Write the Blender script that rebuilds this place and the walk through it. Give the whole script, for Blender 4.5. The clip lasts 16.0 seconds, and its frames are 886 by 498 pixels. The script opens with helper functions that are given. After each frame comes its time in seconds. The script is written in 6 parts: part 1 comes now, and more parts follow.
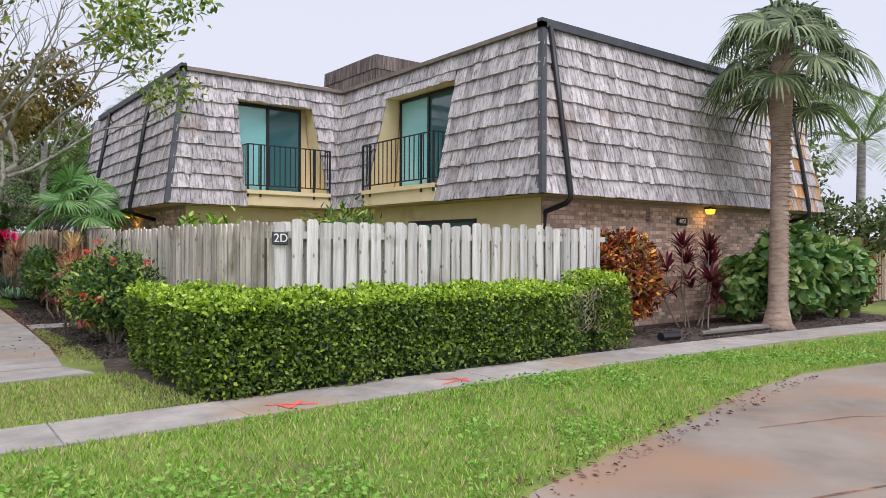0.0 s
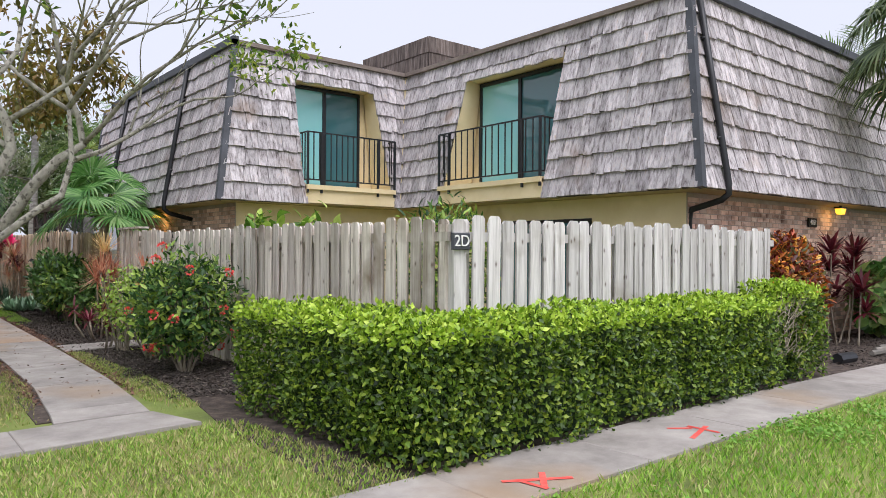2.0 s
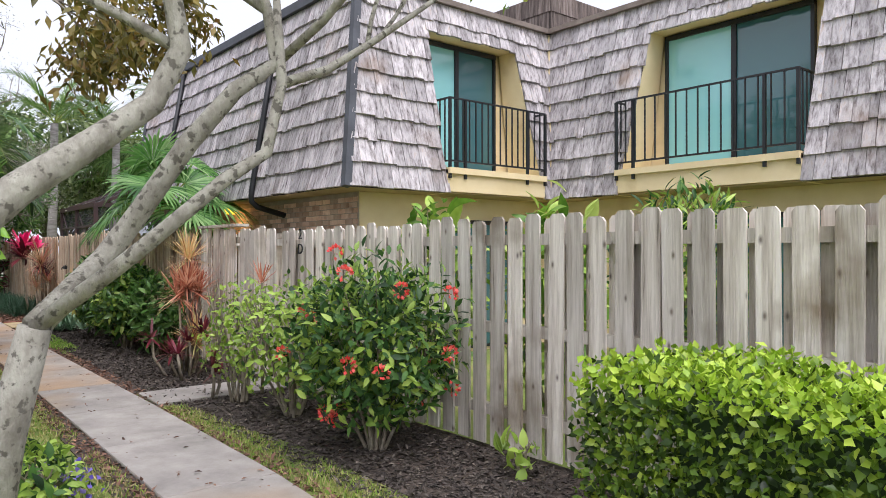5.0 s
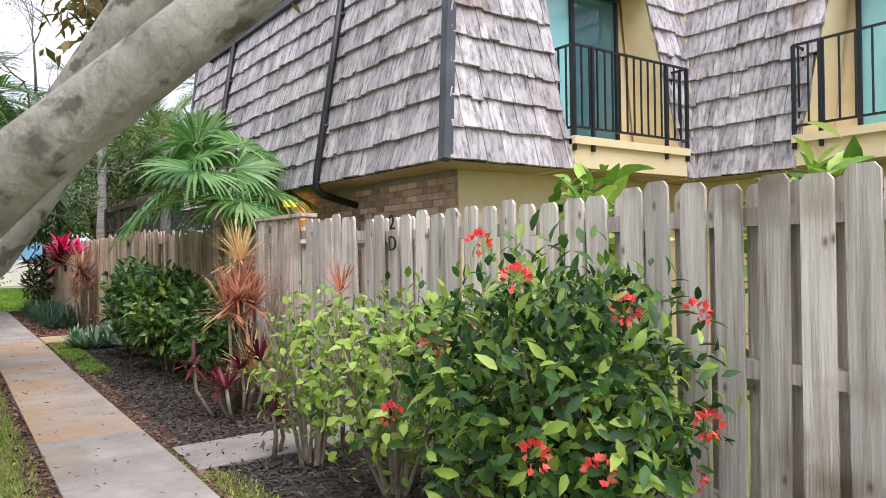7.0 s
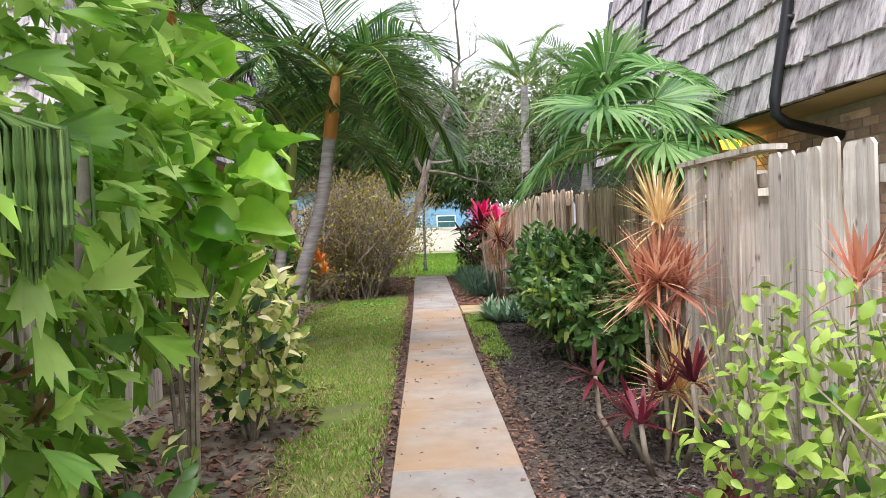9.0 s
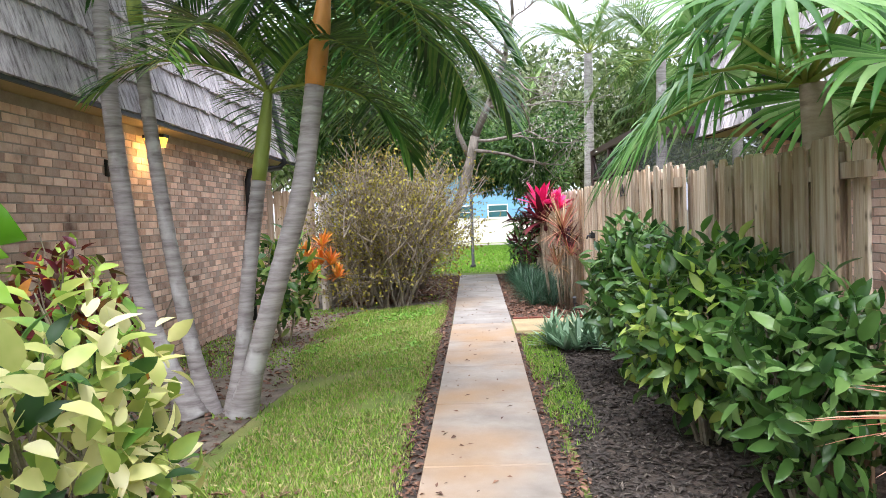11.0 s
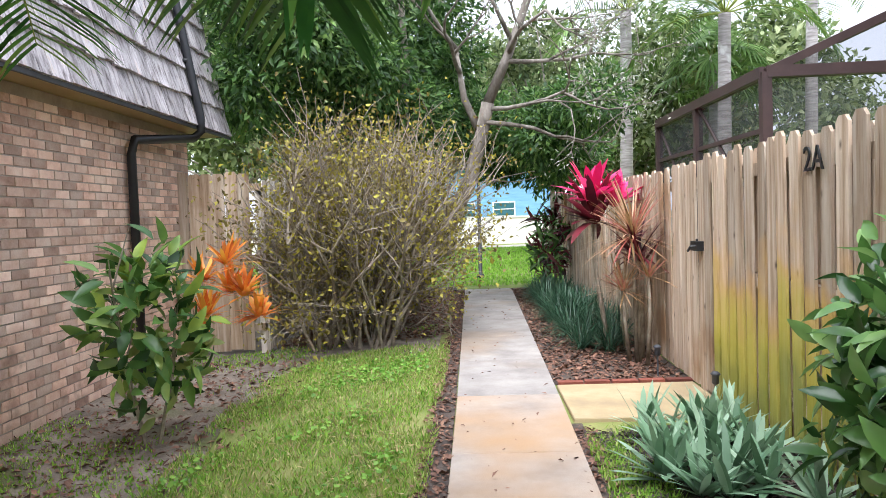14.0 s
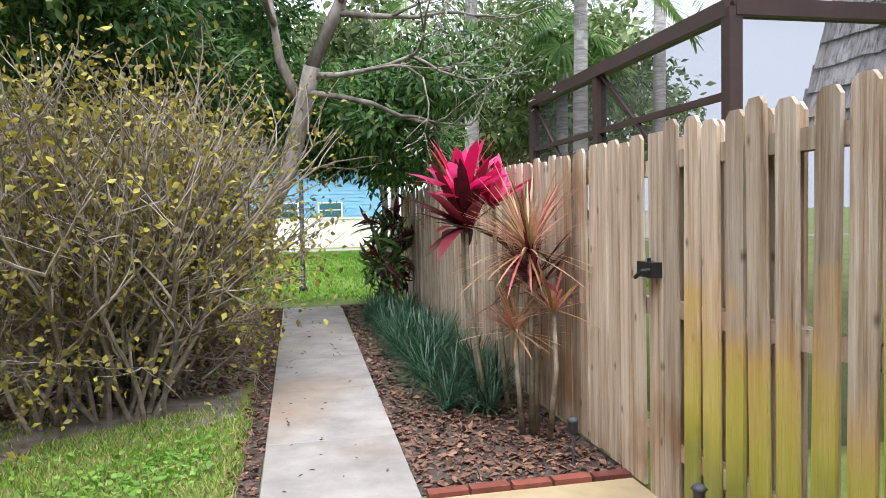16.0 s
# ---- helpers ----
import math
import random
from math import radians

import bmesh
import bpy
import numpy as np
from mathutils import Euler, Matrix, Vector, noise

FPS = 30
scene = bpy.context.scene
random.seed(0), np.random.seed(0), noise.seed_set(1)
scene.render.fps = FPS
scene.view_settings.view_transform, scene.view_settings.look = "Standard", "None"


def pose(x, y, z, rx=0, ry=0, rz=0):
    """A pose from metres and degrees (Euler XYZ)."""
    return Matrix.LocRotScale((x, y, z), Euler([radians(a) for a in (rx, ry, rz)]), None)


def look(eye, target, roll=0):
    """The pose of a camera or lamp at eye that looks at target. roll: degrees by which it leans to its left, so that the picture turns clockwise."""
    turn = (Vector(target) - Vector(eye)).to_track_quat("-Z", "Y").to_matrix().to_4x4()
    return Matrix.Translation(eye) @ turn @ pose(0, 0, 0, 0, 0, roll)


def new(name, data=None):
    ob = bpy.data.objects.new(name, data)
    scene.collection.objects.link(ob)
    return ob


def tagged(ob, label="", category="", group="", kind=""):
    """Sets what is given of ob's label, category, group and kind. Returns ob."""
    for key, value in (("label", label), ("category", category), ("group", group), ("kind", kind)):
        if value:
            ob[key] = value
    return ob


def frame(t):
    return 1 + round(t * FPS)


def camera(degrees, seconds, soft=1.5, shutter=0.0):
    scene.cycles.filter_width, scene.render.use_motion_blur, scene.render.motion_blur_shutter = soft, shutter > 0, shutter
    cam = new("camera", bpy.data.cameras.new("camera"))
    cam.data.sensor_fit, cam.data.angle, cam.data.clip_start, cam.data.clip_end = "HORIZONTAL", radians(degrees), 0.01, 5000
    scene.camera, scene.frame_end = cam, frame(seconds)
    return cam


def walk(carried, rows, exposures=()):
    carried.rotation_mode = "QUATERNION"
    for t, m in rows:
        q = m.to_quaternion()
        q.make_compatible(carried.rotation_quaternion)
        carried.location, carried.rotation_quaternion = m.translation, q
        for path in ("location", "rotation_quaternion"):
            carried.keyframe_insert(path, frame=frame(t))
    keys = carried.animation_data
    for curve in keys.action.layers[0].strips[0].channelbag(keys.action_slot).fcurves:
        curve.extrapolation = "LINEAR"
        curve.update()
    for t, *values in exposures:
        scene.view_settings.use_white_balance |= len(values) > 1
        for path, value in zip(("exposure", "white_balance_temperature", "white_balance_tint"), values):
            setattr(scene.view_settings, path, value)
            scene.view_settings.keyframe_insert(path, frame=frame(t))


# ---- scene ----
cam = camera(64.0, 16.0, soft=0.6)
METRES, EYE, TILT, LEAN, TURN = 22.3, 1.555, 0.0, 0.0, -37.4
ROWS = [
    (0.0, 0.0, 0.0, 0.0, 0.0, -0.14, -0.27),
    (0.5, -0.0246, 0.026, 0.0007, -0.8, -0.11, -0.28),
    (1.0, -0.0497, 0.0494, 0.0006, -1.39, -0.02, -0.31),
    (1.5, -0.0759, 0.0728, 0.0005, -1.92, 0.04, -0.32),
    (2.0, -0.1022, 0.0943, 0.0007, -2.19, 0.11, -0.31),
    (2.5, -0.1258, 0.1181, -0.0005, -2.45, 0.1, -0.24),
    (3.0, -0.1475, 0.142, 0.0, -2.56, 0.16, -0.2),
    (3.5, -0.1676, 0.1678, 0.0014, -2.53, 0.13, -0.07),
    (4.0, -0.1868, 0.1939, 0.0024, -2.46, 0.15, -0.01),
    (6.5, -0.2485, 0.3293, 0.0004, -1.72, 0.24, 0.46),
    (7.0, -0.2514, 0.3561, -0.0004, 1.72, 0.34, 0.86),
    (7.5, -0.2524, 0.3809, 0.0, 9.46, 0.01, 1.37),
    (8.0, -0.2567, 0.4077, -0.0, 18.85, -0.2, 1.81),
    (8.5, -0.2685, 0.4351, -0.0011, 29.85, -0.36, 2.1),
    (9.0, -0.283, 0.462, -0.0008, 35.26, -1.76, 2.18),
    (9.5, -0.3025, 0.4902, 0.0003, 37.93, -2.39, 2.15),
    (12.0, -0.3957, 0.6257, 0.0005, 39.61, -2.48, 2.23),
    (12.5, -0.4161, 0.6509, 0.0009, 39.66, -2.51, 2.16),
    (13.0, -0.4371, 0.6733, 0.0002, 39.71, -2.51, 2.13),
    (13.5, -0.4575, 0.6971, -0.0001, 39.68, -2.53, 2.11),
    (14.0, -0.4784, 0.7202, -0.0001, 39.56, -2.55, 2.03),
    (14.5, -0.4967, 0.7446, -0.001, 38.45, -2.57, 1.96),
    (15.0, -0.5154, 0.7676, -0.0012, 35.69, -2.64, 1.76),
    (15.5, -0.5309, 0.791, -0.0011, 31.66, -2.67, 1.61),
    (16.0, -0.5463, 0.8148, -0.0001, 25.55, -2.81, 1.29),
]
walk(cam, [(t, pose(0, 0, EYE, TILT, LEAN, TURN) @ pose(METRES * x, METRES * y, METRES * z, 90 + pitch, roll, yaw)) for t, x, y, z, yaw, pitch, roll in ROWS],
     exposures=[(0, -0.05, 6250, 17), (2, 0.05, 6250, 17), (4, 0.25, 6250, 17), (7, 0.45, 6250, 18), (9, 0.8, 6350, 17), (12, 1.22, 6000, 14), (14, 1.15, 6000, 14), (16, 0.95, 6000, 13)])

# ---- world, sun and exposure ----
SUN_EL, SUN_ROT = radians(52), radians(215)
world = bpy.data.worlds.new("overcast_sky")
scene.world = world
world.use_nodes = True
wn, wl = world.node_tree.nodes, world.node_tree.links
wn.clear()
sky = wn.new("ShaderNodeTexSky")
sky.sky_type, sky.sun_disc, sky.sun_elevation, sky.sun_rotation = "NISHITA", False, SUN_EL, SUN_ROT
sky.dust_density, sky.air_density = 6.0, 1.0
grey = wn.new("ShaderNodeHueSaturation")
grey.inputs["Saturation"].default_value = 0.22
cloud = wn.new("ShaderNodeMix")
cloud.data_type = "RGBA"
cloud.inputs[0].default_value = 0.8
cloud.inputs[7].default_value = (7.7, 8.15, 8.9, 1)
wbg = wn.new("ShaderNodeBackground")
wbg.inputs["Strength"].default_value = 0.118
wout = wn.new("ShaderNodeOutputWorld")
wl.new(sky.outputs[0], grey.inputs["Color"])
wl.new(grey.outputs[0], cloud.inputs[6])
wl.new(cloud.outputs[2], wbg.inputs[0])
wl.new(wbg.outputs[0], wout.inputs[0])
sun_data = bpy.data.lights.new("sun", "SUN")
sun_data.energy, sun_data.angle, sun_data.color = 2.9, radians(60), (1.0, 0.98, 0.95)
sun = new("sun", sun_data)
sun.matrix_world = look((0, 0, 30), (1.2, 6.0, 30 - 12))

# ---- materials ----
def srgb(h):
    """Linear colour from an sRGB hex string."""
    c = [int(h[k:k + 2], 16) / 255 for k in (0, 2, 4)]
    return tuple((x / 12.92 if x < 0.04045 else ((x + 0.055) / 1.055) ** 2.4) for x in c) + (1,)


def ramp_node(nodes, cols):
    r = nodes.new("ShaderNodeValToRGB")
    e = r.color_ramp.elements
    while len(e) < len(cols):
        e.new(0.5)
    for k, (p, c) in enumerate(cols):
        e[k].position, e[k].color = p, c if len(c) == 4 else (*c, 1)
    return r


def mat(name, cols, scale=(4, 4, 4), rough=0.8, bump=0.3, bump_scale=60.0, var=0.35, stain=None, metal=0.0, spread=40.0, fine=0.25, bump_dist=0.01):
    """Noise-toned surface: broad tone, fine grain, a brightness per piece, and stains of their own shape."""
    m = bpy.data.materials.new(name)
    m.use_nodes = True
    n, l = m.node_tree.nodes, m.node_tree.links
    b = n["Principled BSDF"]
    geo, info = n.new("ShaderNodeNewGeometry"), n.new("ShaderNodeObjectInfo")
    add = n.new("ShaderNodeMath")
    add.operation = "ADD"
    l.new(geo.outputs["Random Per Island"], add.inputs[0])
    l.new(info.outputs["Random"], add.inputs[1])
    fr = n.new("ShaderNodeMath")
    fr.operation = "FRACT"
    l.new(add.outputs[0], fr.inputs[0])
    off = n.new("ShaderNodeVectorMath")
    off.operation = "SCALE"
    off.inputs[0].default_value = (spread, spread * 0.7, spread * 1.3)
    l.new(fr.outputs[0], off.inputs["Scale"])
    pos = n.new("ShaderNodeVectorMath")
    pos.operation = "ADD"
    l.new(geo.outputs["Position"], pos.inputs[0])
    l.new(off.outputs[0], pos.inputs[1])
    mul = n.new("ShaderNodeVectorMath")
    mul.operation = "MULTIPLY"
    mul.inputs[1].default_value = scale
    l.new(pos.outputs[0], mul.inputs[0])
    tex = n.new("ShaderNodeTexNoise")
    tex.inputs["Scale"].default_value, tex.inputs["Detail"].default_value, tex.inputs["Roughness"].default_value = 1.0, 6, 0.65
    l.new(mul.outputs[0], tex.inputs["Vector"])
    r = ramp_node(n, cols)
    l.new(tex.outputs["Fac"], r.inputs[0])
    col = r.outputs[0]
    grain = n.new("ShaderNodeTexNoise")
    grain.inputs["Scale"].default_value, grain.inputs["Detail"].default_value = bump_scale, 4
    gm = n.new("ShaderNodeVectorMath")
    gm.operation = "MULTIPLY"
    big = max(scale)
    gm.inputs[1].default_value = tuple(x / big for x in scale)
    l.new(pos.outputs[0], gm.inputs[0])
    l.new(gm.outputs[0], grain.inputs["Vector"])
    if stain:
        sc, ssize, lo, hi = stain
        st = n.new("ShaderNodeTexNoise")
        st.inputs["Scale"].default_value, st.inputs["Detail"].default_value = ssize, 5
        l.new(geo.outputs["Position"], st.inputs["Vector"])
        sr = ramp_node(n, [(lo, (0, 0, 0)), (hi, (1, 1, 1))])
        l.new(st.outputs["Fac"], sr.inputs[0])
        mx = n.new("ShaderNodeMix")
        mx.data_type = "RGBA"
        l.new(sr.outputs[0], mx.inputs[0])
        l.new(col, mx.inputs[6])
        mx.inputs[7].default_value = sc
        col = mx.outputs[2]
    val = n.new("ShaderNodeMath")
    val.operation = "MULTIPLY_ADD"
    l.new(fr.outputs[0], val.inputs[0])
    val.inputs[1].default_value, val.inputs[2].default_value = var * 2, 1 - var - fine / 2
    v2 = n.new("ShaderNodeMath")
    v2.operation = "MULTIPLY_ADD"
    l.new(grain.outputs["Fac"], v2.inputs[0])
    v2.inputs[1].default_value = fine
    l.new(val.outputs[0], v2.inputs[2])
    hs = n.new("ShaderNodeHueSaturation")
    l.new(v2.outputs[0], hs.inputs["Value"])
    l.new(col, hs.inputs["Color"])
    l.new(hs.outputs[0], b.inputs["Base Color"])
    b.inputs["Roughness"].default_value, b.inputs["Metallic"].default_value = rough, metal
    if bump:
        bp = n.new("ShaderNodeBump")
        bp.inputs["Strength"].default_value, bp.inputs["Distance"].default_value = bump, bump_dist
        l.new(grain.outputs["Fac"], bp.inputs["Height"])
        l.new(bp.outputs[0], b.inputs["Normal"])
    return m


def leaf_mat(name, cols, rough=0.42, glow=0.3):
    """Leaf: a tone per leaf, blotches within it, some light through the blade."""
    m = bpy.data.materials.new(name)
    m.use_nodes = True
    n, l = m.node_tree.nodes, m.node_tree.links
    b = n["Principled BSDF"]
    geo = n.new("ShaderNodeNewGeometry")
    r = ramp_node(n, [(k / max(1, len(cols) - 1), srgb(c)) for k, c in enumerate(cols)])
    tex = n.new("ShaderNodeTexNoise")
    tex.inputs["Scale"].default_value = 9
    l.new(geo.outputs["Position"], tex.inputs["Vector"])
    ma = n.new("ShaderNodeMath")
    ma.operation = "MULTIPLY_ADD"
    l.new(tex.outputs["Fac"], ma.inputs[0])
    ma.inputs[1].default_value = 0.5
    sub = n.new("ShaderNodeMath")
    sub.operation = "SUBTRACT"
    l.new(geo.outputs["Random Per Island"], sub.inputs[0])
    sub.inputs[1].default_value = 0.25
    l.new(sub.outputs[0], ma.inputs[2])
    l.new(ma.outputs[0], r.inputs[0])
    l.new(r.outputs[0], b.inputs["Base Color"])
    b.inputs["Roughness"].default_value = rough
    tr = n.new("ShaderNodeBsdfTranslucent")
    l.new(r.outputs[0], tr.inputs["Color"])
    mx = n.new("ShaderNodeMixShader")
    mx.inputs[0].default_value = glow
    l.new(b.outputs[0], mx.inputs[1])
    l.new(tr.outputs[0], mx.inputs[2])
    l.new(mx.outputs[0], n["Material Output"].inputs[0])
    return m


def plain(name, c, rough=0.5, metal=0.0, emit=0.0):
    m = bpy.data.materials.new(name)
    m.use_nodes = True
    b = m.node_tree.nodes["Principled BSDF"]
    b.inputs["Base Color"].default_value = srgb(c)
    b.inputs["Roughness"].default_value, b.inputs["Metallic"].default_value = rough, metal
    if emit:
        b.inputs["Emission Color"].default_value, b.inputs["Emission Strength"].default_value = srgb(c), emit
    return m


S = srgb
SHINGLE = mat("weathered_shingle", [(0.3, S("4e4645")), (0.42, S("968f90")), (0.58, S("c2bdbf")), (0.76, S("b09885"))], (18, 18, 1.4), 0.9, 0.6, 90, 0.3, (S("86705f"), 0.9, 0.62, 0.8))
CEDAR = mat("fresh_cedar_shingle", [(0.3, S("7a5638")), (0.5, S("b5875a")), (0.72, S("d0ab7e"))], (18, 18, 1.4), 0.9, 0.5, 90, 0.3)
UNDER = mat("roof_backing", [(0.3, S("3a3230")), (0.7, S("5a504c"))], (6, 6, 2), 0.95, 0.2)
STUCCO = mat("cream_stucco", [(0.3, S("e2cd9e")), (0.7, S("eedcb4"))], (1.5, 1.5, 1.5), 0.85, 0.35, 120, 0.0, (S("c4aa78"), 1.2, 0.6, 0.8), fine=0.1)
SOFFIT = mat("soffit_paint", [(0.3, S("a8926a")), (0.7, S("b8a37c"))], (2, 2, 2), 0.85, 0.1, 60, 0.0, fine=0.1)
BRICK = mat("pale_brick", [(0.25, S("94705f")), (0.42, S("c8a692")), (0.6, S("dac0ae")), (0.8, S("e4d4c4"))], (3, 3, 3), 0.9, 0.4, 70, 0.36, (S("7d5c4c"), 2.2, 0.62, 0.75))
MORTAR = mat("mortar", [(0.3, S("9c9084")), (0.7, S("b3a89b"))], (6, 6, 6), 0.95, 0.3, 90, 0.0)
BLACK = mat("black_metal", [(0.3, S("17181b")), (0.7, S("232529"))], (5, 5, 5), 0.45, 0.1, 50, 0.0)
TRIM = mat("dark_trim", [(0.3, S("3c3e43")), (0.7, S("50535a"))], (3, 3, 3), 0.55, 0.1, 40, 0.05)
BRONZE = mat("bronze_aluminium", [(0.3, S("3f3130")), (0.7, S("513f3c"))], (3, 3, 3), 0.45, 0.05, 40, 0.0)
FENCE = mat("weathered_fence", [(0.28, S("5f564d")), (0.37, S("b0a69a")), (0.56, S("d8d0c6")), (0.75, S("e8e3da"))], (18, 18, 0.9), 0.9, 0.8, 90, 0.26, (S("8d7f6e"), 1.4, 0.55, 0.72))
FENCE_W = mat("bleached_fence", [(0.28, S("6e6862")), (0.38, S("b4b0ab")), (0.58, S("d6d3cf")), (0.8, S("e4e2de"))], (16, 16, 0.9), 0.9, 0.5, 80, 0.16, (S("9a9184"), 1.4, 0.58, 0.75))
FENCE_T = mat("tan_fence", [(0.28, S("735c46")), (0.42, S("ab947b")), (0.6, S("c8b8a4")), (0.8, S("d8ccba"))], (18, 18, 0.9), 0.85, 0.7, 90, 0.28, (S("93714e"), 1.2, 0.52, 0.72))
CONCRETE = mat("pale_concrete", [(0.25, S("7c7771")), (0.5, S("99938d")), (0.75, S("b0aaa3"))], (2.2, 2.2, 2.2), 0.8, 0.25, 150, 0.06, (S("a08668"), 0.5, 0.55, 0.76), spread=3.0)
ROAD = mat("brown_stained_pavement", [(0.3, S("6d6158")), (0.5, S("857a70")), (0.72, S("968b81"))], (0.8, 0.8, 0.8), 0.7, 0.3, 200, 0.0, (S("94765f"), 0.5, 0.48, 0.66))
GROUND = mat("lawn_soil", [(0.3, S("5f6a35")), (0.48, S("76853f")), (0.62, S("8a8d52")), (0.78, S("8c7f5e"))], (1.1, 1.1, 1.1), 0.95, 0.8, 120, 0.0, (S("6b5f4a"), 0.7, 0.58, 0.72), fine=0.6)
SOIL = mat("bare_soil", [(0.3, S("584f46")), (0.5, S("7a7064")), (0.7, S("988d80"))], (3, 3, 3), 0.95, 0.9, 60, 0.0, (S("5d6238"), 1.3, 0.55, 0.7), fine=0.6)
MULCH = mat("dark_mulch", [(0.3, S("2f2823")), (0.5, S("4a4039")), (0.7, S("6a5d52"))], (9, 9, 9), 0.95, 1.0, 60, 0.0, fine=0.8)
CHIP = mat("mulch_chip", [(0.3, S("2c2825")), (0.5, S("4c4540")), (0.75, S("8a8074"))], (8, 8, 8), 0.95, 0.3, 60, 0.4)
DRYLEAF = mat("dry_leaf", [(0.3, S("4d372e")), (0.5, S("775646")), (0.75, S("a5846a"))], (5, 5, 5), 0.8, 0.2, 60, 0.4)
BARK_G = mat("grey_bark", [(0.25, S("6d685e")), (0.45, S("8f8b80")), (0.6, S("a6a397")), (0.8, S("8b9080"))], (9, 9, 5), 0.95, 0.7, 40, 0.0, (S("625e55"), 24.0, 0.56, 0.63), bump_dist=0.02)
BARK_P = mat("palm_bark", [(0.3, S("776f6d")), (0.5, S("9f9896")), (0.7, S("bcb6b4"))], (3, 3, 22), 0.9, 0.5, 40, 0.0, (S("c6c4c2"), 3.0, 0.58, 0.68))
BARK_S = mat("sabal_bark", [(0.3, S("7a6659")), (0.5, S("9c8778")), (0.7, S("b09d8e"))], (4, 4, 14), 0.95, 0.8, 30, 0.0)
BARK_D = mat("dark_bark", [(0.3, S("5a534b")), (0.5, S("80786e")), (0.7, S("a39c92"))], (7, 7, 3), 0.95, 0.7, 40, 0.0)
TWIG = mat("pale_twig", [(0.3, S("6f6555")), (0.5, S("8f8574")), (0.7, S("aaa291"))], (9, 9, 9), 0.9, 0.3, 40, 0.2)
SHEATH_O = mat("orange_sheath", [(0.3, S("c07a35")), (0.7, S("d9974f"))], (3, 3, 1), 0.5, 0.1, 40, 0.0)
SHEATH_G = mat("green_sheath", [(0.3, S("7f8f3c")), (0.7, S("a0ac56"))], (3, 3, 1), 0.5, 0.1, 40, 0.0)
WHITEWALL = mat("white_masonry", [(0.3, S("d9d4cb")), (0.7, S("ebe7df"))], (0.7, 0.7, 0.7), 0.85, 0.2, 60, 0.0, fine=0.08)
BLUE = mat("blue_siding", [(0.3, S("6fa3c4")), (0.7, S("86b6d3"))], (1, 1, 6), 0.7, 0.1, 40, 0.0, fine=0.08)
GREYSIDING = mat("grey_siding", [(0.3, S("a9adb2")), (0.7, S("c2c6ca"))], (2, 2, 8), 0.8, 0.2, 40, 0.1)
WHITE = plain("white_paint", "e9e8e4", 0.5)
DARK = plain("dark_void", "26231f", 0.9)
AMBER = plain("amber_lamp_glass", "ffc23a", 0.3, 0, 1.6)
REDPAINT = mat("red_marking_paint", [(0.3, S("d8433c")), (0.7, S("e86a5e"))], (9, 9, 9), 0.8, 0.2)
TERRA = mat("terracotta_edging", [(0.3, S("6a382c")), (0.7, S("8e5040"))], (6, 6, 6), 0.9, 0.4)


def add_knots(m):
    """Dark oval knots scattered over the boards."""
    n, l = m.node_tree.nodes, m.node_tree.links
    geo, sep, com, vor = n.new("ShaderNodeNewGeometry"), n.new("ShaderNodeSeparateXYZ"), n.new("ShaderNodeCombineXYZ"), n.new("ShaderNodeTexVoronoi")
    l.new(geo.outputs["Position"], sep.inputs[0])
    add = n.new("ShaderNodeMath")
    l.new(sep.outputs["X"], add.inputs[0])
    l.new(sep.outputs["Y"], add.inputs[1])
    for k, (src, f) in enumerate(((add.outputs[0], 3.7), (sep.outputs["Z"], 1.9))):
        mu = n.new("ShaderNodeMath")
        mu.operation = "MULTIPLY"
        l.new(src, mu.inputs[0])
        mu.inputs[1].default_value = f
        l.new(mu.outputs[0], com.inputs[k])
    vor.voronoi_dimensions = "2D"
    vor.inputs["Scale"].default_value = 1.0
    l.new(com.outputs[0], vor.inputs["Vector"])
    r = ramp_node(n, [(0.015, (.8, .8, .8)), (0.04, (.35, .35, .35)), (0.07, (0, 0, 0))])
    l.new(vor.outputs["Distance"], r.inputs[0])
    mx = n.new("ShaderNodeMix")
    mx.data_type = "RGBA"
    base = n["Principled BSDF"].inputs["Base Color"]
    l.new(r.outputs[0], mx.inputs[0])
    l.new(base.links[0].from_socket, mx.inputs[6])
    mx.inputs[7].default_value = S("5a4a3a")
    l.new(mx.outputs[2], base)


for m_ in (FENCE, FENCE_W, FENCE_T):
    add_knots(m_)
ALGAE = FENCE_T.copy()
ALGAE.name = "algae_fence"
an, al = ALGAE.node_tree.nodes, ALGAE.node_tree.links
ageo, asep, anoi = an.new("ShaderNodeNewGeometry"), an.new("ShaderNodeSeparateXYZ"), an.new("ShaderNodeTexNoise")
anoi.inputs["Scale"].default_value = 2.2
al.new(ageo.outputs["Position"], anoi.inputs["Vector"])
al.new(ageo.outputs["Position"], asep.inputs[0])
ama = an.new("ShaderNodeMath")
ama.operation = "MULTIPLY_ADD"
ainf, ash = an.new("ShaderNodeObjectInfo"), an.new("ShaderNodeMath")
ash.operation = "MULTIPLY_ADD"
al.new(ainf.outputs["Random"], ash.inputs[0])
ash.inputs[1].default_value = .55
al.new(anoi.outputs["Fac"], ama.inputs[0])
ama.inputs[1].default_value = -1.0
al.new(asep.outputs["Z"], ash.inputs[2])
al.new(ash.outputs[0], ama.inputs[2])
agr = ramp_node(an, [(0.0, S("8a8e26")), (0.45, S("beb230")), (0.9, S("d8a858"))])
afc = ramp_node(an, [(0.3, (.85, .85, .85)), (0.75, (.65, .65, .65)), (1.0, (0, 0, 0))])
al.new(ama.outputs[0], agr.inputs[0])
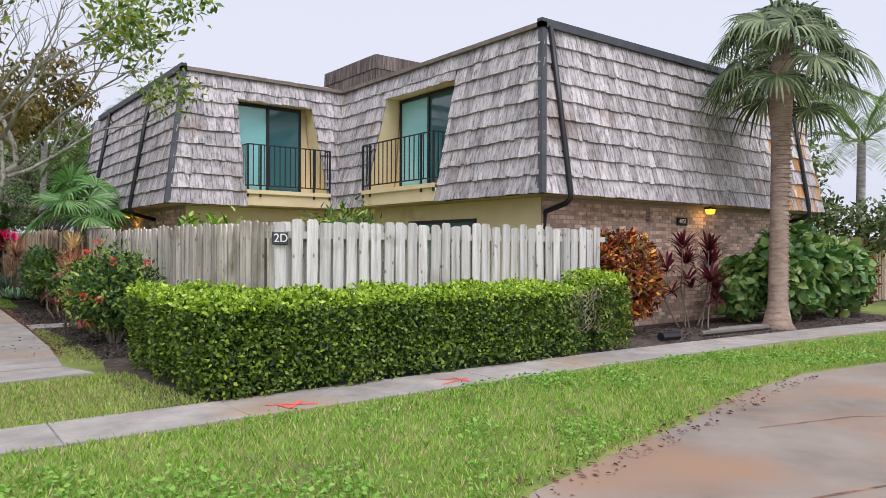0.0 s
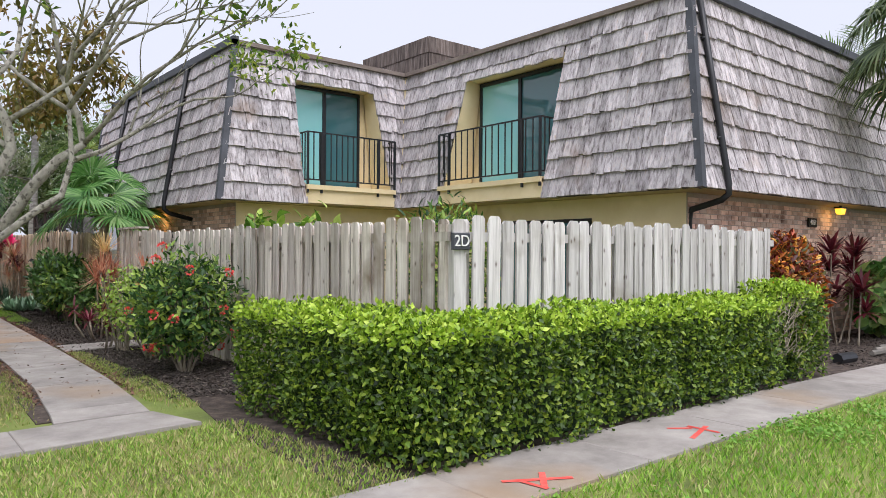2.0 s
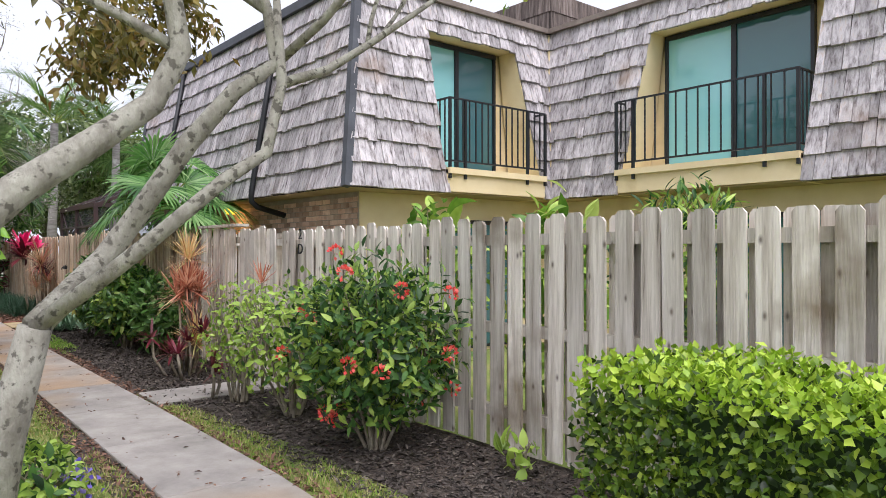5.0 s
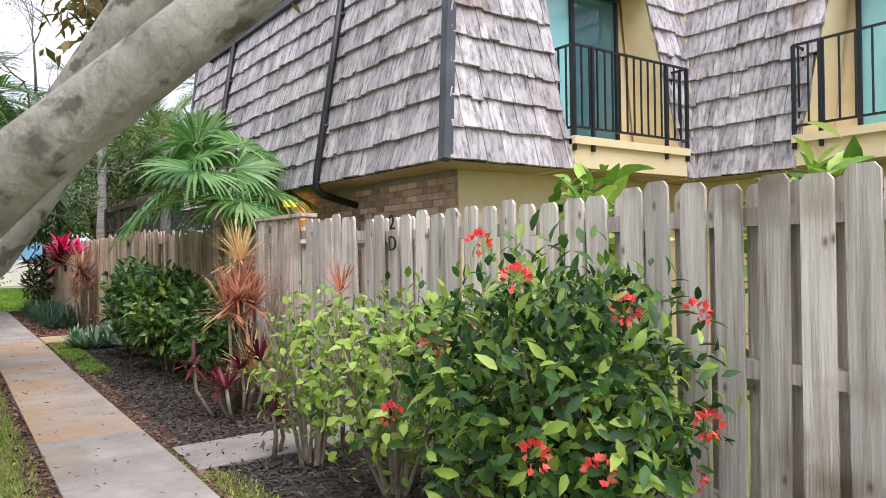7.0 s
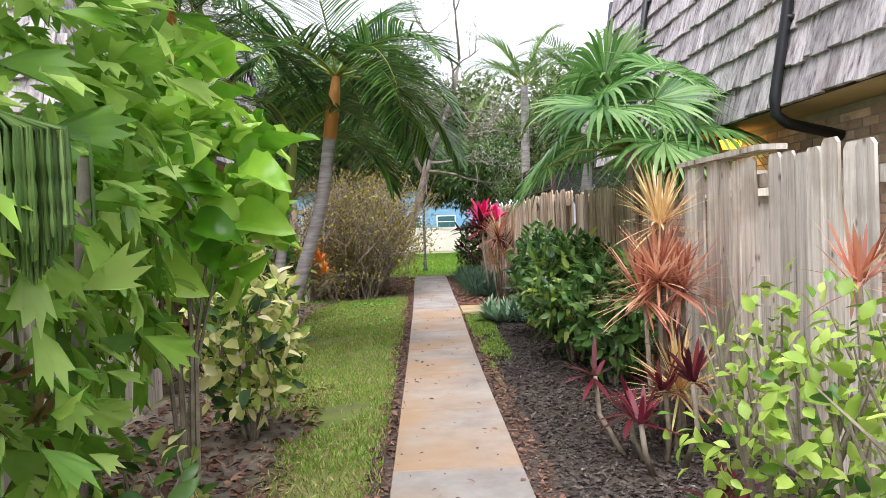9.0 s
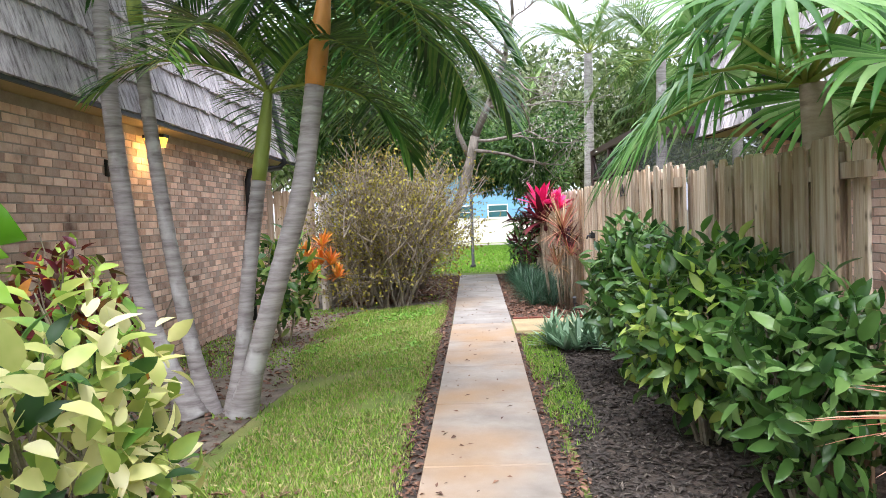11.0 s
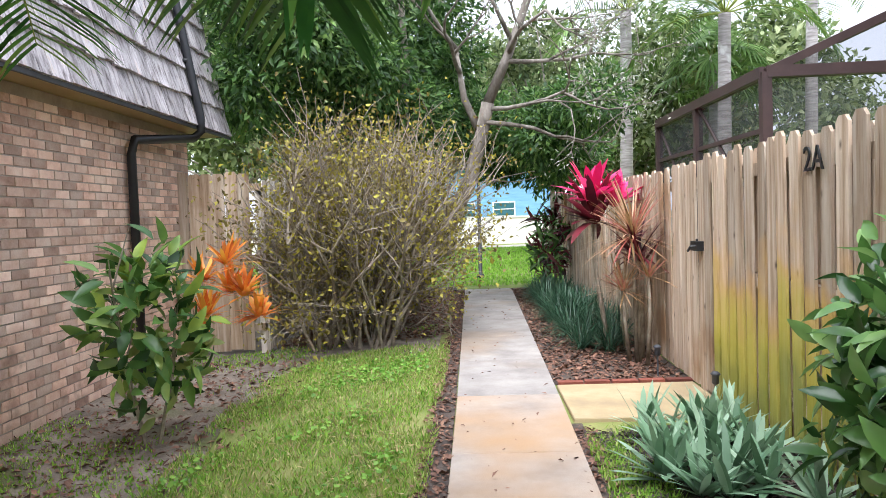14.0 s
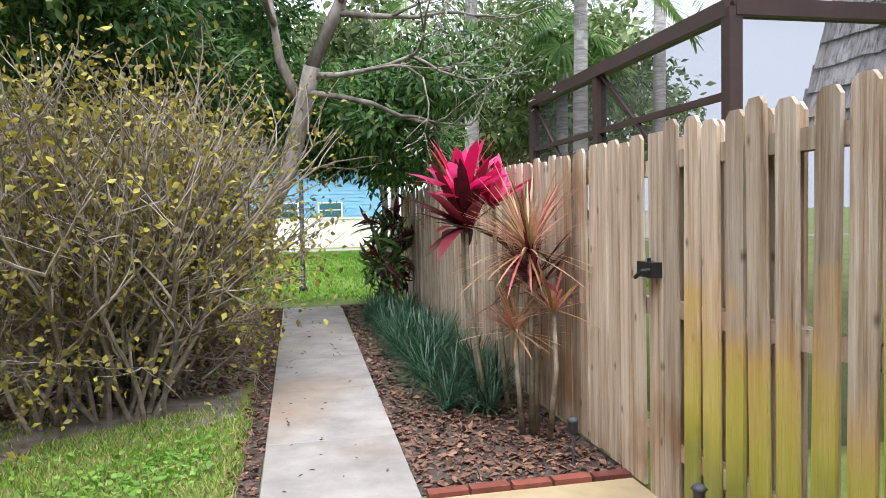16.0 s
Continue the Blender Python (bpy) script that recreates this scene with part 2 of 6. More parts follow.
al.new(ama.outputs[0], afc.inputs[0])
amx = an.new("ShaderNodeMix")
amx.data_type = "RGBA"
abase = an["Principled BSDF"].inputs["Base Color"]
al.new(afc.outputs[0], amx.inputs[0])
al.new(abase.links[0].from_socket, amx.inputs[6])
al.new(agr.outputs[0], amx.inputs[7])
al.new(amx.outputs[2], abase)

# pale cyan base colour paints in the reflection of sky and curtain
GLASS = bpy.data.materials.new("sky_reflection_glass")
GLASS.use_nodes = True
gb = GLASS.node_tree.nodes["Principled BSDF"]
gb.inputs["Base Color"].default_value, gb.inputs["Roughness"].default_value = S("8fcfd2"), 0.04
gb.inputs["Specular IOR Level"].default_value, gb.inputs["Coat Weight"].default_value = 0.7, 0.5
GLASS_D = GLASS.copy()
GLASS_D.name = "dark_teal_glass"
GLASS_D.node_tree.nodes["Principled BSDF"].inputs["Base Color"].default_value = S("3f6a70")
SCREEN = bpy.data.materials.new("insect_screen")
SCREEN.use_nodes = True
sn, sl = SCREEN.node_tree.nodes, SCREEN.node_tree.links
st_ = sn.new("ShaderNodeBsdfTransparent")
sm_ = sn.new("ShaderNodeMixShader")
sm_.inputs[0].default_value = 0.58
sn["Principled BSDF"].inputs["Base Color"].default_value = S("3a3d40")
sn["Principled BSDF"].inputs["Roughness"].default_value = 0.8
sl.new(st_.outputs[0], sm_.inputs[1])
sl.new(sn["Principled BSDF"].outputs[0], sm_.inputs[2])
sl.new(sm_.outputs[0], sn["Material Output"].inputs[0])

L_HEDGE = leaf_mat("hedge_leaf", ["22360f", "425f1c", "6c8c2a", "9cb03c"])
L_HEDGE_T = leaf_mat("hedge_top_leaf", ["769a22", "a4c636", "c8de58"])
L_IXORA = leaf_mat("ixora_leaf", ["1f3a1a", "355c28", "527c36", "98b048"], 0.5)
L_LIME = leaf_mat("lime_leaf", ["7d9a3c", "9cbc4a", "bcd468"])
L_FLOWER = leaf_mat("coral_flower", ["ea3f3f", "ff5f58", "ff8f80"])
L_RED = leaf_mat("croton_leaf", ["4a1f1c", "7a2c22", "4f5a28", "b04a28", "d09a3a"])
L_TI = leaf_mat("burgundy_leaf", ["35121c", "5e1c2a", "7d2c3a", "5a3a2e"])
L_PINK = leaf_mat("hot_pink_leaf", ["c01e55", "ee2a78", "ff5a98"])
L_DRAC = leaf_mat("bronze_strap_leaf", ["9a5a42", "c87e62", "e0a68c", "ecc8a8"])
L_DRAC_P = leaf_mat("pink_edged_strap_leaf", ["6e5a34", "a8865c", "caa482", "b8605a"])
L_DRAC_Y = leaf_mat("gold_strap_leaf", ["c08a58", "e0bc84", "ecd8a4", "c8c478"])
L_FAN = leaf_mat("fan_palm_leaf", ["386a2a", "568c40", "7cac5c", "a8ca88"], 0.36)
L_PALM = leaf_mat("palm_leaflet", ["23461a", "35642a", "558538", "7fa04a"], 0.35)
L_SABAL = leaf_mat("sabal_leaf", ["34462a", "4c6038", "6c7e52", "8e9a70"], 0.5)
L_FISH = leaf_mat("fishtail_leaf", ["5a8a2c", "7cae3e", "a4cc58", "c6e680"], 0.3, 0.36)
L_TREE = leaf_mat("olive_tree_leaf", ["3c5a1c", "5c7e2a", "88a03c", "b4bc58"], 0.45, 0.35)
L_OLIVE = leaf_mat("bronze_olive_leaf", ["4a4a1e", "6a6428", "8a7a34", "7a5c2c"], 0.5, 0.3)
# lighter palm tones: distance haze is put into the leaf colour
L_PALM_F = leaf_mat("hazed_palm_leaflet", ["4a6a30", "6a8a48", "8aa862"], 0.5)
L_DARK = leaf_mat("dark_glossy_leaf", ["2c4c26", "42682e", "5c8440", "86a860"], 0.28)
L_BRIGHT = leaf_mat("yellow_green_leaf", ["4a7228", "76a038", "a8c452", "c8d878"], 0.35)
L_FIG = leaf_mat("fiddle_leaf", ["5c9a24", "84bc36", "aad84e", "ccee74"], 0.28, 0.36)
L_VAR = leaf_mat("variegated_leaf", ["64903c", "b4c660", "eae69a", "f8f2c2"])
L_AGAVE = leaf_mat("blue_green_leaf", ["527454", "769876", "a2ba9e"], 0.45, 0.1)
L_LIRI = leaf_mat("dark_strap_leaf", ["223f2c", "355a40", "55745a"], 0.4)
L_GRASS = leaf_mat("grass_blade", ["5c8a2a", "8cb042", "b0cc5e", "ccca8c"], 0.6, 0.35)
L_GRASS_B = leaf_mat("bright_grass_blade", ["6a9c2c", "86b83a", "a6cc54"], 0.6, 0.35)
L_GRASS_D = leaf_mat("dry_grass_blade", ["7a8a40", "9aa056", "b8ac78", "c4b48a"], 0.7, 0.3)
L_CANOPY = leaf_mat("canopy_leaf", ["2a4620", "40642e", "587e3c", "7f9e52"], 0.5, 0.4)
# paler, greyer canopy tones carry the haze of the distant trees
L_CANOPY_F = leaf_mat("hazed_canopy_leaf", ["3c4c2a", "586a3c", "788854", "9ca678"], 0.6)
L_BROWN = leaf_mat("sparse_yellow_leaf", ["5a5030", "7c7038", "b8b03c", "807048"], 0.6)
L_ORANGE = leaf_mat("orange_croton_leaf", ["d8702a", "f29a44", "e8b848", "d06a48"])
L_GRAPE = leaf_mat("sea_grape_leaf", ["3a5f2c", "55803c", "7a9c50", "9aa860"], 0.35)
L_GREY = leaf_mat("grey_twig_leaf", ["8a8f78", "a8ac98", "c4c8b8"], 0.7)
L_PURPLE = leaf_mat("lilac_flower", ["6a5ac0", "8f80d8", "b0a4e8"])
L_CLOVER = leaf_mat("clover_leaf", ["5c8c30", "7cac3e", "9cc45a"], 0.5, 0.35)
THATCH = mat("dry_thatch", [(0.3, S("9a8a5c")), (0.7, S("c8ba8c"))], (9, 9, 9), 0.9, 0.0, 60, 0.25)
FASCIA = mat("weathered_fascia", [(0.3, S("6e625a")), (0.7, S("8d8178"))], (3, 3, 3), 0.8, 0.2, 40, 0.05)
OCHRE = mat("ochre_stained_concrete", [(0.25, S("94836a")), (0.5, S("ab9874")), (0.75, S("bcac8a"))], (2.2, 2.2, 2.2), 0.8, 0.25, 150, 0.05, spread=3.0)
TWIG_D = mat("grey_brown_twig", [(0.3, S("6a5f52")), (0.5, S("92877a")), (0.7, S("b2a89a"))], (9, 9, 9), 0.9, 0.3, 40, 0.3)
RUST = mat("rust_stained_concrete", [(0.25, S("857c73")), (0.5, S("a1978d")), (0.75, S("b6aca2"))], (2.2, 2.2, 2.2), 0.75, 0.25, 150, 0.04, (S("ad8c68"), 0.8, 0.38, 0.66), spread=3.0)

# ---- mesh building ----
class Shape:
    """Collects faces for one mesh."""

    def __init__(self):
        self.v, self.f, self.m = [], [], []

    def face(self, pts, mi=0):
        k = len(self.v)
        self.v += [tuple(p) for p in pts]
        self.f.append(tuple(range(k, k + len(pts))))
        self.m.append(mi)

    def add(self, verts, faces, mi=0):
        k = len(self.v)
        self.v += [tuple(p) for p in verts]
        self.f += [tuple(k + j for j in q) for q in faces]
        self.m += [mi] * len(faces)

    def box(self, a, b, mi=0):
        x0, y0, z0 = a
        x1, y1, z1 = b
        self.add([(x0, y0, z0), (x1, y0, z0), (x1, y1, z0), (x0, y1, z0), (x0, y0, z1), (x1, y0, z1), (x1, y1, z1), (x0, y1, z1)],
                 [(3, 2, 1, 0), (4, 5, 6, 7), (0, 1, 5, 4), (1, 2, 6, 5), (2, 3, 7, 6), (3, 0, 4, 7)], mi)

    def prism(self, poly, vec, mi=0):
        n = len(poly)
        a = [Vector(p) for p in poly]
        b = [p + Vector(vec) for p in a]
        self.add(a + b, [tuple(range(n - 1, -1, -1)), tuple(range(n, 2 * n))] + [(i, (i + 1) % n, n + (i + 1) % n, n + i) for i in range(n)], mi)

    def tube(self, pts, radii, n=8, mi=0):
        pts = [Vector(p) for p in pts]
        ring = []
        side = None
        for i, p in enumerate(pts):
            d = (pts[min(i + 1, len(pts) - 1)] - pts[max(i - 1, 0)]).normalized()
            if side is None:
                side = d.orthogonal().normalized()
            side = (side - d * side.dot(d)).normalized()
            up = d.cross(side)
            r = radii[i] if hasattr(radii, "__len__") else radii
            ring.append([p + (side * math.cos(a) + up * math.sin(a)) * r for a in [2 * math.pi * k / n for k in range(n)]])
        verts = [q for r in ring for q in r]
        faces = [(i * n + k, i * n + (k + 1) % n, (i + 1) * n + (k + 1) % n, (i + 1) * n + k) for i in range(len(pts) - 1) for k in range(n)]
        faces += [tuple(range(n - 1, -1, -1)), tuple((len(pts) - 1) * n + k for k in range(n))]
        self.add(verts, faces, mi)

    def mesh(self, name, mats, smooth=False):
        me = bpy.data.meshes.new(name)
        me.from_pydata(self.v, [], self.f)
        for m in mats:
            me.materials.append(m)
        if len(mats) > 1:
            me.polygons.foreach_set("material_index", self.m)
        if smooth:
            me.polygons.foreach_set("use_smooth", [True] * len(self.f))
        return me

    def ob(self, name, mats, parent=None, smooth=False, **tags):
        o = new(name, self.mesh(name, mats if isinstance(mats, (list, tuple)) else [mats], smooth))
        if parent:
            o.parent = parent
        return tagged(o, **tags)


def empty(name, at, **tags):
    e = new(name)
    e.location = at
    e.empty_display_size = 0.1
    return tagged(e, **tags)


def put_in(child, parent):
    """Parent without moving the child; parents here are unrotated Empties."""
    child.parent = parent
    child.matrix_parent_inverse = Matrix.Translation(parent.location).inverted()
    return child


def unit(a):
    return a / np.maximum(np.linalg.norm(a, axis=1, keepdims=True), 1e-6)


def leaf_arrays(P, D, N, length, width, fold=0.15, widest=0.45):
    """Folded four-cornered leaves: base, side, tip, side."""
    D = unit(D)
    Sd = unit(np.cross(D, N))
    N2 = np.cross(Sd, D)
    length, width = np.reshape(length, (-1, 1)), np.reshape(width, (-1, 1))
    mid = P + D * length * widest + N2 * (width * fold)
    a, b = mid + Sd * width / 2, mid - Sd * width / 2
    tip = P + D * length - N2 * length * 0.06
    V = np.stack([P, a, tip, b], axis=1).reshape(-1, 3)
    k = np.arange(len(P)) * 4
    F = np.stack([np.stack([k, k + 1, k + 2], 1), np.stack([k, k + 2, k + 3], 1)], 1).reshape(-1, 3)
    return V, F


def ovate_arrays(P, D, N, length, width, rows=4, cup=0.18, sag=0.25, wave=0.0, blunt=0.8):
    """Broad leaves with a creased midrib, rounded outline and a drooping tip."""
    n = len(P)
    D = unit(D)
    Sd = unit(np.cross(D, N))
    N2 = np.cross(Sd, D)
    length, width = np.reshape(length, (-1, 1)), np.reshape(width, (-1, 1))
    R = []
    for k in range(rows + 1):
        t = k / rows
        w = width / 2 * max(0.03, math.sin(math.pi * min(1, 0.04 + 0.96 * t ** blunt)) ** 0.75)
        mid = P + D * length * t - N2 * length * sag * t * t
        wv = N2 * (width * wave) * rng.normal(0, 1, (n, 1))
        R.append(np.stack([mid + Sd * w + N2 * w * cup * 2 + wv, mid, mid - Sd * w + N2 * w * cup * 2 - wv], 1))
    V = np.stack(R, 1).reshape(-1, 3)
    per = (rows + 1) * 3
    F = []
    for k in range(rows):
        a = 3 * k
        F += [(a, a + 1, a + 4), (a, a + 4, a + 3), (a + 1, a + 2, a + 5), (a + 1, a + 5, a + 4)]
    F = (np.array(F)[None] + (np.arange(n) * per)[:, None, None]).reshape(-1, 3)
    return V, F


def tri_object(name, parts, mats, parent=None, smooth=False, **tags):
    """parts: (V, F, material index) triangle arrays joined into one mesh."""
    V = np.concatenate([p[0] for p in parts])
    offs = np.cumsum([0] + [len(p[0]) for p in parts])
    F = np.concatenate([p[1] + o for p, o in zip(parts, offs)])
    M = np.concatenate([np.full(len(p[1]), p[2]) for p in parts])
    me = bpy.data.meshes.new(name)
    me.vertices.add(len(V))
    me.vertices.foreach_set("co", V.astype(np.float32).ravel())
    me.loops.add(len(F) * 3)
    me.loops.foreach_set("vertex_index", F.astype(np.int32).ravel())
    me.polygons.add(len(F))
    me.polygons.foreach_set("loop_start", np.arange(0, len(F) * 3, 3, dtype=np.int32))
    for m in mats:
        me.materials.append(m)
    me.polygons.foreach_set("material_index", M.astype(np.int32))
    if smooth:
        me.polygons.foreach_set("use_smooth", np.ones(len(F), bool))
    me.update()
    me.validate()
    o = new(name, me)
    if parent:
        put_in(o, parent)
    return tagged(o, **tags)


rng = np.random.default_rng(7)


def rand_dirs(n, up=0.0):
    d = rng.normal(size=(n, 3))
    d[:, 2] += up
    return unit(d)


def strap_arrays(base, D, length, width, droop, seg=5, keel=0.2, curl=1.0, plane=None):
    """Long strap leaves that arch over; one strip of quads (as triangles) each."""
    n = len(base)
    D = unit(D)
    length, width, droop = (np.broadcast_to(np.asarray(a, float), (n,)) for a in (length, width, droop))
    Sd = unit(np.cross(D, np.array([0, 0, 1.0]) if plane is None else np.asarray(plane)) + 1e-4)
    rows = []
    p = base.copy()
    d = D.copy()
    for k in range(seg + 1):
        t = k / seg
        w = width * (0.55 + 0.9 * t) * (1 - t) ** 0.6 if k < seg else width * 0.02
        w = np.maximum(w, width * 0.02)
        rows.append(np.stack([p - Sd * (w / 2)[:, None] + np.array([0, 0, 1]) * (w * keel)[:, None], p + Sd * (w / 2)[:, None] + np.array([0, 0, 1]) * (w * keel)[:, None]], 1))
        p = p + d * (length / seg)[:, None]
        d = unit(d - np.array([0, 0, 1.0]) * (droop / seg)[:, None] * (0.5 + t) * curl)
    V = np.stack(rows, 1).reshape(-1, 3)
    per = (seg + 1) * 2
    F = []
    for k in range(seg):
        a = 2 * k
        F += [(a, a + 1, a + 3), (a, a + 3, a + 2)]
    F = (np.array(F)[None] + (np.arange(n) * per)[:, None, None]).reshape(-1, 3)
    return V, F


def shell_points(n, centre, radii, inner=0.75, lumps=5):
    """Points in the outer layer of a lumpy ellipsoid and outward normals."""
    d = rand_dirs(n)
    ph = rng.uniform(0, 6.28, (lumps, 3))
    fr = rng.uniform(1.5, 4.5, (lumps, 3))
    bump = sum(np.sin(d @ fr[i] * 2 + ph[i, 0]) for i in range(lumps)) / lumps
    r = rng.uniform(inner, 1.0, n) ** 0.7 * (1 + 0.22 * bump)
    return np.asarray(centre) + d * r[:, None] * np.asarray(radii), d


def shrub(name, at, radii, height, n, leaf, mats, stems=7, bark=TWIG, weights=None, inner=0.35, width=0.5, up=0.3, low=0.12, **tags):
    """Shrub: stems from the ground, and single leaves through a lumpy crown."""
    e = empty(name, at, **tags)
    s = Shape()
    for i in range(stems):
        a, r = rng.uniform(0, 6.28), rng.uniform(0.3, 0.85)
        top = Vector((at[0] + math.cos(a) * radii[0] * r, at[1] + math.sin(a) * radii[1] * r, at[2] + height * rng.uniform(0.6, 0.92)))
        b = Vector((at[0] + math.cos(a) * 0.08 * r, at[1] + math.sin(a) * 0.08 * r, at[2] - 0.02))
        mid = b.lerp(top, 0.5) + Vector((rng.uniform(-.08, .08), rng.uniform(-.08, .08), 0.05))
        s.tube([b, mid, top], [0.016, 0.012, 0.004], 5)
        for j in range(3):
            q = mid.lerp(top, rng.uniform(0, 0.7))
            s.tube([q, q + Vector((rng.uniform(-.3, .3) * radii[0], rng.uniform(-.3, .3) * radii[1], rng.uniform(0.05, 0.3) * height))], [0.008, 0.003], 4)
    put_in(s.ob("stem", bark), e)
    c = np.array([at[0], at[1], at[2] + height * (0.5 + low / 2)])
    P, d = shell_points(n, c, (radii[0], radii[1], height * (0.5 - low / 2)), inner)
    P[:, 2] = np.maximum(P[:, 2], at[2] + 0.04)
    D = unit(d * 0.8 + rand_dirs(n) * 0.9 + np.array([0, 0, up]))
    N = unit(d + rand_dirs(n) * 0.5 + np.array([0, 0, 0.6]))
    L = leaf * rng.uniform(0.6, 1.25, n)
    which = rng.choice(len(mats), n, p=weights)
    parts = []
    for k in range(len(mats)):
        w = which == k
        if w.any():
            parts.append((*(ovate_arrays(P[w], D[w], N[w], L[w], L[w] * width, 8 if leaf > .24 else (4 if leaf > .1 else 3), wave=.07 if leaf > .24 else .025, cup=.34 if leaf > .24 else .18, sag=.4 if leaf > .24 else .25) if leaf >= 0.05 else leaf_arrays(P[w], D[w], N[w], L[w], L[w] * width)), k))
    tri_object("foliage", parts, mats, e, leaf > .09, kind="stuff")
    return e


def hedge_block(parts, x0, x1, y0, y1, h, n, leaf=0.055):
    """Leaves over the sides and top of a clipped hedge."""
    W, Dp = x1 - x0, y1 - y0
    areas = np.array([W * h, W * h, Dp * h, Dp * h, W * Dp])
    side = rng.choice(5, n, p=areas / areas.sum())
    u, v = rng.uniform(0, 1, n), rng.uniform(0, 1, n)
    v = np.where(side < 4, v ** 0.8, v)
    P, N = np.zeros((n, 3)), np.zeros((n, 3))
    for k, (ax, nn) in enumerate(((0, (0, -1, 0)), (0, (0, 1, 0)), (1, (-1, 0, 0)), (1, (1, 0, 0)), (2, (0, 0, 1)))):
        w = side == k
        if ax == 0:
            P[w] = np.stack([x0 + u[w] * W, np.full(w.sum(), y0 if k == 0 else y1), v[w] * h], 1)
        elif ax == 1:
            P[w] = np.stack([np.full(w.sum(), x0 if k == 2 else x1), y0 + u[w] * Dp, v[w] * h], 1)
        else:
            P[w] = np.stack([x0 + u[w] * W, y0 + v[w] * Dp, np.full(w.sum(), h)], 1)
        N[w] = nn
    c = np.array([(x0 + x1) / 2, (y0 + y1) / 2, h / 2])
    wave = 0.035 * np.sin(P[:, 0] * 5.1 + P[:, 2] * 3) + 0.03 * np.sin(P[:, 1] * 6.3 + P[:, 0] * 2.3) + 0.02 * np.sin(P[:, 0] * 13)
    P = P + N * wave[:, None] + (c - P) * (rng.uniform(0, 1, n) ** 2 * 0.22)[:, None] + rng.normal(0, 0.018, (n, 3))
    P[:, 2] = np.maximum(P[:, 2], 0.03)
    D = unit(N * 0.6 + rand_dirs(n) * 0.9 + np.array([0, 0, 0.35]))
    L = leaf * rng.uniform(0.6, 1.3, n)
    # most leaves near the top take the second, lighter yellow-green material
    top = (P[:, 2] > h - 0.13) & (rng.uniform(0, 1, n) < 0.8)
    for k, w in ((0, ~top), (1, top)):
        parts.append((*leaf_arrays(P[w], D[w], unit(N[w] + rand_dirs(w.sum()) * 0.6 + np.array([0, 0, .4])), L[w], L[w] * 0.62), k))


def rosette(at, n, length, width, mats_k, parts, up=(0.1, 1.2), droop=1.2, seg=5):
    a = rng.uniform(0, 6.28, n)
    el = rng.uniform(*up, n)
    D = np.stack([np.cos(a) * np.cos(el), np.sin(a) * np.cos(el), np.sin(el)], 1)
    base = np.asarray(at) + D * 0.02 + rng.normal(0, 0.012, (n, 3))
    parts.append((*strap_arrays(base, D, length * rng.uniform(0.7, 1.1, n), width, droop * rng.uniform(0.5, 1.2, n), seg), mats_k))


def frond_arrays(base, d0, length, droop, leaflet, n=42, plane_droop=0.7, width=0.035):
    """Feather palm frond: arching midrib and drooping leaflets on both sides."""
    pts, d, p = [], Vector(d0).normalized(), Vector(base)
    seg = 14
    for k in range(seg + 1):
        pts.append(p.copy())
        p = p + d * (length / seg)
        d = (d + Vector((0, 0, -droop / seg * (0.4 + 1.4 * k / seg)))).normalized()
    B, D, Ls = [], [], []
    for j in range(n):
        t = 0.16 + 0.84 * j / (n - 1)
        f = t * seg
        i = min(int(f), seg - 1)
        q = pts[i].lerp(pts[i + 1], f - i)
        tang = (pts[i + 1] - pts[i]).normalized()
        side = tang.cross(Vector((0, 0, 1)))
        side = side.normalized() if side.length > 1e-3 else Vector((1, 0, 0))
        for sgn in (-1, 1):
            B.append(q)
            D.append(side * sgn * 0.9 + tang * (0.45 + 0.5 * t) + Vector((0, 0, rng.uniform(0.0, 0.35))))
            Ls.append(leaflet * (0.55 + 0.9 * math.sin(math.pi * min(1, t * 0.9 + 0.08))) * rng.uniform(0.85, 1.1))
    arr = strap_arrays(np.array([tuple(b) for b in B]), np.array([tuple(x) for x in D]), np.array(Ls), width, plane_droop * rng.uniform(0.7, 1.3, len(B)), 3)
    return arr, pts


def feather_crown(e, at, n, length, droop, leaflet, mat_leaf, mat_rib, el=(0.2, 1.2), az=None, count=42, width=0.035):
    parts, ribs = [], Shape()
    for k in range(n):
        a = (2 * math.pi * k / n + rng.uniform(-.25, .25)) if az is None else az[k % len(az)] + rng.uniform(-.1, .1)
        elv = rng.uniform(*el)
        d = (math.cos(a) * math.cos(elv), math.sin(a) * math.cos(elv), math.sin(elv))
        arr, pts = frond_arrays(at, d, length * rng.uniform(0.85, 1.1), droop * rng.uniform(0.8, 1.2), leaflet, count, width=width)
        parts.append((*arr, 0))
        ribs.tube(pts, [0.022 - 0.0014 * i for i in range(len(pts))], 4)
    tri_object("frond", parts, [mat_leaf], e, kind="stuff")
    put_in(ribs.ob("midrib", mat_rib, smooth=True), e)


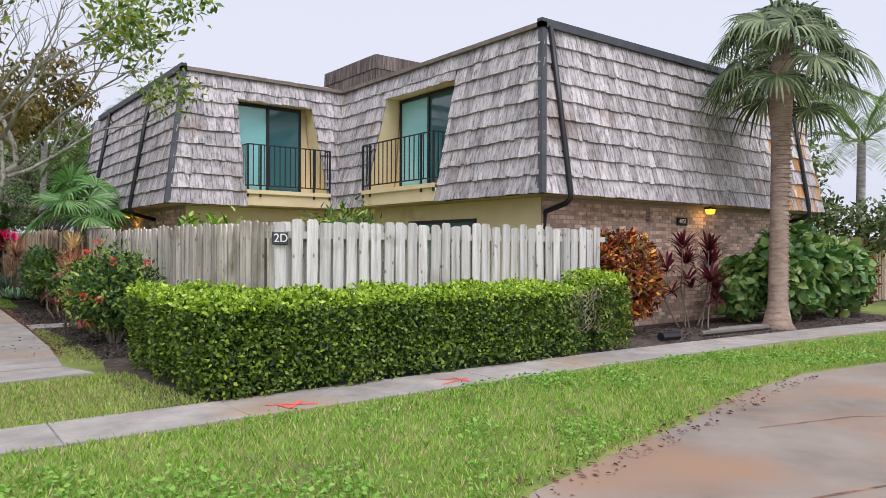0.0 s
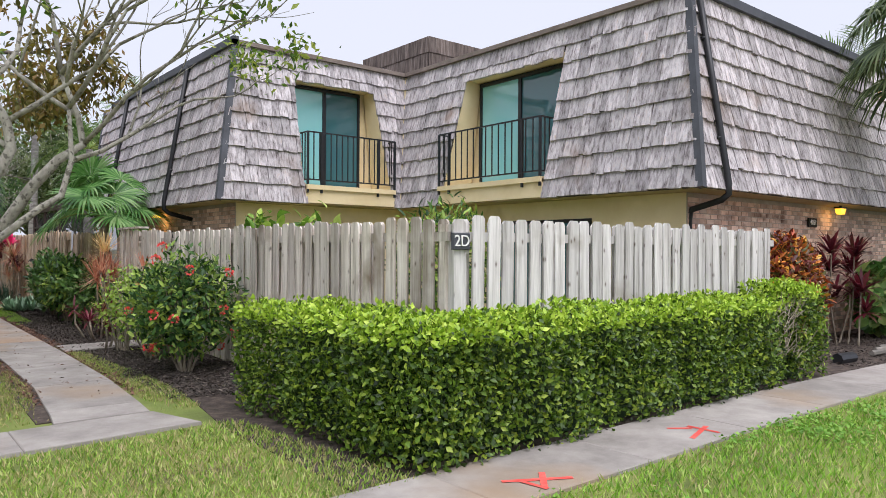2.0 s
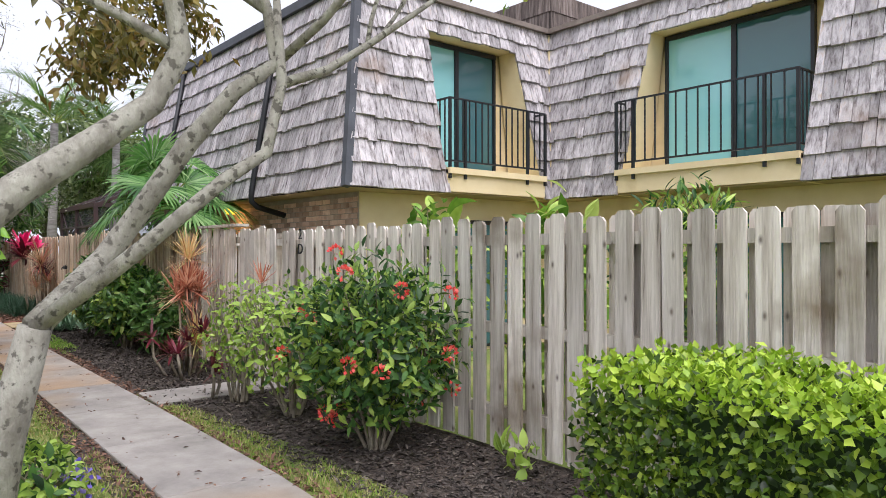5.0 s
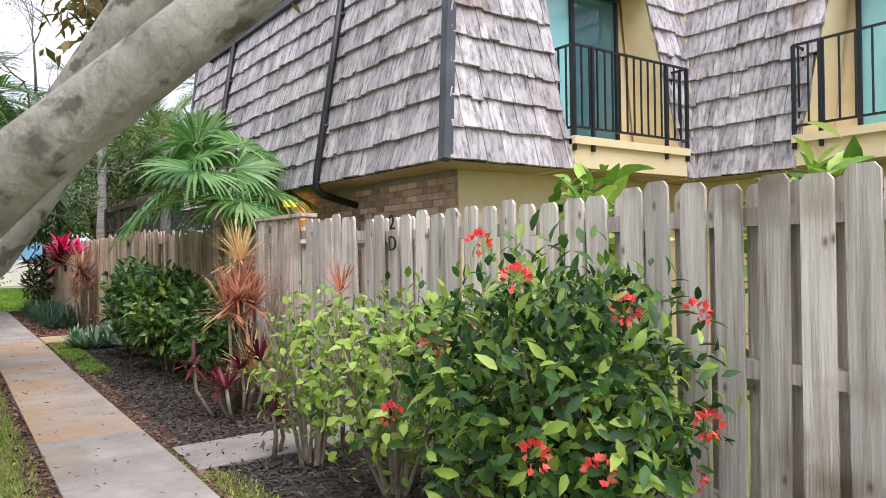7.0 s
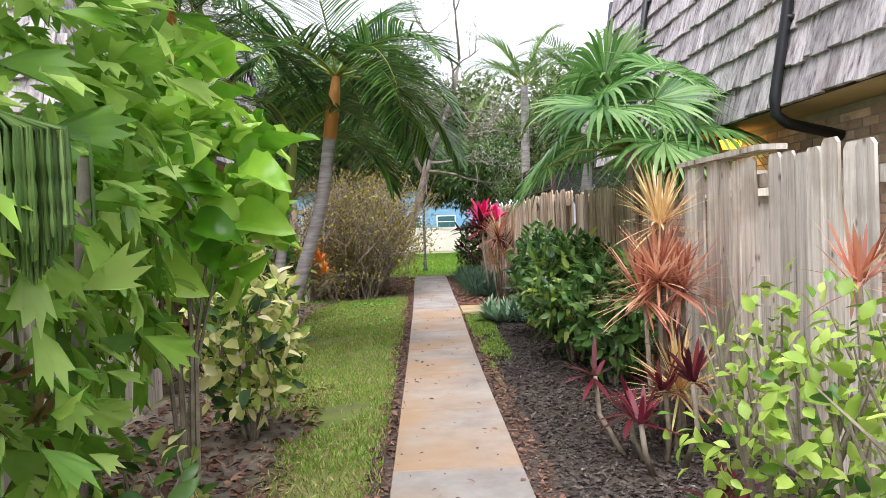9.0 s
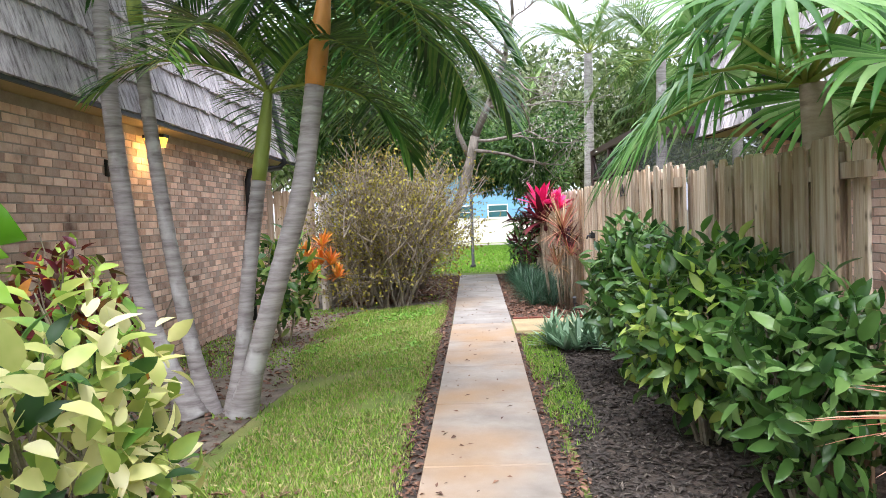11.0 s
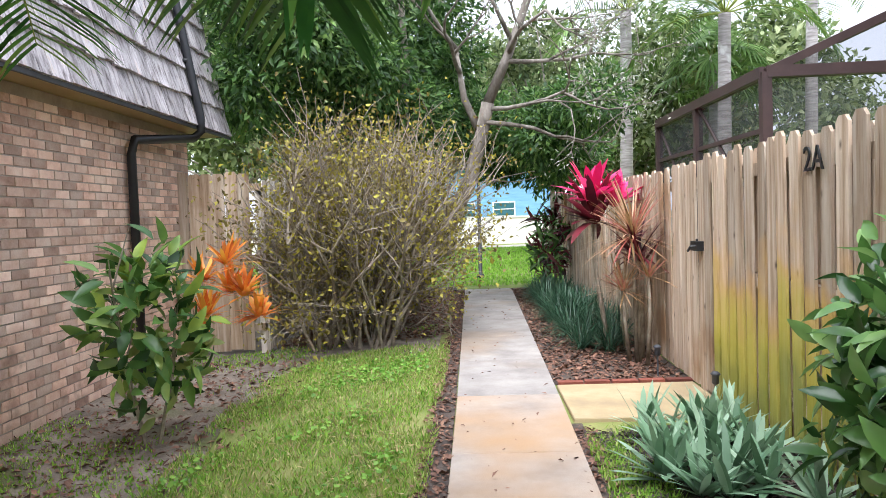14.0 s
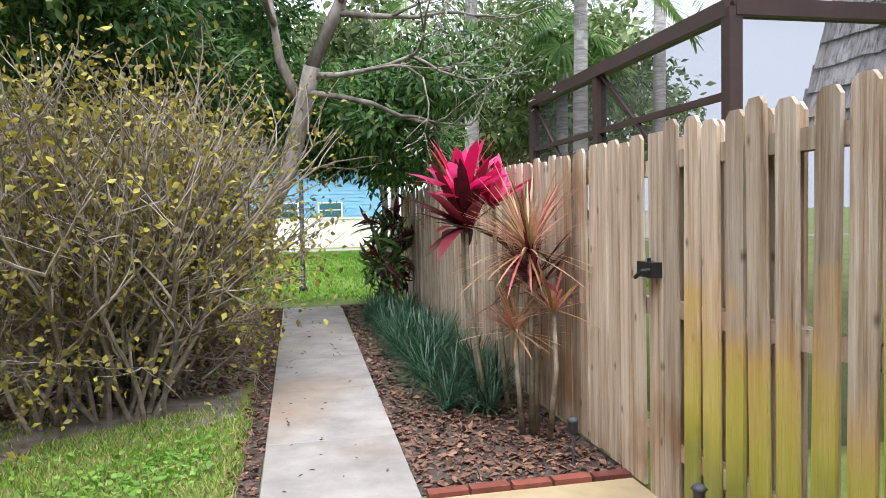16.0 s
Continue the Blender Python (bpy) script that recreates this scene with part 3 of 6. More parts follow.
def fan_arrays(hub, face, up, radius, n=34, sweep=4.9, droop=0.5):
    """Fan leaf: pleated segments joined over the inner half, split and hanging beyond."""
    face, up = np.array(Vector(face).normalized()), np.array(Vector(up).normalized())
    side = np.cross(face, up)
    side /= np.linalg.norm(side)
    up = np.cross(side, face)
    rows = (0.03, 0.3, 0.52, 0.7, 0.86, 1.0)
    half = math.tan(sweep / (n - 1) / 2)
    V, F = [], []
    for k in range(n):
        a = -sweep / 2 + sweep * k / (n - 1) + rng.normal(0, .012)
        d, sd = up * math.cos(a) + side * math.sin(a), side * math.cos(a) - up * math.sin(a)
        R_, dr = radius * (0.78 + 0.22 * math.cos(a * 0.6)) * rng.uniform(0.9, 1.06), droop * rng.uniform(.5, 1.5)
        base = len(V)
        for r in rows:
            w = R_ * half * (r if r <= .52 else .52 * ((1 - r) / .48) ** .75)
            c = np.asarray(hub) + d * (R_ * r * (1 - .12 * dr * max(0, r - .5))) + face * (R_ * .1 * r * r)
            c = c - np.array([0, 0, 1.0]) * (R_ * dr * max(0, r - .4) ** 2 * 1.5)
            V += [c - sd * w, c + face * (w * .55), c + sd * w]
        for q in range(len(rows) - 1):
            i = base + 3 * q
            F += [(i, i + 1, i + 4), (i, i + 4, i + 3), (i + 1, i + 2, i + 5), (i + 1, i + 5, i + 4)]
    return np.array(V), np.array(F)


def fan_palm_crown(e, at, n, stalk, radius, mat_leaf, mat_stalk, el=(-0.2, 1.3), droop=0.8, segs=34):
    parts, st = [], Shape()
    for k in range(n):
        a = k * 2.4 + rng.uniform(-.2, .2)
        elv = el[0] + (el[1] - el[0]) * ((k + rng.uniform(0, 1)) / n)
        d = Vector((math.cos(a) * math.cos(elv), math.sin(a) * math.cos(elv), math.sin(elv)))
        p0 = Vector(at)
        ln = stalk * rng.uniform(0.8, 1.15)
        p1 = p0 + d * ln * 0.55 + Vector((0, 0, 0.06))
        p2 = p0 + d * ln + Vector((0, 0, -0.04))
        st.tube([p0, p1, p2], [0.02, 0.014, 0.009], 5)
        flat = Vector((d.x, d.y, 0)).normalized()
        face = Vector((0, 0, 1)) * (0.75 - .35 * math.sin(elv)) + flat * (.45 + rng.uniform(-.25, .25)) + Vector((rng.uniform(-.25, .25), rng.uniform(-.25, .25), 0))
        parts.append((*fan_arrays(p2, face, d * .8 + Vector((0, 0, .35)), radius * rng.uniform(0.85, 1.1), segs, 4.9, droop), 0))
    tri_object("fan_leaf", parts, [mat_leaf], e, kind="stuff")
    put_in(st.ob("leaf_stalk", mat_stalk, smooth=True), e)


def fishtail_arrays(P, D, N, length, width):
    """Jagged wedge leaflets: narrow at the base, torn into teeth at the far end."""
    D = unit(D)
    Sd = unit(np.cross(D, N))
    N2 = np.cross(Sd, D)
    L, W = np.reshape(length, (-1, 1)), np.reshape(width, (-1, 1))
    n = len(P)
    q = lambda u, v, w=0.0: P + D * L * (u + rng.normal(0, .05, (n, 1)) * (u > .6)) + Sd * W * v + N2 * L * (w - .22 * u * u)
    V = np.stack([P, q(.45, .3, .05), q(.8, .5, .02), q(.7, .3, .03), q(.97, .22), q(.8, .05, .04), q(1.08, -.08), q(.78, -.2, .03), q(.85, -.42), q(.42, -.26, .05)], 1).reshape(-1, 3)
    F = np.array([(0, i, i + 1) for i in range(1, 9)])
    return V, (F[None] + (np.arange(n) * 10)[:, None, None]).reshape(-1, 3)


def branch(s, ends, p, d, length, r, depth, spread=0.7, up=0.1, kids=3, mi=0):
    """Recursive limb; collects twig ends for leaves."""
    p, d = Vector(p), Vector(d).normalized()
    pts, rad = [p.copy()], [r]
    steps = 4
    for k in range(steps):
        d = (d + Vector((rng.normal(0, .16), rng.normal(0, .16), rng.normal(0, .12) + up * 0.3))).normalized()
        p = p + d * length / steps
        pts.append(p.copy())
        rad.append(r * (1 - 0.5 * (k + 1) / steps))
    s.tube(pts, rad, 7 if r > 0.03 else (5 if r > 0.012 else 3), mi)
    if depth == 0:
        ends.append(p.copy())
        ends.append(pts[2].copy())
        return
    for k in range(kids):
        q = pts[rng.integers(2, steps + 1)] if k else pts[-1]
        nd = d + Vector((rng.normal(0, spread), rng.normal(0, spread), rng.normal(0, spread) * 0.7 + up))
        branch(s, ends, q, nd, length * rng.uniform(0.55, 0.8), r * 0.55, depth - 1, spread, up, kids, mi)


def leaves_at(ends, per, leaf, spreadr, width=0.45, droop=0.0):
    E = np.array([tuple(x) for x in ends])
    P = np.repeat(E, per, axis=0)
    n = len(P)
    P = P + rng.normal(0, spreadr, (n, 3))
    D = rand_dirs(n) + np.array([0, 0, -droop])
    L = leaf * rng.uniform(0.6, 1.3, n)
    return leaf_arrays(P, D, rand_dirs(n, 0.8), L, L * width)


def crown_tree(name, at, height, crown_r, n, leaf, mats, bark, trunk_r=0.18, clumps=14, trunk_h=0.45, **tags):
    """Background tree: trunk, limbs to each clump, crown of separate leaf clumps with gaps."""
    e = empty(name, at, **tags)
    s = Shape()
    base = Vector(at)
    fork = base + Vector((rng.uniform(-.4, .4), rng.uniform(-.4, .4), height * trunk_h))
    s.tube([base - Vector((0, 0, .05)), base.lerp(fork, .5) + Vector((.1, 0, 0)), fork], [trunk_r, trunk_r * .8, trunk_r * .65], 8)
    Ps, ds = [], []
    for k in range(clumps):
        a, rr = rng.uniform(0, 6.28), math.sqrt(rng.uniform(0, 1))
        c = base + Vector((math.cos(a) * crown_r * rr, math.sin(a) * crown_r * rr, height * (trunk_h + (1 - trunk_h) * rng.uniform(0.25, 0.95) * (1.1 - 0.45 * rr))))
        s.tube([fork, fork.lerp(c, .55) + Vector((0, 0, .15)), c], [trunk_r * .35, trunk_r * .2, .02], 5)
        size = crown_r * rng.uniform(0.28, 0.5)
        P, d = shell_points(n // clumps, tuple(c), (size, size, size * 0.7), 0.3)
        Ps.append(P)
        ds.append(d)
    put_in(s.ob("trunk", bark, smooth=True), e)
    P, d = np.concatenate(Ps), np.concatenate(ds)
    m = len(P)
    L = leaf * rng.uniform(0.6, 1.3, m)
    V, F = leaf_arrays(P, unit(d + rand_dirs(m)), unit(d + rand_dirs(m) * .7 + np.array([0, 0, .5])), L, L * 0.5)
    tri_object("crown", [(V, F, 0)], mats, e, kind="stuff")
    return e

# ---- ground, paths and road ----
def sheet(name, poly, z, m, **tags):
    s = Shape()
    s.prism([(x, y, z - 0.06) for x, y in poly], (0, 0, 0.06))
    return s.ob(name, m, **tags)


g = Shape()
g.face([(-600, -600, 0), (600, -600, 0), (600, 600, 0), (-600, 600, 0)])
g.ob("ground", GROUND, label="patchy green lawn and soil around the homes", kind="structure")
sheet("bed_hedge", [(1.95, 6.75), (18.5, 6.05), (18.5, 9.0), (3.5, 9.0), (3.5, 18.2), (4.9, 18.2), (4.9, 24), (2.9, 24.4), (2.3, 24.2), (2.28, 22), (2.1, 20.5), (2.0, 18), (1.95, 15.7), (2.05, 14.8), (2.3, 12.6), (2.25, 11), (1.95, 9.0)], 0.008, MULCH, label="dark mulch planting bed under the shrubs", kind="structure")
sheet("bed_leaf_litter", [(1.98, 25.62), (3.25, 25.62), (3.25, 34.3), (2.1, 34.3)], 0.008, MULCH, label="leaf-littered mulch bed along the tan fence", kind="structure")
sheet("bed_soil", [(-2.5, 19.0), (-0.5, 19.0), (-0.3, 22.5), (-0.75, 25.0), (-0.6, 26.5), (0.85, 27.5), (0.9, 34.8), (-2.5, 34.8)], 0.006, SOIL, label="bare grey soil beside the brick wall", kind="structure")
sheet("bed_left", [(-1.2, 12.2), (0.0, 12.6), (0.25, 15.0), (0.3, 17.6), (-0.4, 19.1), (-1.2, 19.1)], 0.006, SOIL, label="soil bed with dry leaves under tall shrubs", kind="structure")
road_edge = [(1.2, -30), (1.3, -2), (2.0, 2.3), (3.16, 3.21), (4.31, 3.45), (5.74, 3.72), (7.31, 4.1), (8.9, 4.25), (10.6, 4.05), (13, 3.4), (17, 1.8), (30, -6), (30, -30)]
sheet("road", road_edge, 0.006, ROAD, label="brown stained concrete driveway with fine cracks", kind="structure")
sheet("soil_edge", [(.7, 10.2), (.84, 10.2), (1.0, 12), (1.05, 16), (1.1, 22), (1.14, 34.2), (.92, 34.2), (.98, 28), (.93, 22), (.88, 16)], 0.011, MULCH, label="dark soil edge along the walkway", kind="structure")
sheet("soil_edge", [(1.82, 15.7), (2.02, 15.7), (1.99, 19), (2.06, 22), (2.05, 24.4), (1.9, 24.4)], 0.012, MULCH, label="dark soil edge along the walkway", kind="structure")
ck = Shape()
for pts in ([(5.9, 3.2), (7.0, 2.9), (8.0, 2.2), (9.3, 1.9)], [(3.3, 2.9), (4.1, 2.2), (5.2, 1.9), (6.6, 1.0)]):
    for a, b in zip(pts, pts[1:]):
        for k in range(6):
            p, q = Vector((*a, 0.0075)).lerp(Vector((*b, 0.0075)), k / 6), Vector((*a, 0.0075)).lerp(Vector((*b, 0.0075)), (k + 1) / 6)
            w = Vector((0.008, 0.008 + rng.uniform(0, .01), 0))
            ck.face([p - w, q - w, q + w, p + w])
ck.ob("road_crack", DRYLEAF, label="dirt-filled cracks across the driveway", kind="structure")


def slab_path(name, cells, label, top=0.035, m=CONCRETE):
    """A walk of separate concrete slabs with tooled joints; cells are four corners each."""
    root = tagged(new(name), label=label, kind="structure")
    for c in cells:
        s = Shape()
        cen = sum((Vector((*p, 0)) for p in c), Vector()) / 4
        outer = [cen + (Vector((*p, 0)) - cen) * 0.997 for p in c]
        inset = [cen + (Vector((*p, 0)) - cen) * 0.985 for p in c]
        for i in range(4):
            a, b = outer[i], outer[(i + 1) % 4]
            a2, b2 = inset[i], inset[(i + 1) % 4]
            s.face([a - Vector((0, 0, .08)), b - Vector((0, 0, .08)), b + Vector((0, 0, top - .008)), a + Vector((0, 0, top - .008))])
            s.face([a + Vector((0, 0, top - .008)), b + Vector((0, 0, top - .008)), b2 + Vector((0, 0, top)), a2 + Vector((0, 0, top))])
        s.face([p + Vector((0, 0, top)) for p in inset])
        s.ob("slab", m, root)
    return root


def walk_edges(y):
    """West and east edge of the walkway at y."""
    k = (10.0, 11.5, 15.0, 20.0, 25.0, 34.0)
    return float(np.interp(y, k, (0.8, 0.97, 1.02, 1.08, 1.12, 1.13))), float(np.interp(y, k, (1.62, 1.76, 1.84, 1.88, 1.98, 2.1)))


ys = [10.0, 10.5] + [10.5 + 1.469 * k for k in range(1, 17)]
cells = []
for a, b in zip(ys, ys[1:]):
    (wa, ea), (wb, eb) = walk_edges(a), walk_edges(b)
    cells.append([(wa, a), (ea, a), (eb, b), (wb, b)])
slab_path("walkway", [c for c in cells if not 16 < c[0][1] < 24.4], "pale concrete walkway with rust-orange stains and leaf bits")
slab_path("walkway_stained", [c for c in cells if 16 < c[0][1] < 24.4], "rust-stained concrete stretch of the walkway", 0.035, RUST)
slab_path("walkway_spur", [[(-2.5, 9.1), (-1.0, 9.15), (-1.0, 9.9), (-2.5, 9.85)], [(-1.0, 9.15), (0.45, 9.2), (0.45, 9.95), (-1.0, 9.9)], [(0.45, 9.2), (1.85, 9.3), (1.64, 9.98), (0.45, 9.95)]], "short concrete spur joining the walkway")
slab_path("gate_slab_south", [[(1.88, 14.86), (3.4, 14.86), (3.4, 15.58), (1.9, 15.58)]], "concrete slab leading to the grey gate")
slab_path("gate_slab_north", [[(2.0, 24.45), (3.2, 24.45), (3.2, 25.5), (2.0, 25.5)]], "ochre-stained concrete slab before the tan gate", 0.035, OCHRE)


def front_y(x):
    return 6.42 + (0.1 if x < 6 else 0.1 - 0.012 * (x - 6) ** 1.7)


cells = []
xs = [-14 + 1.5 * k for k in range(24)]
for a, b in zip(xs, xs[1:]):
    cells.append([(a, front_y(a) - .42), (b, front_y(b) - .42), (b, front_y(b) + .38), (a, front_y(a) + .38)])
slab_path("pavement", cells, "narrow pale concrete pavement in front of the hedge", 0.03)
s = Shape()
for cx, cy, ang in ((5.05, 6.42, 0.3), (3.0, 6.25, -0.5)):
    for w, l, a in ((.045, .5, ang), (.045, .3, ang + 1.3), (.04, .22, ang + 2.2)):
        d = Vector((math.cos(a), math.sin(a), 0)) * l / 2
        n_ = Vector((-d.y, d.x, 0)).normalized() * w / 2
        c = Vector((cx, cy, 0.033)) + Vector((rng.uniform(-.12, .12), rng.uniform(-.1, .1), len(s.f) * .0007))
        s.face([c - d - n_, c + d - n_, c + d + n_, c - d + n_])
s.ob("paint_marks", REDPAINT, label="red sprayed utility marks on the pavement", kind="structure")
e = empty("brick_edging", (2.6, 25.56, 0), label="low row of terracotta edging bricks beside slab", category="edging")
for k in range(5):
    s = Shape()
    s.box((2.02 + k * .24, 25.52 + .01 * (k % 2), 0), (2.24 + k * .24, 25.6 + .01 * (k % 2), 0.05))
    put_in(s.ob("brick", TERRA), e)

# ---- building shells ----
Z1 = 5.42
SLOPE_IN = 0.5


class Face:
    """One mansard slope: bottom edge from o along u, leaning inwards along n with height."""

    def __init__(self, o, u, n, length, z0, z1, a0, a1, opening=None):
        self.o, self.u, self.n = Vector(o), Vector(u), Vector(n)
        self.length, self.z0, self.z1, self.a0, self.a1, self.opening = length, z0, z1, a0, a1, opening

    def at(self, u, f, out=0.0):
        p = self.o + self.u * u + self.n * (SLOPE_IN * f)
        p.z = self.z0 + (self.z1 - self.z0) * f
        return p + self.normal() * out

    def normal(self):
        h = self.z1 - self.z0
        return (-self.n * h + Vector((0, 0, SLOPE_IN))).normalized()

    def span(self, f):
        return self.a0 * f, self.length + self.a1 * f

    def backing(self, s):
        q = lambda ua, ub, va, vb, fa, fb: s.face([self.at(ua, fa), self.at(ub, fa), self.at(vb, fb), self.at(va, fb)])
        A, B = self.span(0), self.span(1)
        if not self.opening:
            q(A[0], A[1], B[0], B[1], 0, 1)
            return
        l0, l1, r0, r1, ft = self.opening
        T = self.span(ft)
        q(A[0], l0, T[0], l1, 0, ft)
        q(r0, A[1], r1, T[1], 0, ft)
        q(T[0], T[1], B[0], B[1], ft, 1)


CLASSES = [0.1, 0.125, 0.15, 0.18, 0.21, 0.25]
COURSES = 9


def shingle_mesh(w, name="shingle"):
    s = Shape()
    t, L = 0.036, 0.42
    wt = w * 0.98
    s.add([(0.003, 0, 0.018), (wt, 0, 0.018), (wt, L, 0), (0.003, L, 0), (0.003, 0.004, 0.018 + t), (wt, 0.0, 0.018 + t), (wt, L, 0.006), (0.003, L, 0.006)],
          [(0, 1, 5, 4), (4, 5, 6, 7), (1, 2, 6, 5), (3, 0, 4, 7), (0, 3, 2, 1)])
    return s


def shingle_face(face, near_test, root, meshes, rest):
    """Lay courses of shingles; near ones are pieces, the rest one joined part."""
    h = math.hypot(face.z1 - face.z0, SLOPE_IN)
    up = (face.n * SLOPE_IN + Vector((0, 0, face.z1 - face.z0))).normalized()
    nn = face.normal()
    basis = Matrix((face.u, up, nn)).transposed().to_4x4()
    if face.u.cross(up).dot(nn) < 0:
        basis = Matrix((-face.u, up, nn)).transposed().to_4x4()
    flip = face.u.cross(up).dot(nn) < 0
    rows = [c / COURSES for c in range(COURSES)] + ([-1] if face.opening else [])
    for f in rows:
        head = f < 0
        f = face.opening[4] - 0.012 if head else f
        fm = min(1, f + 0.06)
        lo, hi = face.span(fm)
        segs = [(lo, hi)]
        if face.opening and f < face.opening[4]:
            l0, l1, r0, r1, ft = face.opening
            k = min(1, fm / ft)
            segs = [(lo, l0 + (l1 - l0) * k), (r0 + (r1 - r0) * k, hi)]
            if head:
                segs = [(l1, r1)]
        for a, b in segs:
            x = a + rng.uniform(-0.06, 0.0)
            x = max(x, a - 0.02)
            while x < b - 0.04:
                k = int(rng.integers(0, len(CLASSES)))
                while k > 0 and x + CLASSES[k] > b + 0.03:
                    k -= 1
                w = CLASSES[k]
                p = face.at(x + (w if flip else 0), max(0, f + rng.uniform(-.007, .005)), rng.uniform(0, 0.008))
                m = Matrix.Translation(p) @ basis @ pose(0, 0, 0, rng.uniform(-.8, .8), rng.uniform(-1.2, 1.2), rng.uniform(-.8, .8))
                if near_test(p) and root["left"] > 0:
                    root["left"] -= 1
                    o = new("shingle", meshes[k])
                    o.parent = root["ob"]
                    o.matrix_parent_inverse = Matrix.Identity(4)
                    o.matrix_basis = m
                else:
                    src = shingle_mesh(w)
                    rest.add([m @ Vector(v) for v in src.v], src.f, int(rng.uniform() < (.4 if p.x > 15.8 and f < .8 else 0)))
                x += w
    

def bricks(origin, u, out, length, height, rest, pieces=None, near=None, z0=0.0):
    """Running-bond brickwork proud of its mortar; u along, out outwards."""
    L, H, J = 0.2, 0.068, 0.011
    u, out = Vector(u), Vector(out)
    basis = Matrix((u, out, Vector((0, 0, 1)))).transposed().to_4x4()
    rows = int(height / (H + J))
    for r in range(rows):
        x = -(L + J) / 2 * (r % 2)
        while x < length:
            a, b = max(x, 0), min(x + L, length)
            if b - a > 0.04:
                p = Vector(origin) + u * a + Vector((0, 0, z0 + r * (H + J)))
                if pieces and b - a > L - 0.001 and near(p) and pieces["left"] > 0:
                    pieces["left"] -= 1
                    o = new("brick", pieces["mesh"])
                    o.parent = pieces["ob"]
                    o.matrix_basis = Matrix.Translation(p + out * rng.uniform(-.002, .003)) @ basis
                else:
                    d = 0.007 + rng.uniform(-.002, .003)
                    w = b - a
                    vs = [(0, 0, 0), (w, 0, 0), (w, 0, H), (0, 0, H), (.002, d, .002), (w - .002, d, .002), (w - .002, d, H - .002), (.002, d, H - .002)]
                    rest.add([p + u * q[0] + out * q[1] + Vector((0, 0, q[2])) for q in vs], [(4, 5, 6, 7), (0, 1, 5, 4), (1, 2, 6, 5), (2, 3, 7, 6), (3, 0, 4, 7)])
            x += L + J


def brick_piece():
    s = Shape()
    w, d, H = 0.2, 0.009, 0.068
    s.add([(0, 0, 0), (w, 0, 0), (w, 0, H), (0, 0, H), (.002, d, .002), (w - .002, d, .002), (w - .002, d, H - .002), (.002, d, H - .002)],
          [(4, 5, 6, 7), (0, 1, 5, 4), (1, 2, 6, 5), (2, 3, 7, 6), (3, 0, 4, 7)])
    return s.mesh("brick", [BRICK])


def downspout(parent, face, u, foot=True, reach=0.62, shift=0.0, m=BLACK):
    """Square-looking pipe down the slope, elbowed back under the eave to the wall."""
    s = Shape()
    pts = [face.at(u, 1.0, 0.09), face.at(u, 0.5, 0.09), face.at(u, 0.03, 0.09)]
    q = pts[-1]
    pts += [q + Vector((0, 0, -.16)), q + face.n * 0.1 + Vector((0, 0, -.24)), q + face.n * (reach - .04) + face.u * shift + Vector((0, 0, -.36))]
    if foot:
        w = q + face.n * reach + face.u * shift
        pts += [w + Vector((0, 0, -.5)), Vector((w.x, w.y, 0.05))]
    s.tube(pts, 0.048, 8)
    for f in (0.25, 0.75):
        c = face.at(u, f, 0.06)
        s.tube([c - Vector((0, 0, .02)), c + Vector((0, 0, .02))], 0.06, 8)
    put_in(s.ob("downspout", m, smooth=True), parent)


def hip_board(s, p, q, w=0.1, t=0.05):
    s.tube([p, q], [w * 0.62, w * 0.62], 4)


# house A: long wing on the south and a wing to the west, with a walled court between
house = empty("house", (11, 14, 0), label="two-storey townhouse with weathered shingle mansard and brick base", category="house")
ZB = 2.45
XW, YS, XM, YN = 4.42, 15.27, 8.38, 24.2
YF, XE, YE = 8.3, 18.3, 30.7
OFT = (4.93 - ZB) / (Z1 - ZB)
fS = Face((XM, YF, 0), (1, 0, 0), (0, 1, 0), XE - XM, ZB, Z1, SLOPE_IN, -SLOPE_IN)
fM = Face((XM, YS, 0), (0, -1, 0), (1, 0, 0), YS - YF, ZB, Z1, -SLOPE_IN, -SLOPE_IN, (YS - 13.95, YS - 13.62, YS - 11.2, YS - 11.05, OFT))
fP = Face((XW, YS, 0), (1, 0, 0), (0, 1, 0), XM - XW, ZB, Z1, SLOPE_IN, SLOPE_IN, (6.12 - XW, 6.05 - XW, 8.24 - XW, 7.95 - XW, OFT))
fW = Face((XW, YN, 0), (0, -1, 0), (1, 0, 0), YN - YS, ZB, Z1, -SLOPE_IN, -SLOPE_IN)
fWN = Face((XM, YN, 0), (-1, 0, 0), (0, -1, 0), XM - XW, ZB, Z1, -SLOPE_IN, -SLOPE_IN)
fMN = Face((XM, YE, 0), (0, -1, 0), (1, 0, 0), YE - YN, ZB, Z1, SLOPE_IN, SLOPE_IN)
fN = Face((XE, YE, 0), (-1, 0, 0), (0, -1, 0), XE - XM, ZB, Z1, SLOPE_IN, -SLOPE_IN)
fE = Face((XE, YE, 0), (0, -1, 0), (-1, 0, 0), YE - YF, ZB, Z1, SLOPE_IN, -SLOPE_IN)
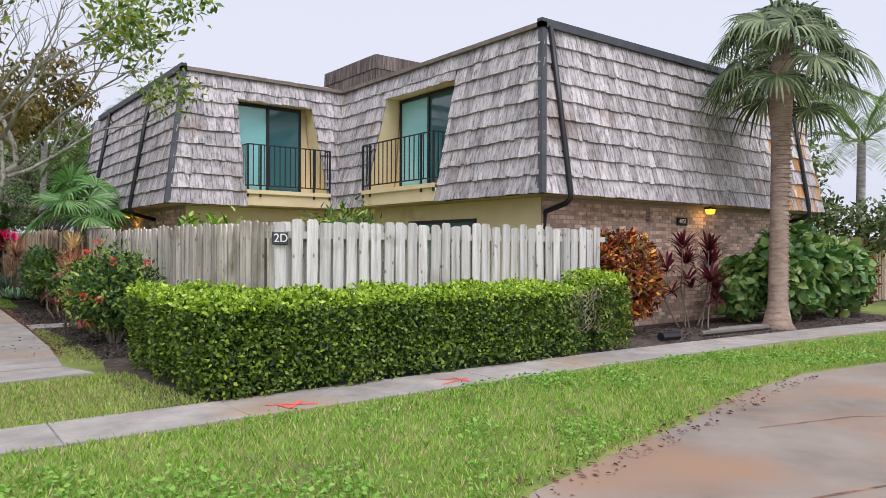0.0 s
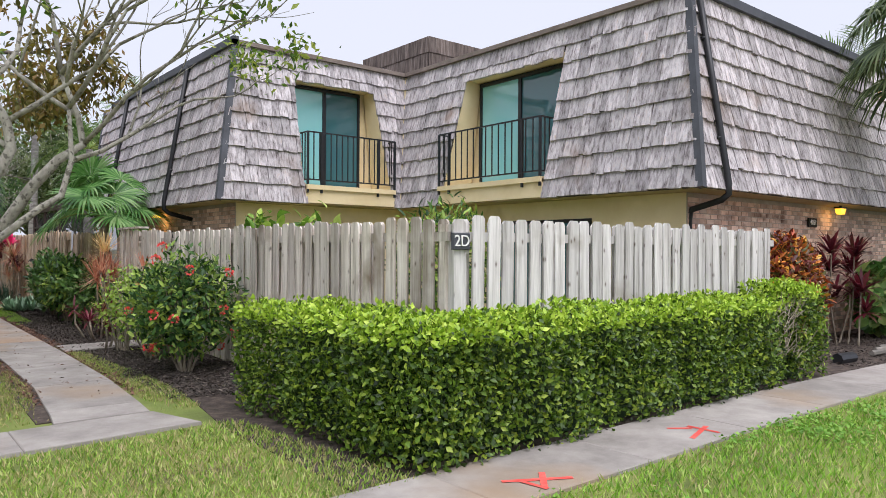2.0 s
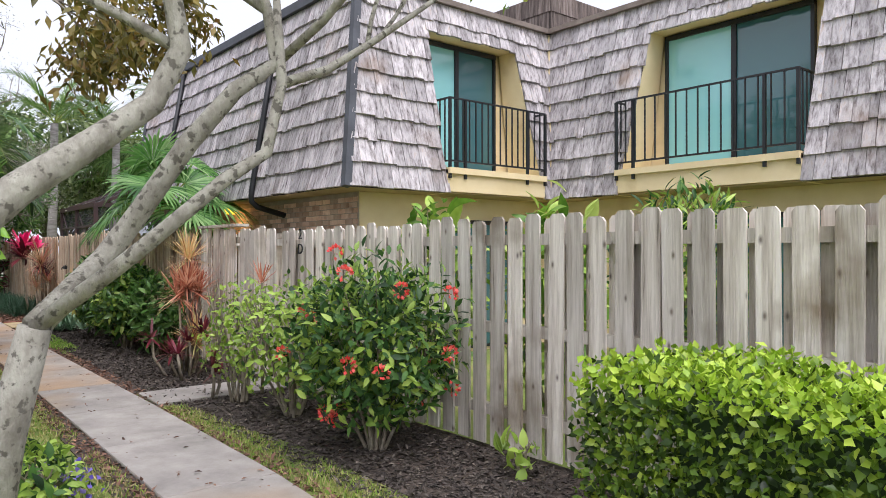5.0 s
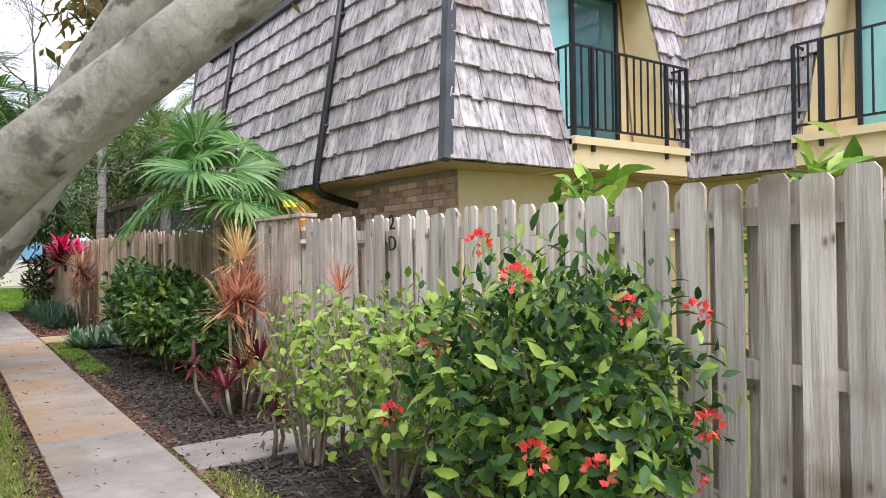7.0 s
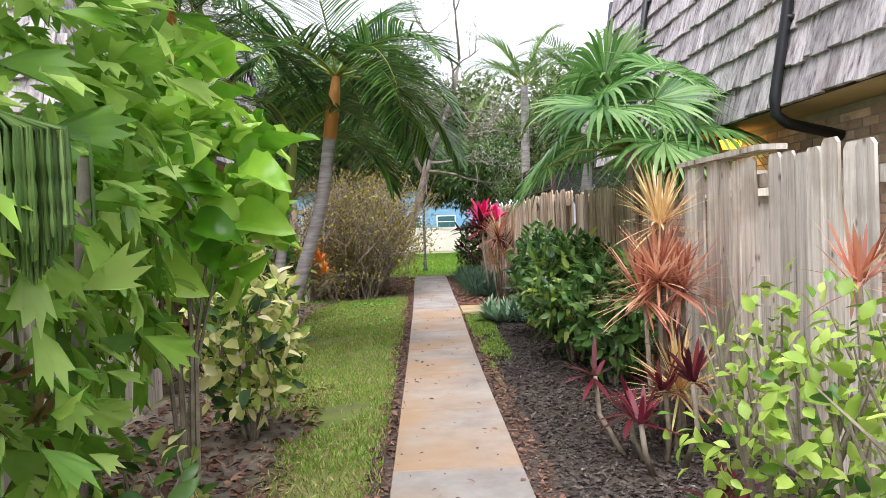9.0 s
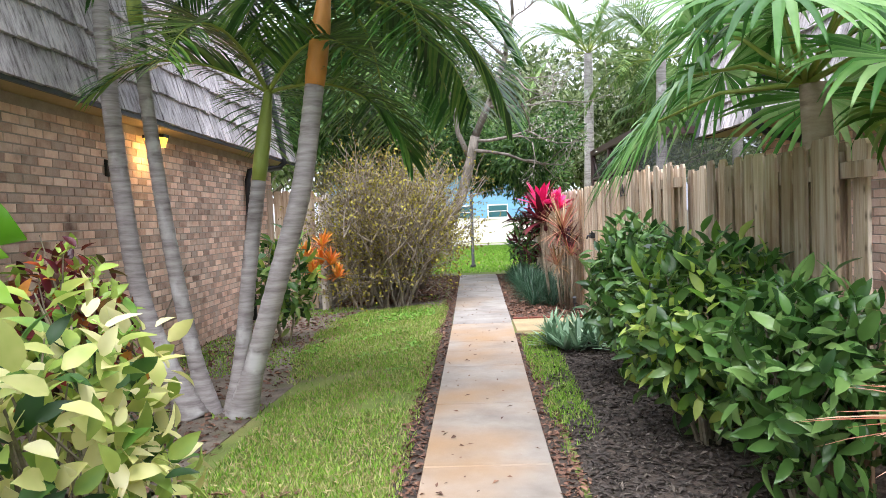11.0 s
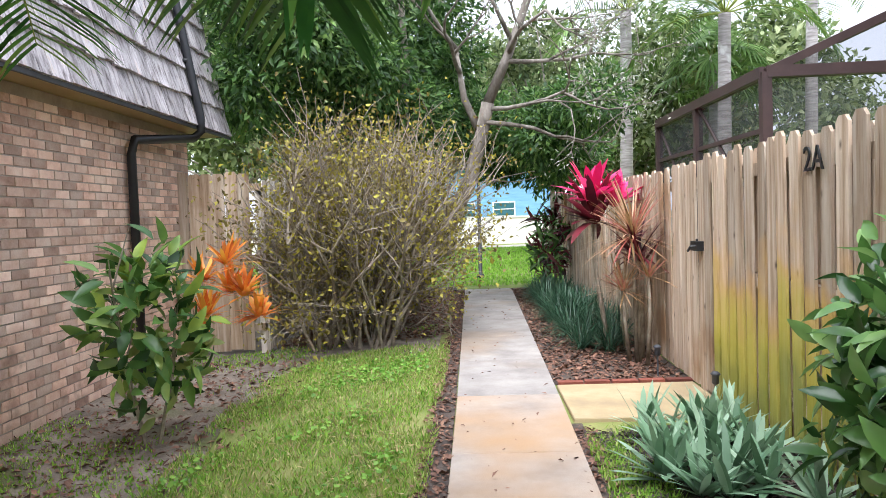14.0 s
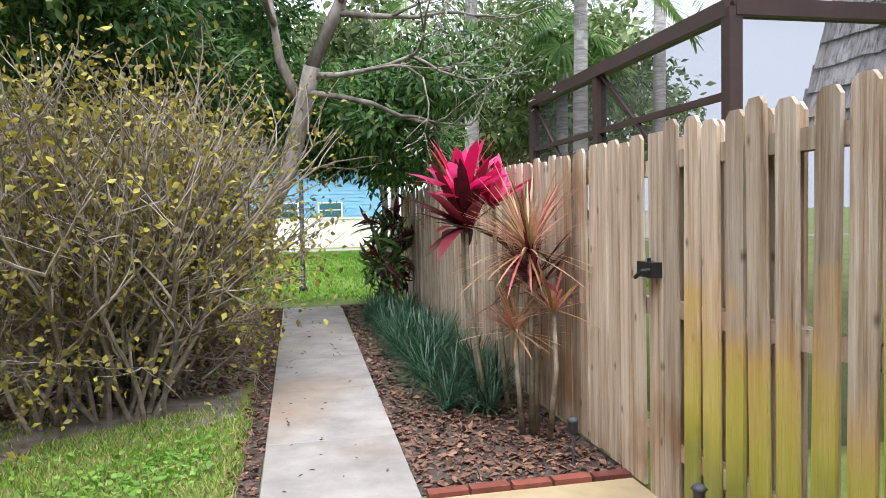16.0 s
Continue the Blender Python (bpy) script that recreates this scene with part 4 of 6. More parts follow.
# fMN runs southwards from the far end; the valley lies at its near end
faces_a = [fS, fM, fP, fW, fWN, fMN, fN, fE]
bk = Shape()
for f_ in faces_a:
    f_.backing(bk)
bk.face([(XM + .5, YF + .5, Z1), (XE - .5, YF + .5, Z1), (XE - .5, YE - .5, Z1), (XM + .5, YE - .5, Z1)])
bk.face([(XW + .5, YS + .5, Z1 - .002), (XM + .6, YS + .5, Z1 - .002), (XM + .6, YN - .5, Z1 - .002), (XW + .5, YN - .5, Z1 - .002)])
roof = put_in(bk.ob("roof", UNDER), house)
roof.matrix_parent_inverse = Matrix.Identity(4)
roof.location = -house.location
roof.matrix_parent_inverse = Matrix.Identity(4)
roof.location = tuple(-c for c in house.location)

wl_ = Shape()
T = 0.55
# plastered walls of the court, brick walls elsewhere (backing)
wl_.box((XW + T, YS + T, 0), (XM + T, YN - T, ZB), 0)
wl_.box((XM + T, YF + T, 0), (XE - T, YE - T, ZB), 0)
put_in(wl_.ob("wall", STUCCO), house)
so = Shape()
so.prism([(XW + .02, YS + .02, ZB + .004), (XM + .02, YS + .02, ZB + .004), (XM + .02, YF + .02, ZB + .004), (XE - .02, YF + .02, ZB + .004), (XE - .02, YE - .02, ZB + .004), (XM + .02, YE - .02, ZB + .004), (XM + .02, YN - .02, ZB + .004), (XW + .02, YN - .02, ZB + .004)], (0, 0, 0.03))
put_in(so.ob("soffit", SOFFIT, label="tan painted soffit"), house)
for a_, b_ in (((XM + T - .004, YF + T - .02, 0), (XE - T, YF + T - .004, ZB)), ((XW + T - .02, YS + T - .0, 0), (XW + T - .004, YN - T, ZB))):
    mo = Shape()
    mo.box(a_, b_)
    put_in(mo.ob("brick_base", MORTAR), house)
br = Shape()
bricks((XM + T, YF + T - .02, 0), (1, 0, 0), (0, -1, 0), XE - T - XM - T, ZB - .02, br, z0=0.02)
bricks((XW + T - .02, YN - T, 0), (0, -1, 0), (-1, 0, 0), YN - YS - 2 * T, ZB - .02, br, z0=0.02)
put_in(br.ob("brickwork", BRICK, kind="stuff"), house)
# roof edge, hips and downspouts
ed = Shape()
cap = [(XE - .46, YF + .46), (XM + .46, YF + .46), (XM + .46, YS + .46), (XW + .46, YS + .46), (XW + .46, YN - .46), (XM + .46, YN - .46), (XM + .46, YE - .46)]
for k, (a, b) in enumerate(zip(cap, cap[1:])):
    v = Vector((b[0] - a[0], b[1] - a[1], 0)).normalized()
    n_ = Vector((-v.y, v.x, 0)) * 0.06
    dark = k in (0, 3, 4)
    p, q = Vector((*a, Z1 - .02)) - v * .06, Vector((*b, Z1 - .02)) + v * .06
    hgt = 0.14 if dark else 0.08
    ed.prism([p - n_, q - n_, q + n_, p + n_], (0, 0, hgt), 0 if dark else 1)
for f_, at_end in ((fS, 0), (fM, 1), (fP, 0), (fW, 1), (fW, 0)):
    i = 1 if at_end else 0
    if (f_, i) == (fM, 1) or f_ is fP:
        continue
    ed.tube([f_.at(f_.span(0)[i], 0, .015), f_.at(f_.span(1)[i], 1, .015)], 0.075, 4, 0)
put_in(ed.ob("roof_trim", [TRIM, FASCIA], label="dark metal hip and edge trim"), house)
va = Shape()
va.tube([fP.at(fP.span(0)[1], 0, .02), fP.at(fP.span(1)[1], 1, .02)], 0.05, 4)
put_in(va.ob("valley_flashing", STUCCO), house)
downspout(house, fS, 0.62, True)
downspout(house, fS, XE - XM - 0.9, True)
downspout(house, fW, YN - 18.0, False)
downspout(house, fW, YN - 22.3, False)
bx = Shape()
bx.box((10.9, 17.5, Z1), (14.2, 20.6, 7.1))
put_in(bx.ob("roof_box", UNDER), house)
bsh = Shape()
for c in range(4):
    for (ox, oy, ux, uy, ln, nx, ny) in ((10.9, 17.5, 1, 0, 3.3, 0, -1), (10.9, 20.6, 0, -1, 3.1, -1, 0)):
        x = 0
        while x < ln - .05:
            w = min(rng.uniform(.1, .24), ln - x)
            p = Vector((ox + ux * x, oy + uy * x, 5.5 + c * .41))
            q = p + Vector((ux, uy, 0)) * (w - .006)
            o_ = Vector((nx, ny, 0))
            bsh.add([p + o_ * .03, q + o_ * .03, q + o_ * .01 + Vector((0, 0, .41)), p + o_ * .01 + Vector((0, 0, .41)), p, q, q + Vector((0, 0, .41)), p + Vector((0, 0, .41))], [(0, 1, 2, 3), (4, 5, 1, 0), (5, 6, 2, 1), (7, 4, 0, 3), (3, 2, 6, 7)])
            x += w
put_in(bsh.ob("roof_box_shingles", mat("dark_stained_board", [(0.3, S("3e3632")), (0.5, S("6a5e58")), (0.7, S("8d827c"))], (16, 16, 1.4), .9, .4, 80, .25), kind="stuff", label="dark streaked boards around the roof box"), house)


def balcony(tag, origin, u, n, L, l_bot, l_top, r_bot, r_top, glass_back, z_floor=2.83, z_top=4.93, rail_h=1.02):
    """Recessed balcony: plaster reveals following the slope, floor slab, sliding door, steel railing."""
    o, u, n = Vector(origin), Vector(u), Vector(n)
    zf = lambda z: SLOPE_IN * (z - ZB) / (Z1 - ZB)
    P = lambda a, d, z: o + u * a + n * d + Vector((0, 0, z))
    rv = Shape()
    back = glass_back
    for side, (b0, t0) in enumerate(((l_bot, l_top), (r_bot, r_top))):
        sg = -1 if side == 0 else 1
        poly = [P(b0, 0.0, ZB), P(b0, back, ZB), P(t0, back, z_top), P(t0, zf(z_top), z_top)]
        rv.prism(poly, u * 0.05 * sg)
    rv.prism([P(l_top, zf(z_top) + .0, z_top), P(r_top, zf(z_top) + .0, z_top), P(r_top, back, z_top), P(l_top, back, z_top)], (0, 0, 0.05))
    rv.prism([P(l_bot, -.02, ZB + .03), P(r_bot, -.02, ZB + .03), P(r_bot, back + .1, ZB + .03), P(l_bot, back + .1, ZB + .03)], (0, 0, z_floor - ZB - .06))
    rv.prism([P(l_bot, -.07, z_floor - .09), P(r_bot, -.07, z_floor - .09), P(r_bot, back, z_floor - .09), P(l_bot, back, z_floor - .09)], (0, 0, .09))
    rv.prism([P(l_bot - .05, back + .05, ZB), P(r_bot + .05, back + .05, ZB), P(r_bot + .05, back + .05, z_top + .1), P(l_bot - .05, back + .05, z_top + .1)], n * .06)
    put_in(rv.ob("balcony_reveal", STUCCO), house)
    a, b = l_top + .03, r_top - (.12 if r_top - l_top < 2.2 else .3)
    a, b = sorted((a, b))
    mid = (a + b) / 2
    fr = Shape()
    for x0, x1 in ((a, a + .05), (mid - .035, mid + .035), (b - .05, b)):
        fr.prism([P(x0, back - .05, z_floor), P(x1, back - .05, z_floor), P(x1, back + .03, z_floor), P(x0, back + .03, z_floor)], (0, 0, z_top - z_floor - .02))
    for z0, z1 in ((z_floor, z_floor + .07), (z_top - .09, z_top - .02)):
        fr.prism([P(a, back - .055, z0), P(b, back - .055, z0), P(b, back + .03, z0), P(a, back + .03, z0)], (0, 0, z1 - z0))
    put_in(fr.ob("door_frame", BLACK, label="dark sliding door frame"), house)
    for x0, x1, gm, nm in ((a + .05, mid - .035, GLASS, "door_pane"), (mid + .035, b - .05, GLASS_D, "door_pane")):
        p_ = Shape()
        p_.prism([P(x0, back - .015, z_floor + .07), P(x1, back - .015, z_floor + .07), P(x1, back - .005, z_floor + .07), P(x0, back - .005, z_floor + .07)], (0, 0, z_top - z_floor - .16))
        put_in(p_.ob(nm, gm, label="teal reflective glass pane"), house)
    rl = Shape()
    d0, d1 = -.04, .42
    ra, rb = l_bot + .02, r_bot - .02
    bar = lambda p, q, r: rl.tube([p, q], r, 4)
    for z_ in (z_floor + .1, z_floor + rail_h):
        bar(P(ra, d0, z_), P(rb, d0, z_), .018)
        bar(P(rb, d0, z_), P(rb, d1, z_), .018)
        bar(P(ra, d0, z_), P(ra, d1, z_), .018)
    cnt = 16
    for k in range(cnt + 1):
        x = ra + (rb - ra) * k / cnt
        bar(P(x, d0, z_floor + .1), P(x, d0, z_floor + rail_h), .0125)
    for x in (ra, ra + .3, rb - .42, rb):
        bar(P(x, d0, z_floor - .16), P(x, d0, z_floor + rail_h), .027)
    for k in range(1, 4):
        for x in (ra, rb):
            bar(P(x, d0 + (d1 - d0) * k / 4, z_floor + .1), P(x, d0 + (d1 - d0) * k / 4, z_floor + rail_h), .0125)
    put_in(rl.ob("balcony_railing", BLACK, label="black steel balcony railing"), house)


balcony("p", (0, YS, 0), (1, 0, 0), (0, 1, 0), 0, 6.13, 6.06, 8.22, 7.94, 0.78)
balcony("m", (XM, 0, 0), (0, -1, 0), (1, 0, 0), 0, -13.94, -13.61, -11.21, -11.06, 0.78)
# ground-floor sliding doors of the court
gf, gf2 = Shape(), Shape()
gf.box((XM + T - .03, 10.6, 0.05), (XM + T + .01, 12.9, 2.12), 0)
gf.box((XM + T - .04, 10.68, 0.1), (XM + T - .031, 11.72, 2.05), 1)
gf.box((XM + T - .04, 11.78, 0.1), (XM + T - .031, 12.82, 2.05), 1)
gf2.box((6.3, YS + T - .03, 0.05), (8.0, YS + T + .01, 2.1), 0)
gf2.box((6.38, YS + T - .04, 0.1), (7.92, YS + T - .031, 2.03), 1)
put_in(gf.ob("court_door", [BLACK, GLASS_D]), house)
put_in(gf2.ob("court_door", [BLACK, GLASS_D]), house)


def wall_lamp(at, out, label, power=2):
    """Eave lamp: dark bracket cap and an amber glass box below."""
    e = empty("wall_lamp", at, label=label, category="lamp", group="amber eave lamps")
    s = Shape()
    x, y, z = at
    s.box((x - .12, y - .07, z + .055), (x + .12, y + .07, z + .09))
    s.tube([(x, y, z + .08), (x, y, z + .16)], 0.025, 6)
    put_in(s.ob("cap", BLACK), e)
    g_ = Shape()
    g_.add([(x - .11, y - .06, z + .055), (x + .11, y - .06, z + .055), (x + .11, y + .06, z + .055), (x - .11, y + .06, z + .055), (x - .08, y - .045, z - .05), (x + .08, y - .045, z - .05), (x + .08, y + .045, z - .05), (x - .08, y + .045, z - .05)],
           [(0, 1, 5, 4), (1, 2, 6, 5), (2, 3, 7, 6), (3, 0, 4, 7), (4, 5, 6, 7), (3, 2, 1, 0)])
    put_in(g_.ob("lamp_glass", AMBER, label="glowing amber lamp glass"), e)
    ld = bpy.data.lights.new("lamp_glow", "POINT")
    ld.energy, ld.color, ld.shadow_soft_size = power, (1.0, 0.62, 0.2), 0.08
    lo = new("lamp_glow", ld)
    lo.location = (x, y, z - .14)
    return e


wall_lamp((13.75, 8.58, 2.34), (0, -1, 0), "amber glass lamp glowing under the shingled eave")
wall_lamp((4.75, 19.75, 2.33), (-1, 0, 0), "amber glass lamp glowing under the dark eave")
wall_lamp((-2.0, 22.75, 2.52), (1, 0, 0), "amber glass lamp glowing on the brick wall", 3.5)


def text_ob(name, body, m4, size, m, parent=None, label="", depth=0.004):
    cu = bpy.data.curves.new(name, "FONT")
    cu.body, cu.size, cu.extrude, cu.align_x, cu.align_y = body, size, depth, "CENTER", "CENTER"
    tmp = new(name, cu)
    me = bpy.data.meshes.new_from_object(tmp.evaluated_get(bpy.context.evaluated_depsgraph_get()))
    bpy.data.objects.remove(tmp)
    me.materials.clear()
    me.materials.append(m)
    o = new(name, me)
    o.matrix_basis = m4
    if parent:
        put_in(o, parent)
    return tagged(o, label=label)


def plaque(at, w, h, body, rz, label, size, board=DARK, letters=WHITE):
    e = empty("number_plate", at, label=label, category="sign")
    s = Shape()
    m = pose(*at, 90, 0, rz)
    t = 0.012
    s.add([m @ Vector(v) for v in [(-w / 2, -h / 2, -t), (w / 2, -h / 2, -t), (w / 2, h / 2, -t), (-w / 2, h / 2, -t), (-w / 2 + .008, -h / 2 + .008, t), (w / 2 - .008, -h / 2 + .008, t), (w / 2 - .008, h / 2 - .008, t), (-w / 2 + .008, h / 2 - .008, t)]],
          [(3, 2, 1, 0), (4, 5, 6, 7), (0, 1, 5, 4), (1, 2, 6, 5), (2, 3, 7, 6), (3, 0, 4, 7)])
    put_in(s.ob("board", board), e)
    text_ob("lettering", body, m @ pose(0, 0, t + .004), size, letters, e)
    return e


plaque((13.05, 8.79, 2.12), 0.36, 0.17, "4051", 0, "dark oval house number plate on brick", 0.13)
plaque((-2.155, 22.1, 2.2), 0.36, 0.17, "42", 90, "dark house number plate on brick wall", 0.13)

# house B across the walk
house_b = empty("house", (-5, 24, 0), label="neighbouring townhouse with brick wall and shingle mansard eave", category="house")
XB, YB0, YB1, ZBB = -1.85, 18.6, 28.5, 2.7
bE = Face((XB, YB0, 0), (0, 1, 0), (-1, 0, 0), YB1 - YB0, ZBB, ZBB + 2.95, SLOPE_IN, -SLOPE_IN)
bN = Face((XB, YB1, 0), (-1, 0, 0), (0, -1, 0), 8, ZBB, ZBB + 2.95, SLOPE_IN, 0)
bS = Face((XB - 8, YB0, 0), (1, 0, 0), (0, 1, 0), 8, ZBB, ZBB + 2.95, 0, -SLOPE_IN)
bb = Shape()
for f_ in (bE, bN, bS):
    f_.backing(bb)
bb.face([(XB - .5, YB0 + .5, ZBB + 2.95), (XB - .5, YB1 - .5, ZBB + 2.95), (XB - 8, YB1 - .5, ZBB + 2.95), (XB - 8, YB0 + .5, ZBB + 2.95)])
roof_b = put_in(bb.ob("roof", UNDER), house_b)
roof_b.matrix_parent_inverse = Matrix.Identity(4)
roof_b.location = tuple(-c for c in house_b.location)
s = Shape()
s.box((XB - 8, YB0 + .6, 0), (XB - .33, YB1 - .6, ZBB))
wall_b = put_in(s.ob("wall", MORTAR), house_b)
wall_b.matrix_parent_inverse = Matrix.Identity(4)
wall_b.location = tuple(-c for c in house_b.location)
s = Shape()
s.box((XB - 8, YB0 + .02, ZBB + .004), (XB - .02, YB1 - .02, ZBB + .03))
put_in(s.ob("soffit", SOFFIT), house_b)
s = Shape()
s.box((XB + .0, YB0, ZBB - .03), (XB + .03, YB1, ZBB + .03))
put_in(s.ob("eave_trim", TRIM), house_b)
downspout(house_b, bE, 27.35 - YB0, True, .33, -1.05)
s = Shape()
s.tube([(-2.16, 21.75, .52), (-2.08, 21.78, .56), (-2.02, 21.8, .48), (-2.0, 21.85, .2), (-1.97, 21.95, .1), (-1.9, 22.1, .06)], .055, 10)
put_in(s.ob("drain_pipe", SHEATH_O, smooth=True, label="orange-tan elbowed drain pipe"), house_b)


# ---- fences ----
def picket_mesh(h, w, dog=0.03):
    s = Shape()
    t = 0.019
    prof = [(0, 0), (w, 0), (w, h - dog), (w - dog * .8, h), (dog * .8, h), (0, h - dog)]
    a = [(x, 0, z) for x, z in prof]
    b = [(x, t, z) for x, z in prof]
    n = len(prof)
    s.add(a + b, [tuple(range(n)), tuple(range(2 * n - 1, n - 1, -1))] + [(i, n + i, n + (i + 1) % n, (i + 1) % n) for i in range(n)])
    return s


def fence(name, p0, p1, h, m, w=0.135, gap=0.05, label="", both=True, rails=True, z0=0.05, wob=0.015, cap=False, dog=0.03, swap=None):
    """Shadow-box fence: dog-eared boards on both sides of three rails, posts between."""
    p0, p1 = Vector((*p0, 0)), Vector((*p1, 0))
    L = (p1 - p0).length
    u = (p1 - p0).normalized()
    ang = math.degrees(math.atan2(u.y, u.x))
    e = empty(name, p0, label=label, category="fence")
    M = Matrix.Translation(p0) @ pose(0, 0, 0, 0, 0, ang)
    meshes = [picket_mesh(h + dz, w, dog).mesh("picket", [m]) for dz in (-.02, 0, .02)]
    alt = [picket_mesh(h + dz, w, dog).mesh("picket", [swap[0]]) for dz in (-.02, 0, .02)] if swap else None
    n = int(L / (w + gap))
    for k in range(n):
        x = k * (w + gap) + rng.uniform(-.006, .006)
        use = alt if swap and swap[1] < x < swap[2] and rng.uniform() < .9 else meshes
        o = new("picket", use[rng.integers(0, 3)])
        o.matrix_basis = M @ pose(x, -.045 + rng.uniform(-.003, .003), z0 + rng.uniform(-wob, wob), rng.uniform(-.5, .5), rng.uniform(-.7, .7), rng.uniform(-1.5, 1.5))
        put_in(o, e)
    s = Shape()
    if both:
        for k in range(n):
            x = k * (w + gap) + (w + gap) / 2
            q = picket_mesh(h - .02, w, dog)
            s.add([M @ (Vector(v) + Vector((x, .045, z0))) for v in q.v], q.f)
    if rails:
        for z in (0.28, h * .52, h - .17):
            q = Shape()
            q.box((0, -.024, z), (L, .042, z + .085))
            s.add([M @ Vector(v) for v in q.v], q.f)
    k = 0
    while k * 2.4 < L + .1:
        q = Shape()
        x = min(k * 2.4, L - .09)
        q.box((x, -.022, 0), (x + .09, .068, h - .02))
        s.add([M @ Vector(v) for v in q.v], q.f)
        k += 1
    if cap:
        q = Shape()
        q.box((-.03, -.08, h + .055), (L + .03, .1, h + .09))
        s.add([M @ Vector(v) for v in q.v], q.f)
    put_in(s.ob("rail", m), e)
    return e


fence("fence", (3.46, 7.75), (9.3, 7.75), 1.82, FENCE_W, 0.14, 0.045, "bleached grey shadow-box wooden fence with dog-eared boards")
fence("fence", (3.45, 15.1), (3.45, 7.78), 1.82, FENCE, 0.14, 0.06, "weathered grey shadow-box wooden fence beside the walkway")
fence("gate", (3.42, 16.25), (3.45, 15.15), 1.84, FENCE, 0.135, 0.008, "weathered grey board gate with letters", both=False)
fence("fence", (3.42, 17.6), (3.42, 16.3), 1.88, FENCE, 0.11, 0.03, "capped weathered grey board fence panel", cap=True, both=False)
fence("fence", (4.9, 17.62), (3.5, 17.62), 1.86, FENCE, 0.13, 0.03, "short weathered fence return to the brick wall", both=False)
fence("fence", (3.4, 21.4), (3.4, 18.6), 1.86, FENCE_T, 0.14, 0.05, "tan shadow-box fence behind the fan palm")
fence("fence", (3.25, 25.15), (3.25, 21.3), 1.93, FENCE_T, 0.12, 0.055, "tan wooden gate panel stained with yellow-green algae", dog=0.035, swap=(ALGAE, 0.0, 9))
fence("fence", (3.25, 34.2), (3.25, 25.3), 1.9, FENCE_T, 0.13, 0.02, "tan wooden board fence along the walkway", both=False)
fence("fence", (-2.2, 27.6), (-1.2, 27.6), 2.12, FENCE_T, 0.14, 0.006, "tall tan board fence beside the brick house", both=False)
fence("fence", (-1.2, 27.6), (-1.2, 33.5), 2.05, FENCE, 0.14, 0.01, "grey board fence behind the twiggy bush", both=False)
fence("fence", (-1.2, 11.0), (-1.2, 18.75), 1.8, FENCE, 0.14, 0.03, "weathered grey fence behind tall shrubs", both=False)
fence("fence", (-1.25, 18.75), (-2.4, 18.75), 1.8, FENCE, 0.14, 0.03, "short weathered fence return", both=False)
fence("fence", (17.0, 8.9), (26, 8.9), 1.82, FENCE_T, 0.14, 0.05, "distant tan wooden fence behind the shrubs", both=False)
plaque((3.5, 7.688, 1.65), 0.2, 0.15, "2D", 0, "dark plaque with white lettering on grey fence", 0.14, TRIM)
for body, at, rz, sz in (("2\nD", (3.375, 14.6, 1.71), -90, 0.17), ("2A", (3.185, 23.25, 1.8), -90, 0.2)):
    text_ob("gate_lettering", body, pose(*at, 90, 0, rz), sz, BLACK, None, "black letters fixed to wooden gate")
s = Shape()
s.box((3.14, 25.16, 1.2), (3.2, 25.32, 1.28))
s.tube([(3.15, 25.18, 1.24), (3.1, 25.18, 1.24), (3.1, 25.26, 1.2)], .012, 6)
s.tube([(3.17, 25.24, 1.22), (3.17, 25.24, 1.3)], .01, 6)
gp = Shape()
gp.box((3.2, 25.16, 0), (3.3, 25.3, 1.95))
gp.ob("gate_post", FENCE_T, label="tan wooden gate post between fence panels", category="post")
s.ob("gate_latch", BLACK, label="black metal gate latch on tan fence", category="latch")

# ---- screened pool cage ----
cage = empty("screen_enclosure", (3.9, 29, 0), label="bronze-framed screen enclosure behind the tan fence", category="enclosure")
s = Shape()
XC, ZC = 3.9, 2.72
CY = [25.6, 27.45, 29.1]


def bar(a, b, r=.05):
    s.tube([a, b], r, 4)


for y in CY:
    bar((XC, y, 0), (XC, y, ZC), .06)
    bar((XC, y, ZC), (6.3, y, 3.75), .05)
bar((XC, CY[0], ZC), (XC, CY[-1], ZC), .07)
bar((XC, CY[0], 2.22), (XC, CY[-1], 2.22), .03)
bar((6.3, CY[0], 3.75), (6.3, CY[-1], 3.75), .06)
bar((XC, CY[0], ZC), (8.3, CY[0], ZC), .07)
bar((6.3, CY[0], ZC), (6.3, CY[0], 3.75), .05)
bar((6.3, CY[0], 3.75), (8.3, CY[0], 3.75), .05)
bar((6.3, CY[0], 0), (6.3, CY[0], ZC), .06)
for a, b in zip(CY, CY[1:]):
    bar((XC, a, 1.3), (XC, b, ZC), .02)
put_in(s.ob("frame", BRONZE), cage)
s = Shape()
for a, b in zip(CY, CY[1:]):
    s.face([(XC, a, .05), (XC, b, .05), (XC, b, ZC), (XC, a, ZC)])
    s.face([(XC, a, ZC), (XC, b, ZC), (6.3, b, 3.75), (6.3, a, 3.75)])
s.face([(XC, CY[0], .05), (8.3, CY[0], .05), (8.3, CY[0], ZC), (XC, CY[0], ZC)])
s.face([(XC, CY[0], ZC), (6.3, CY[0], ZC), (6.3, CY[0], 3.75)])
put_in(s.ob("screen", SCREEN), cage)

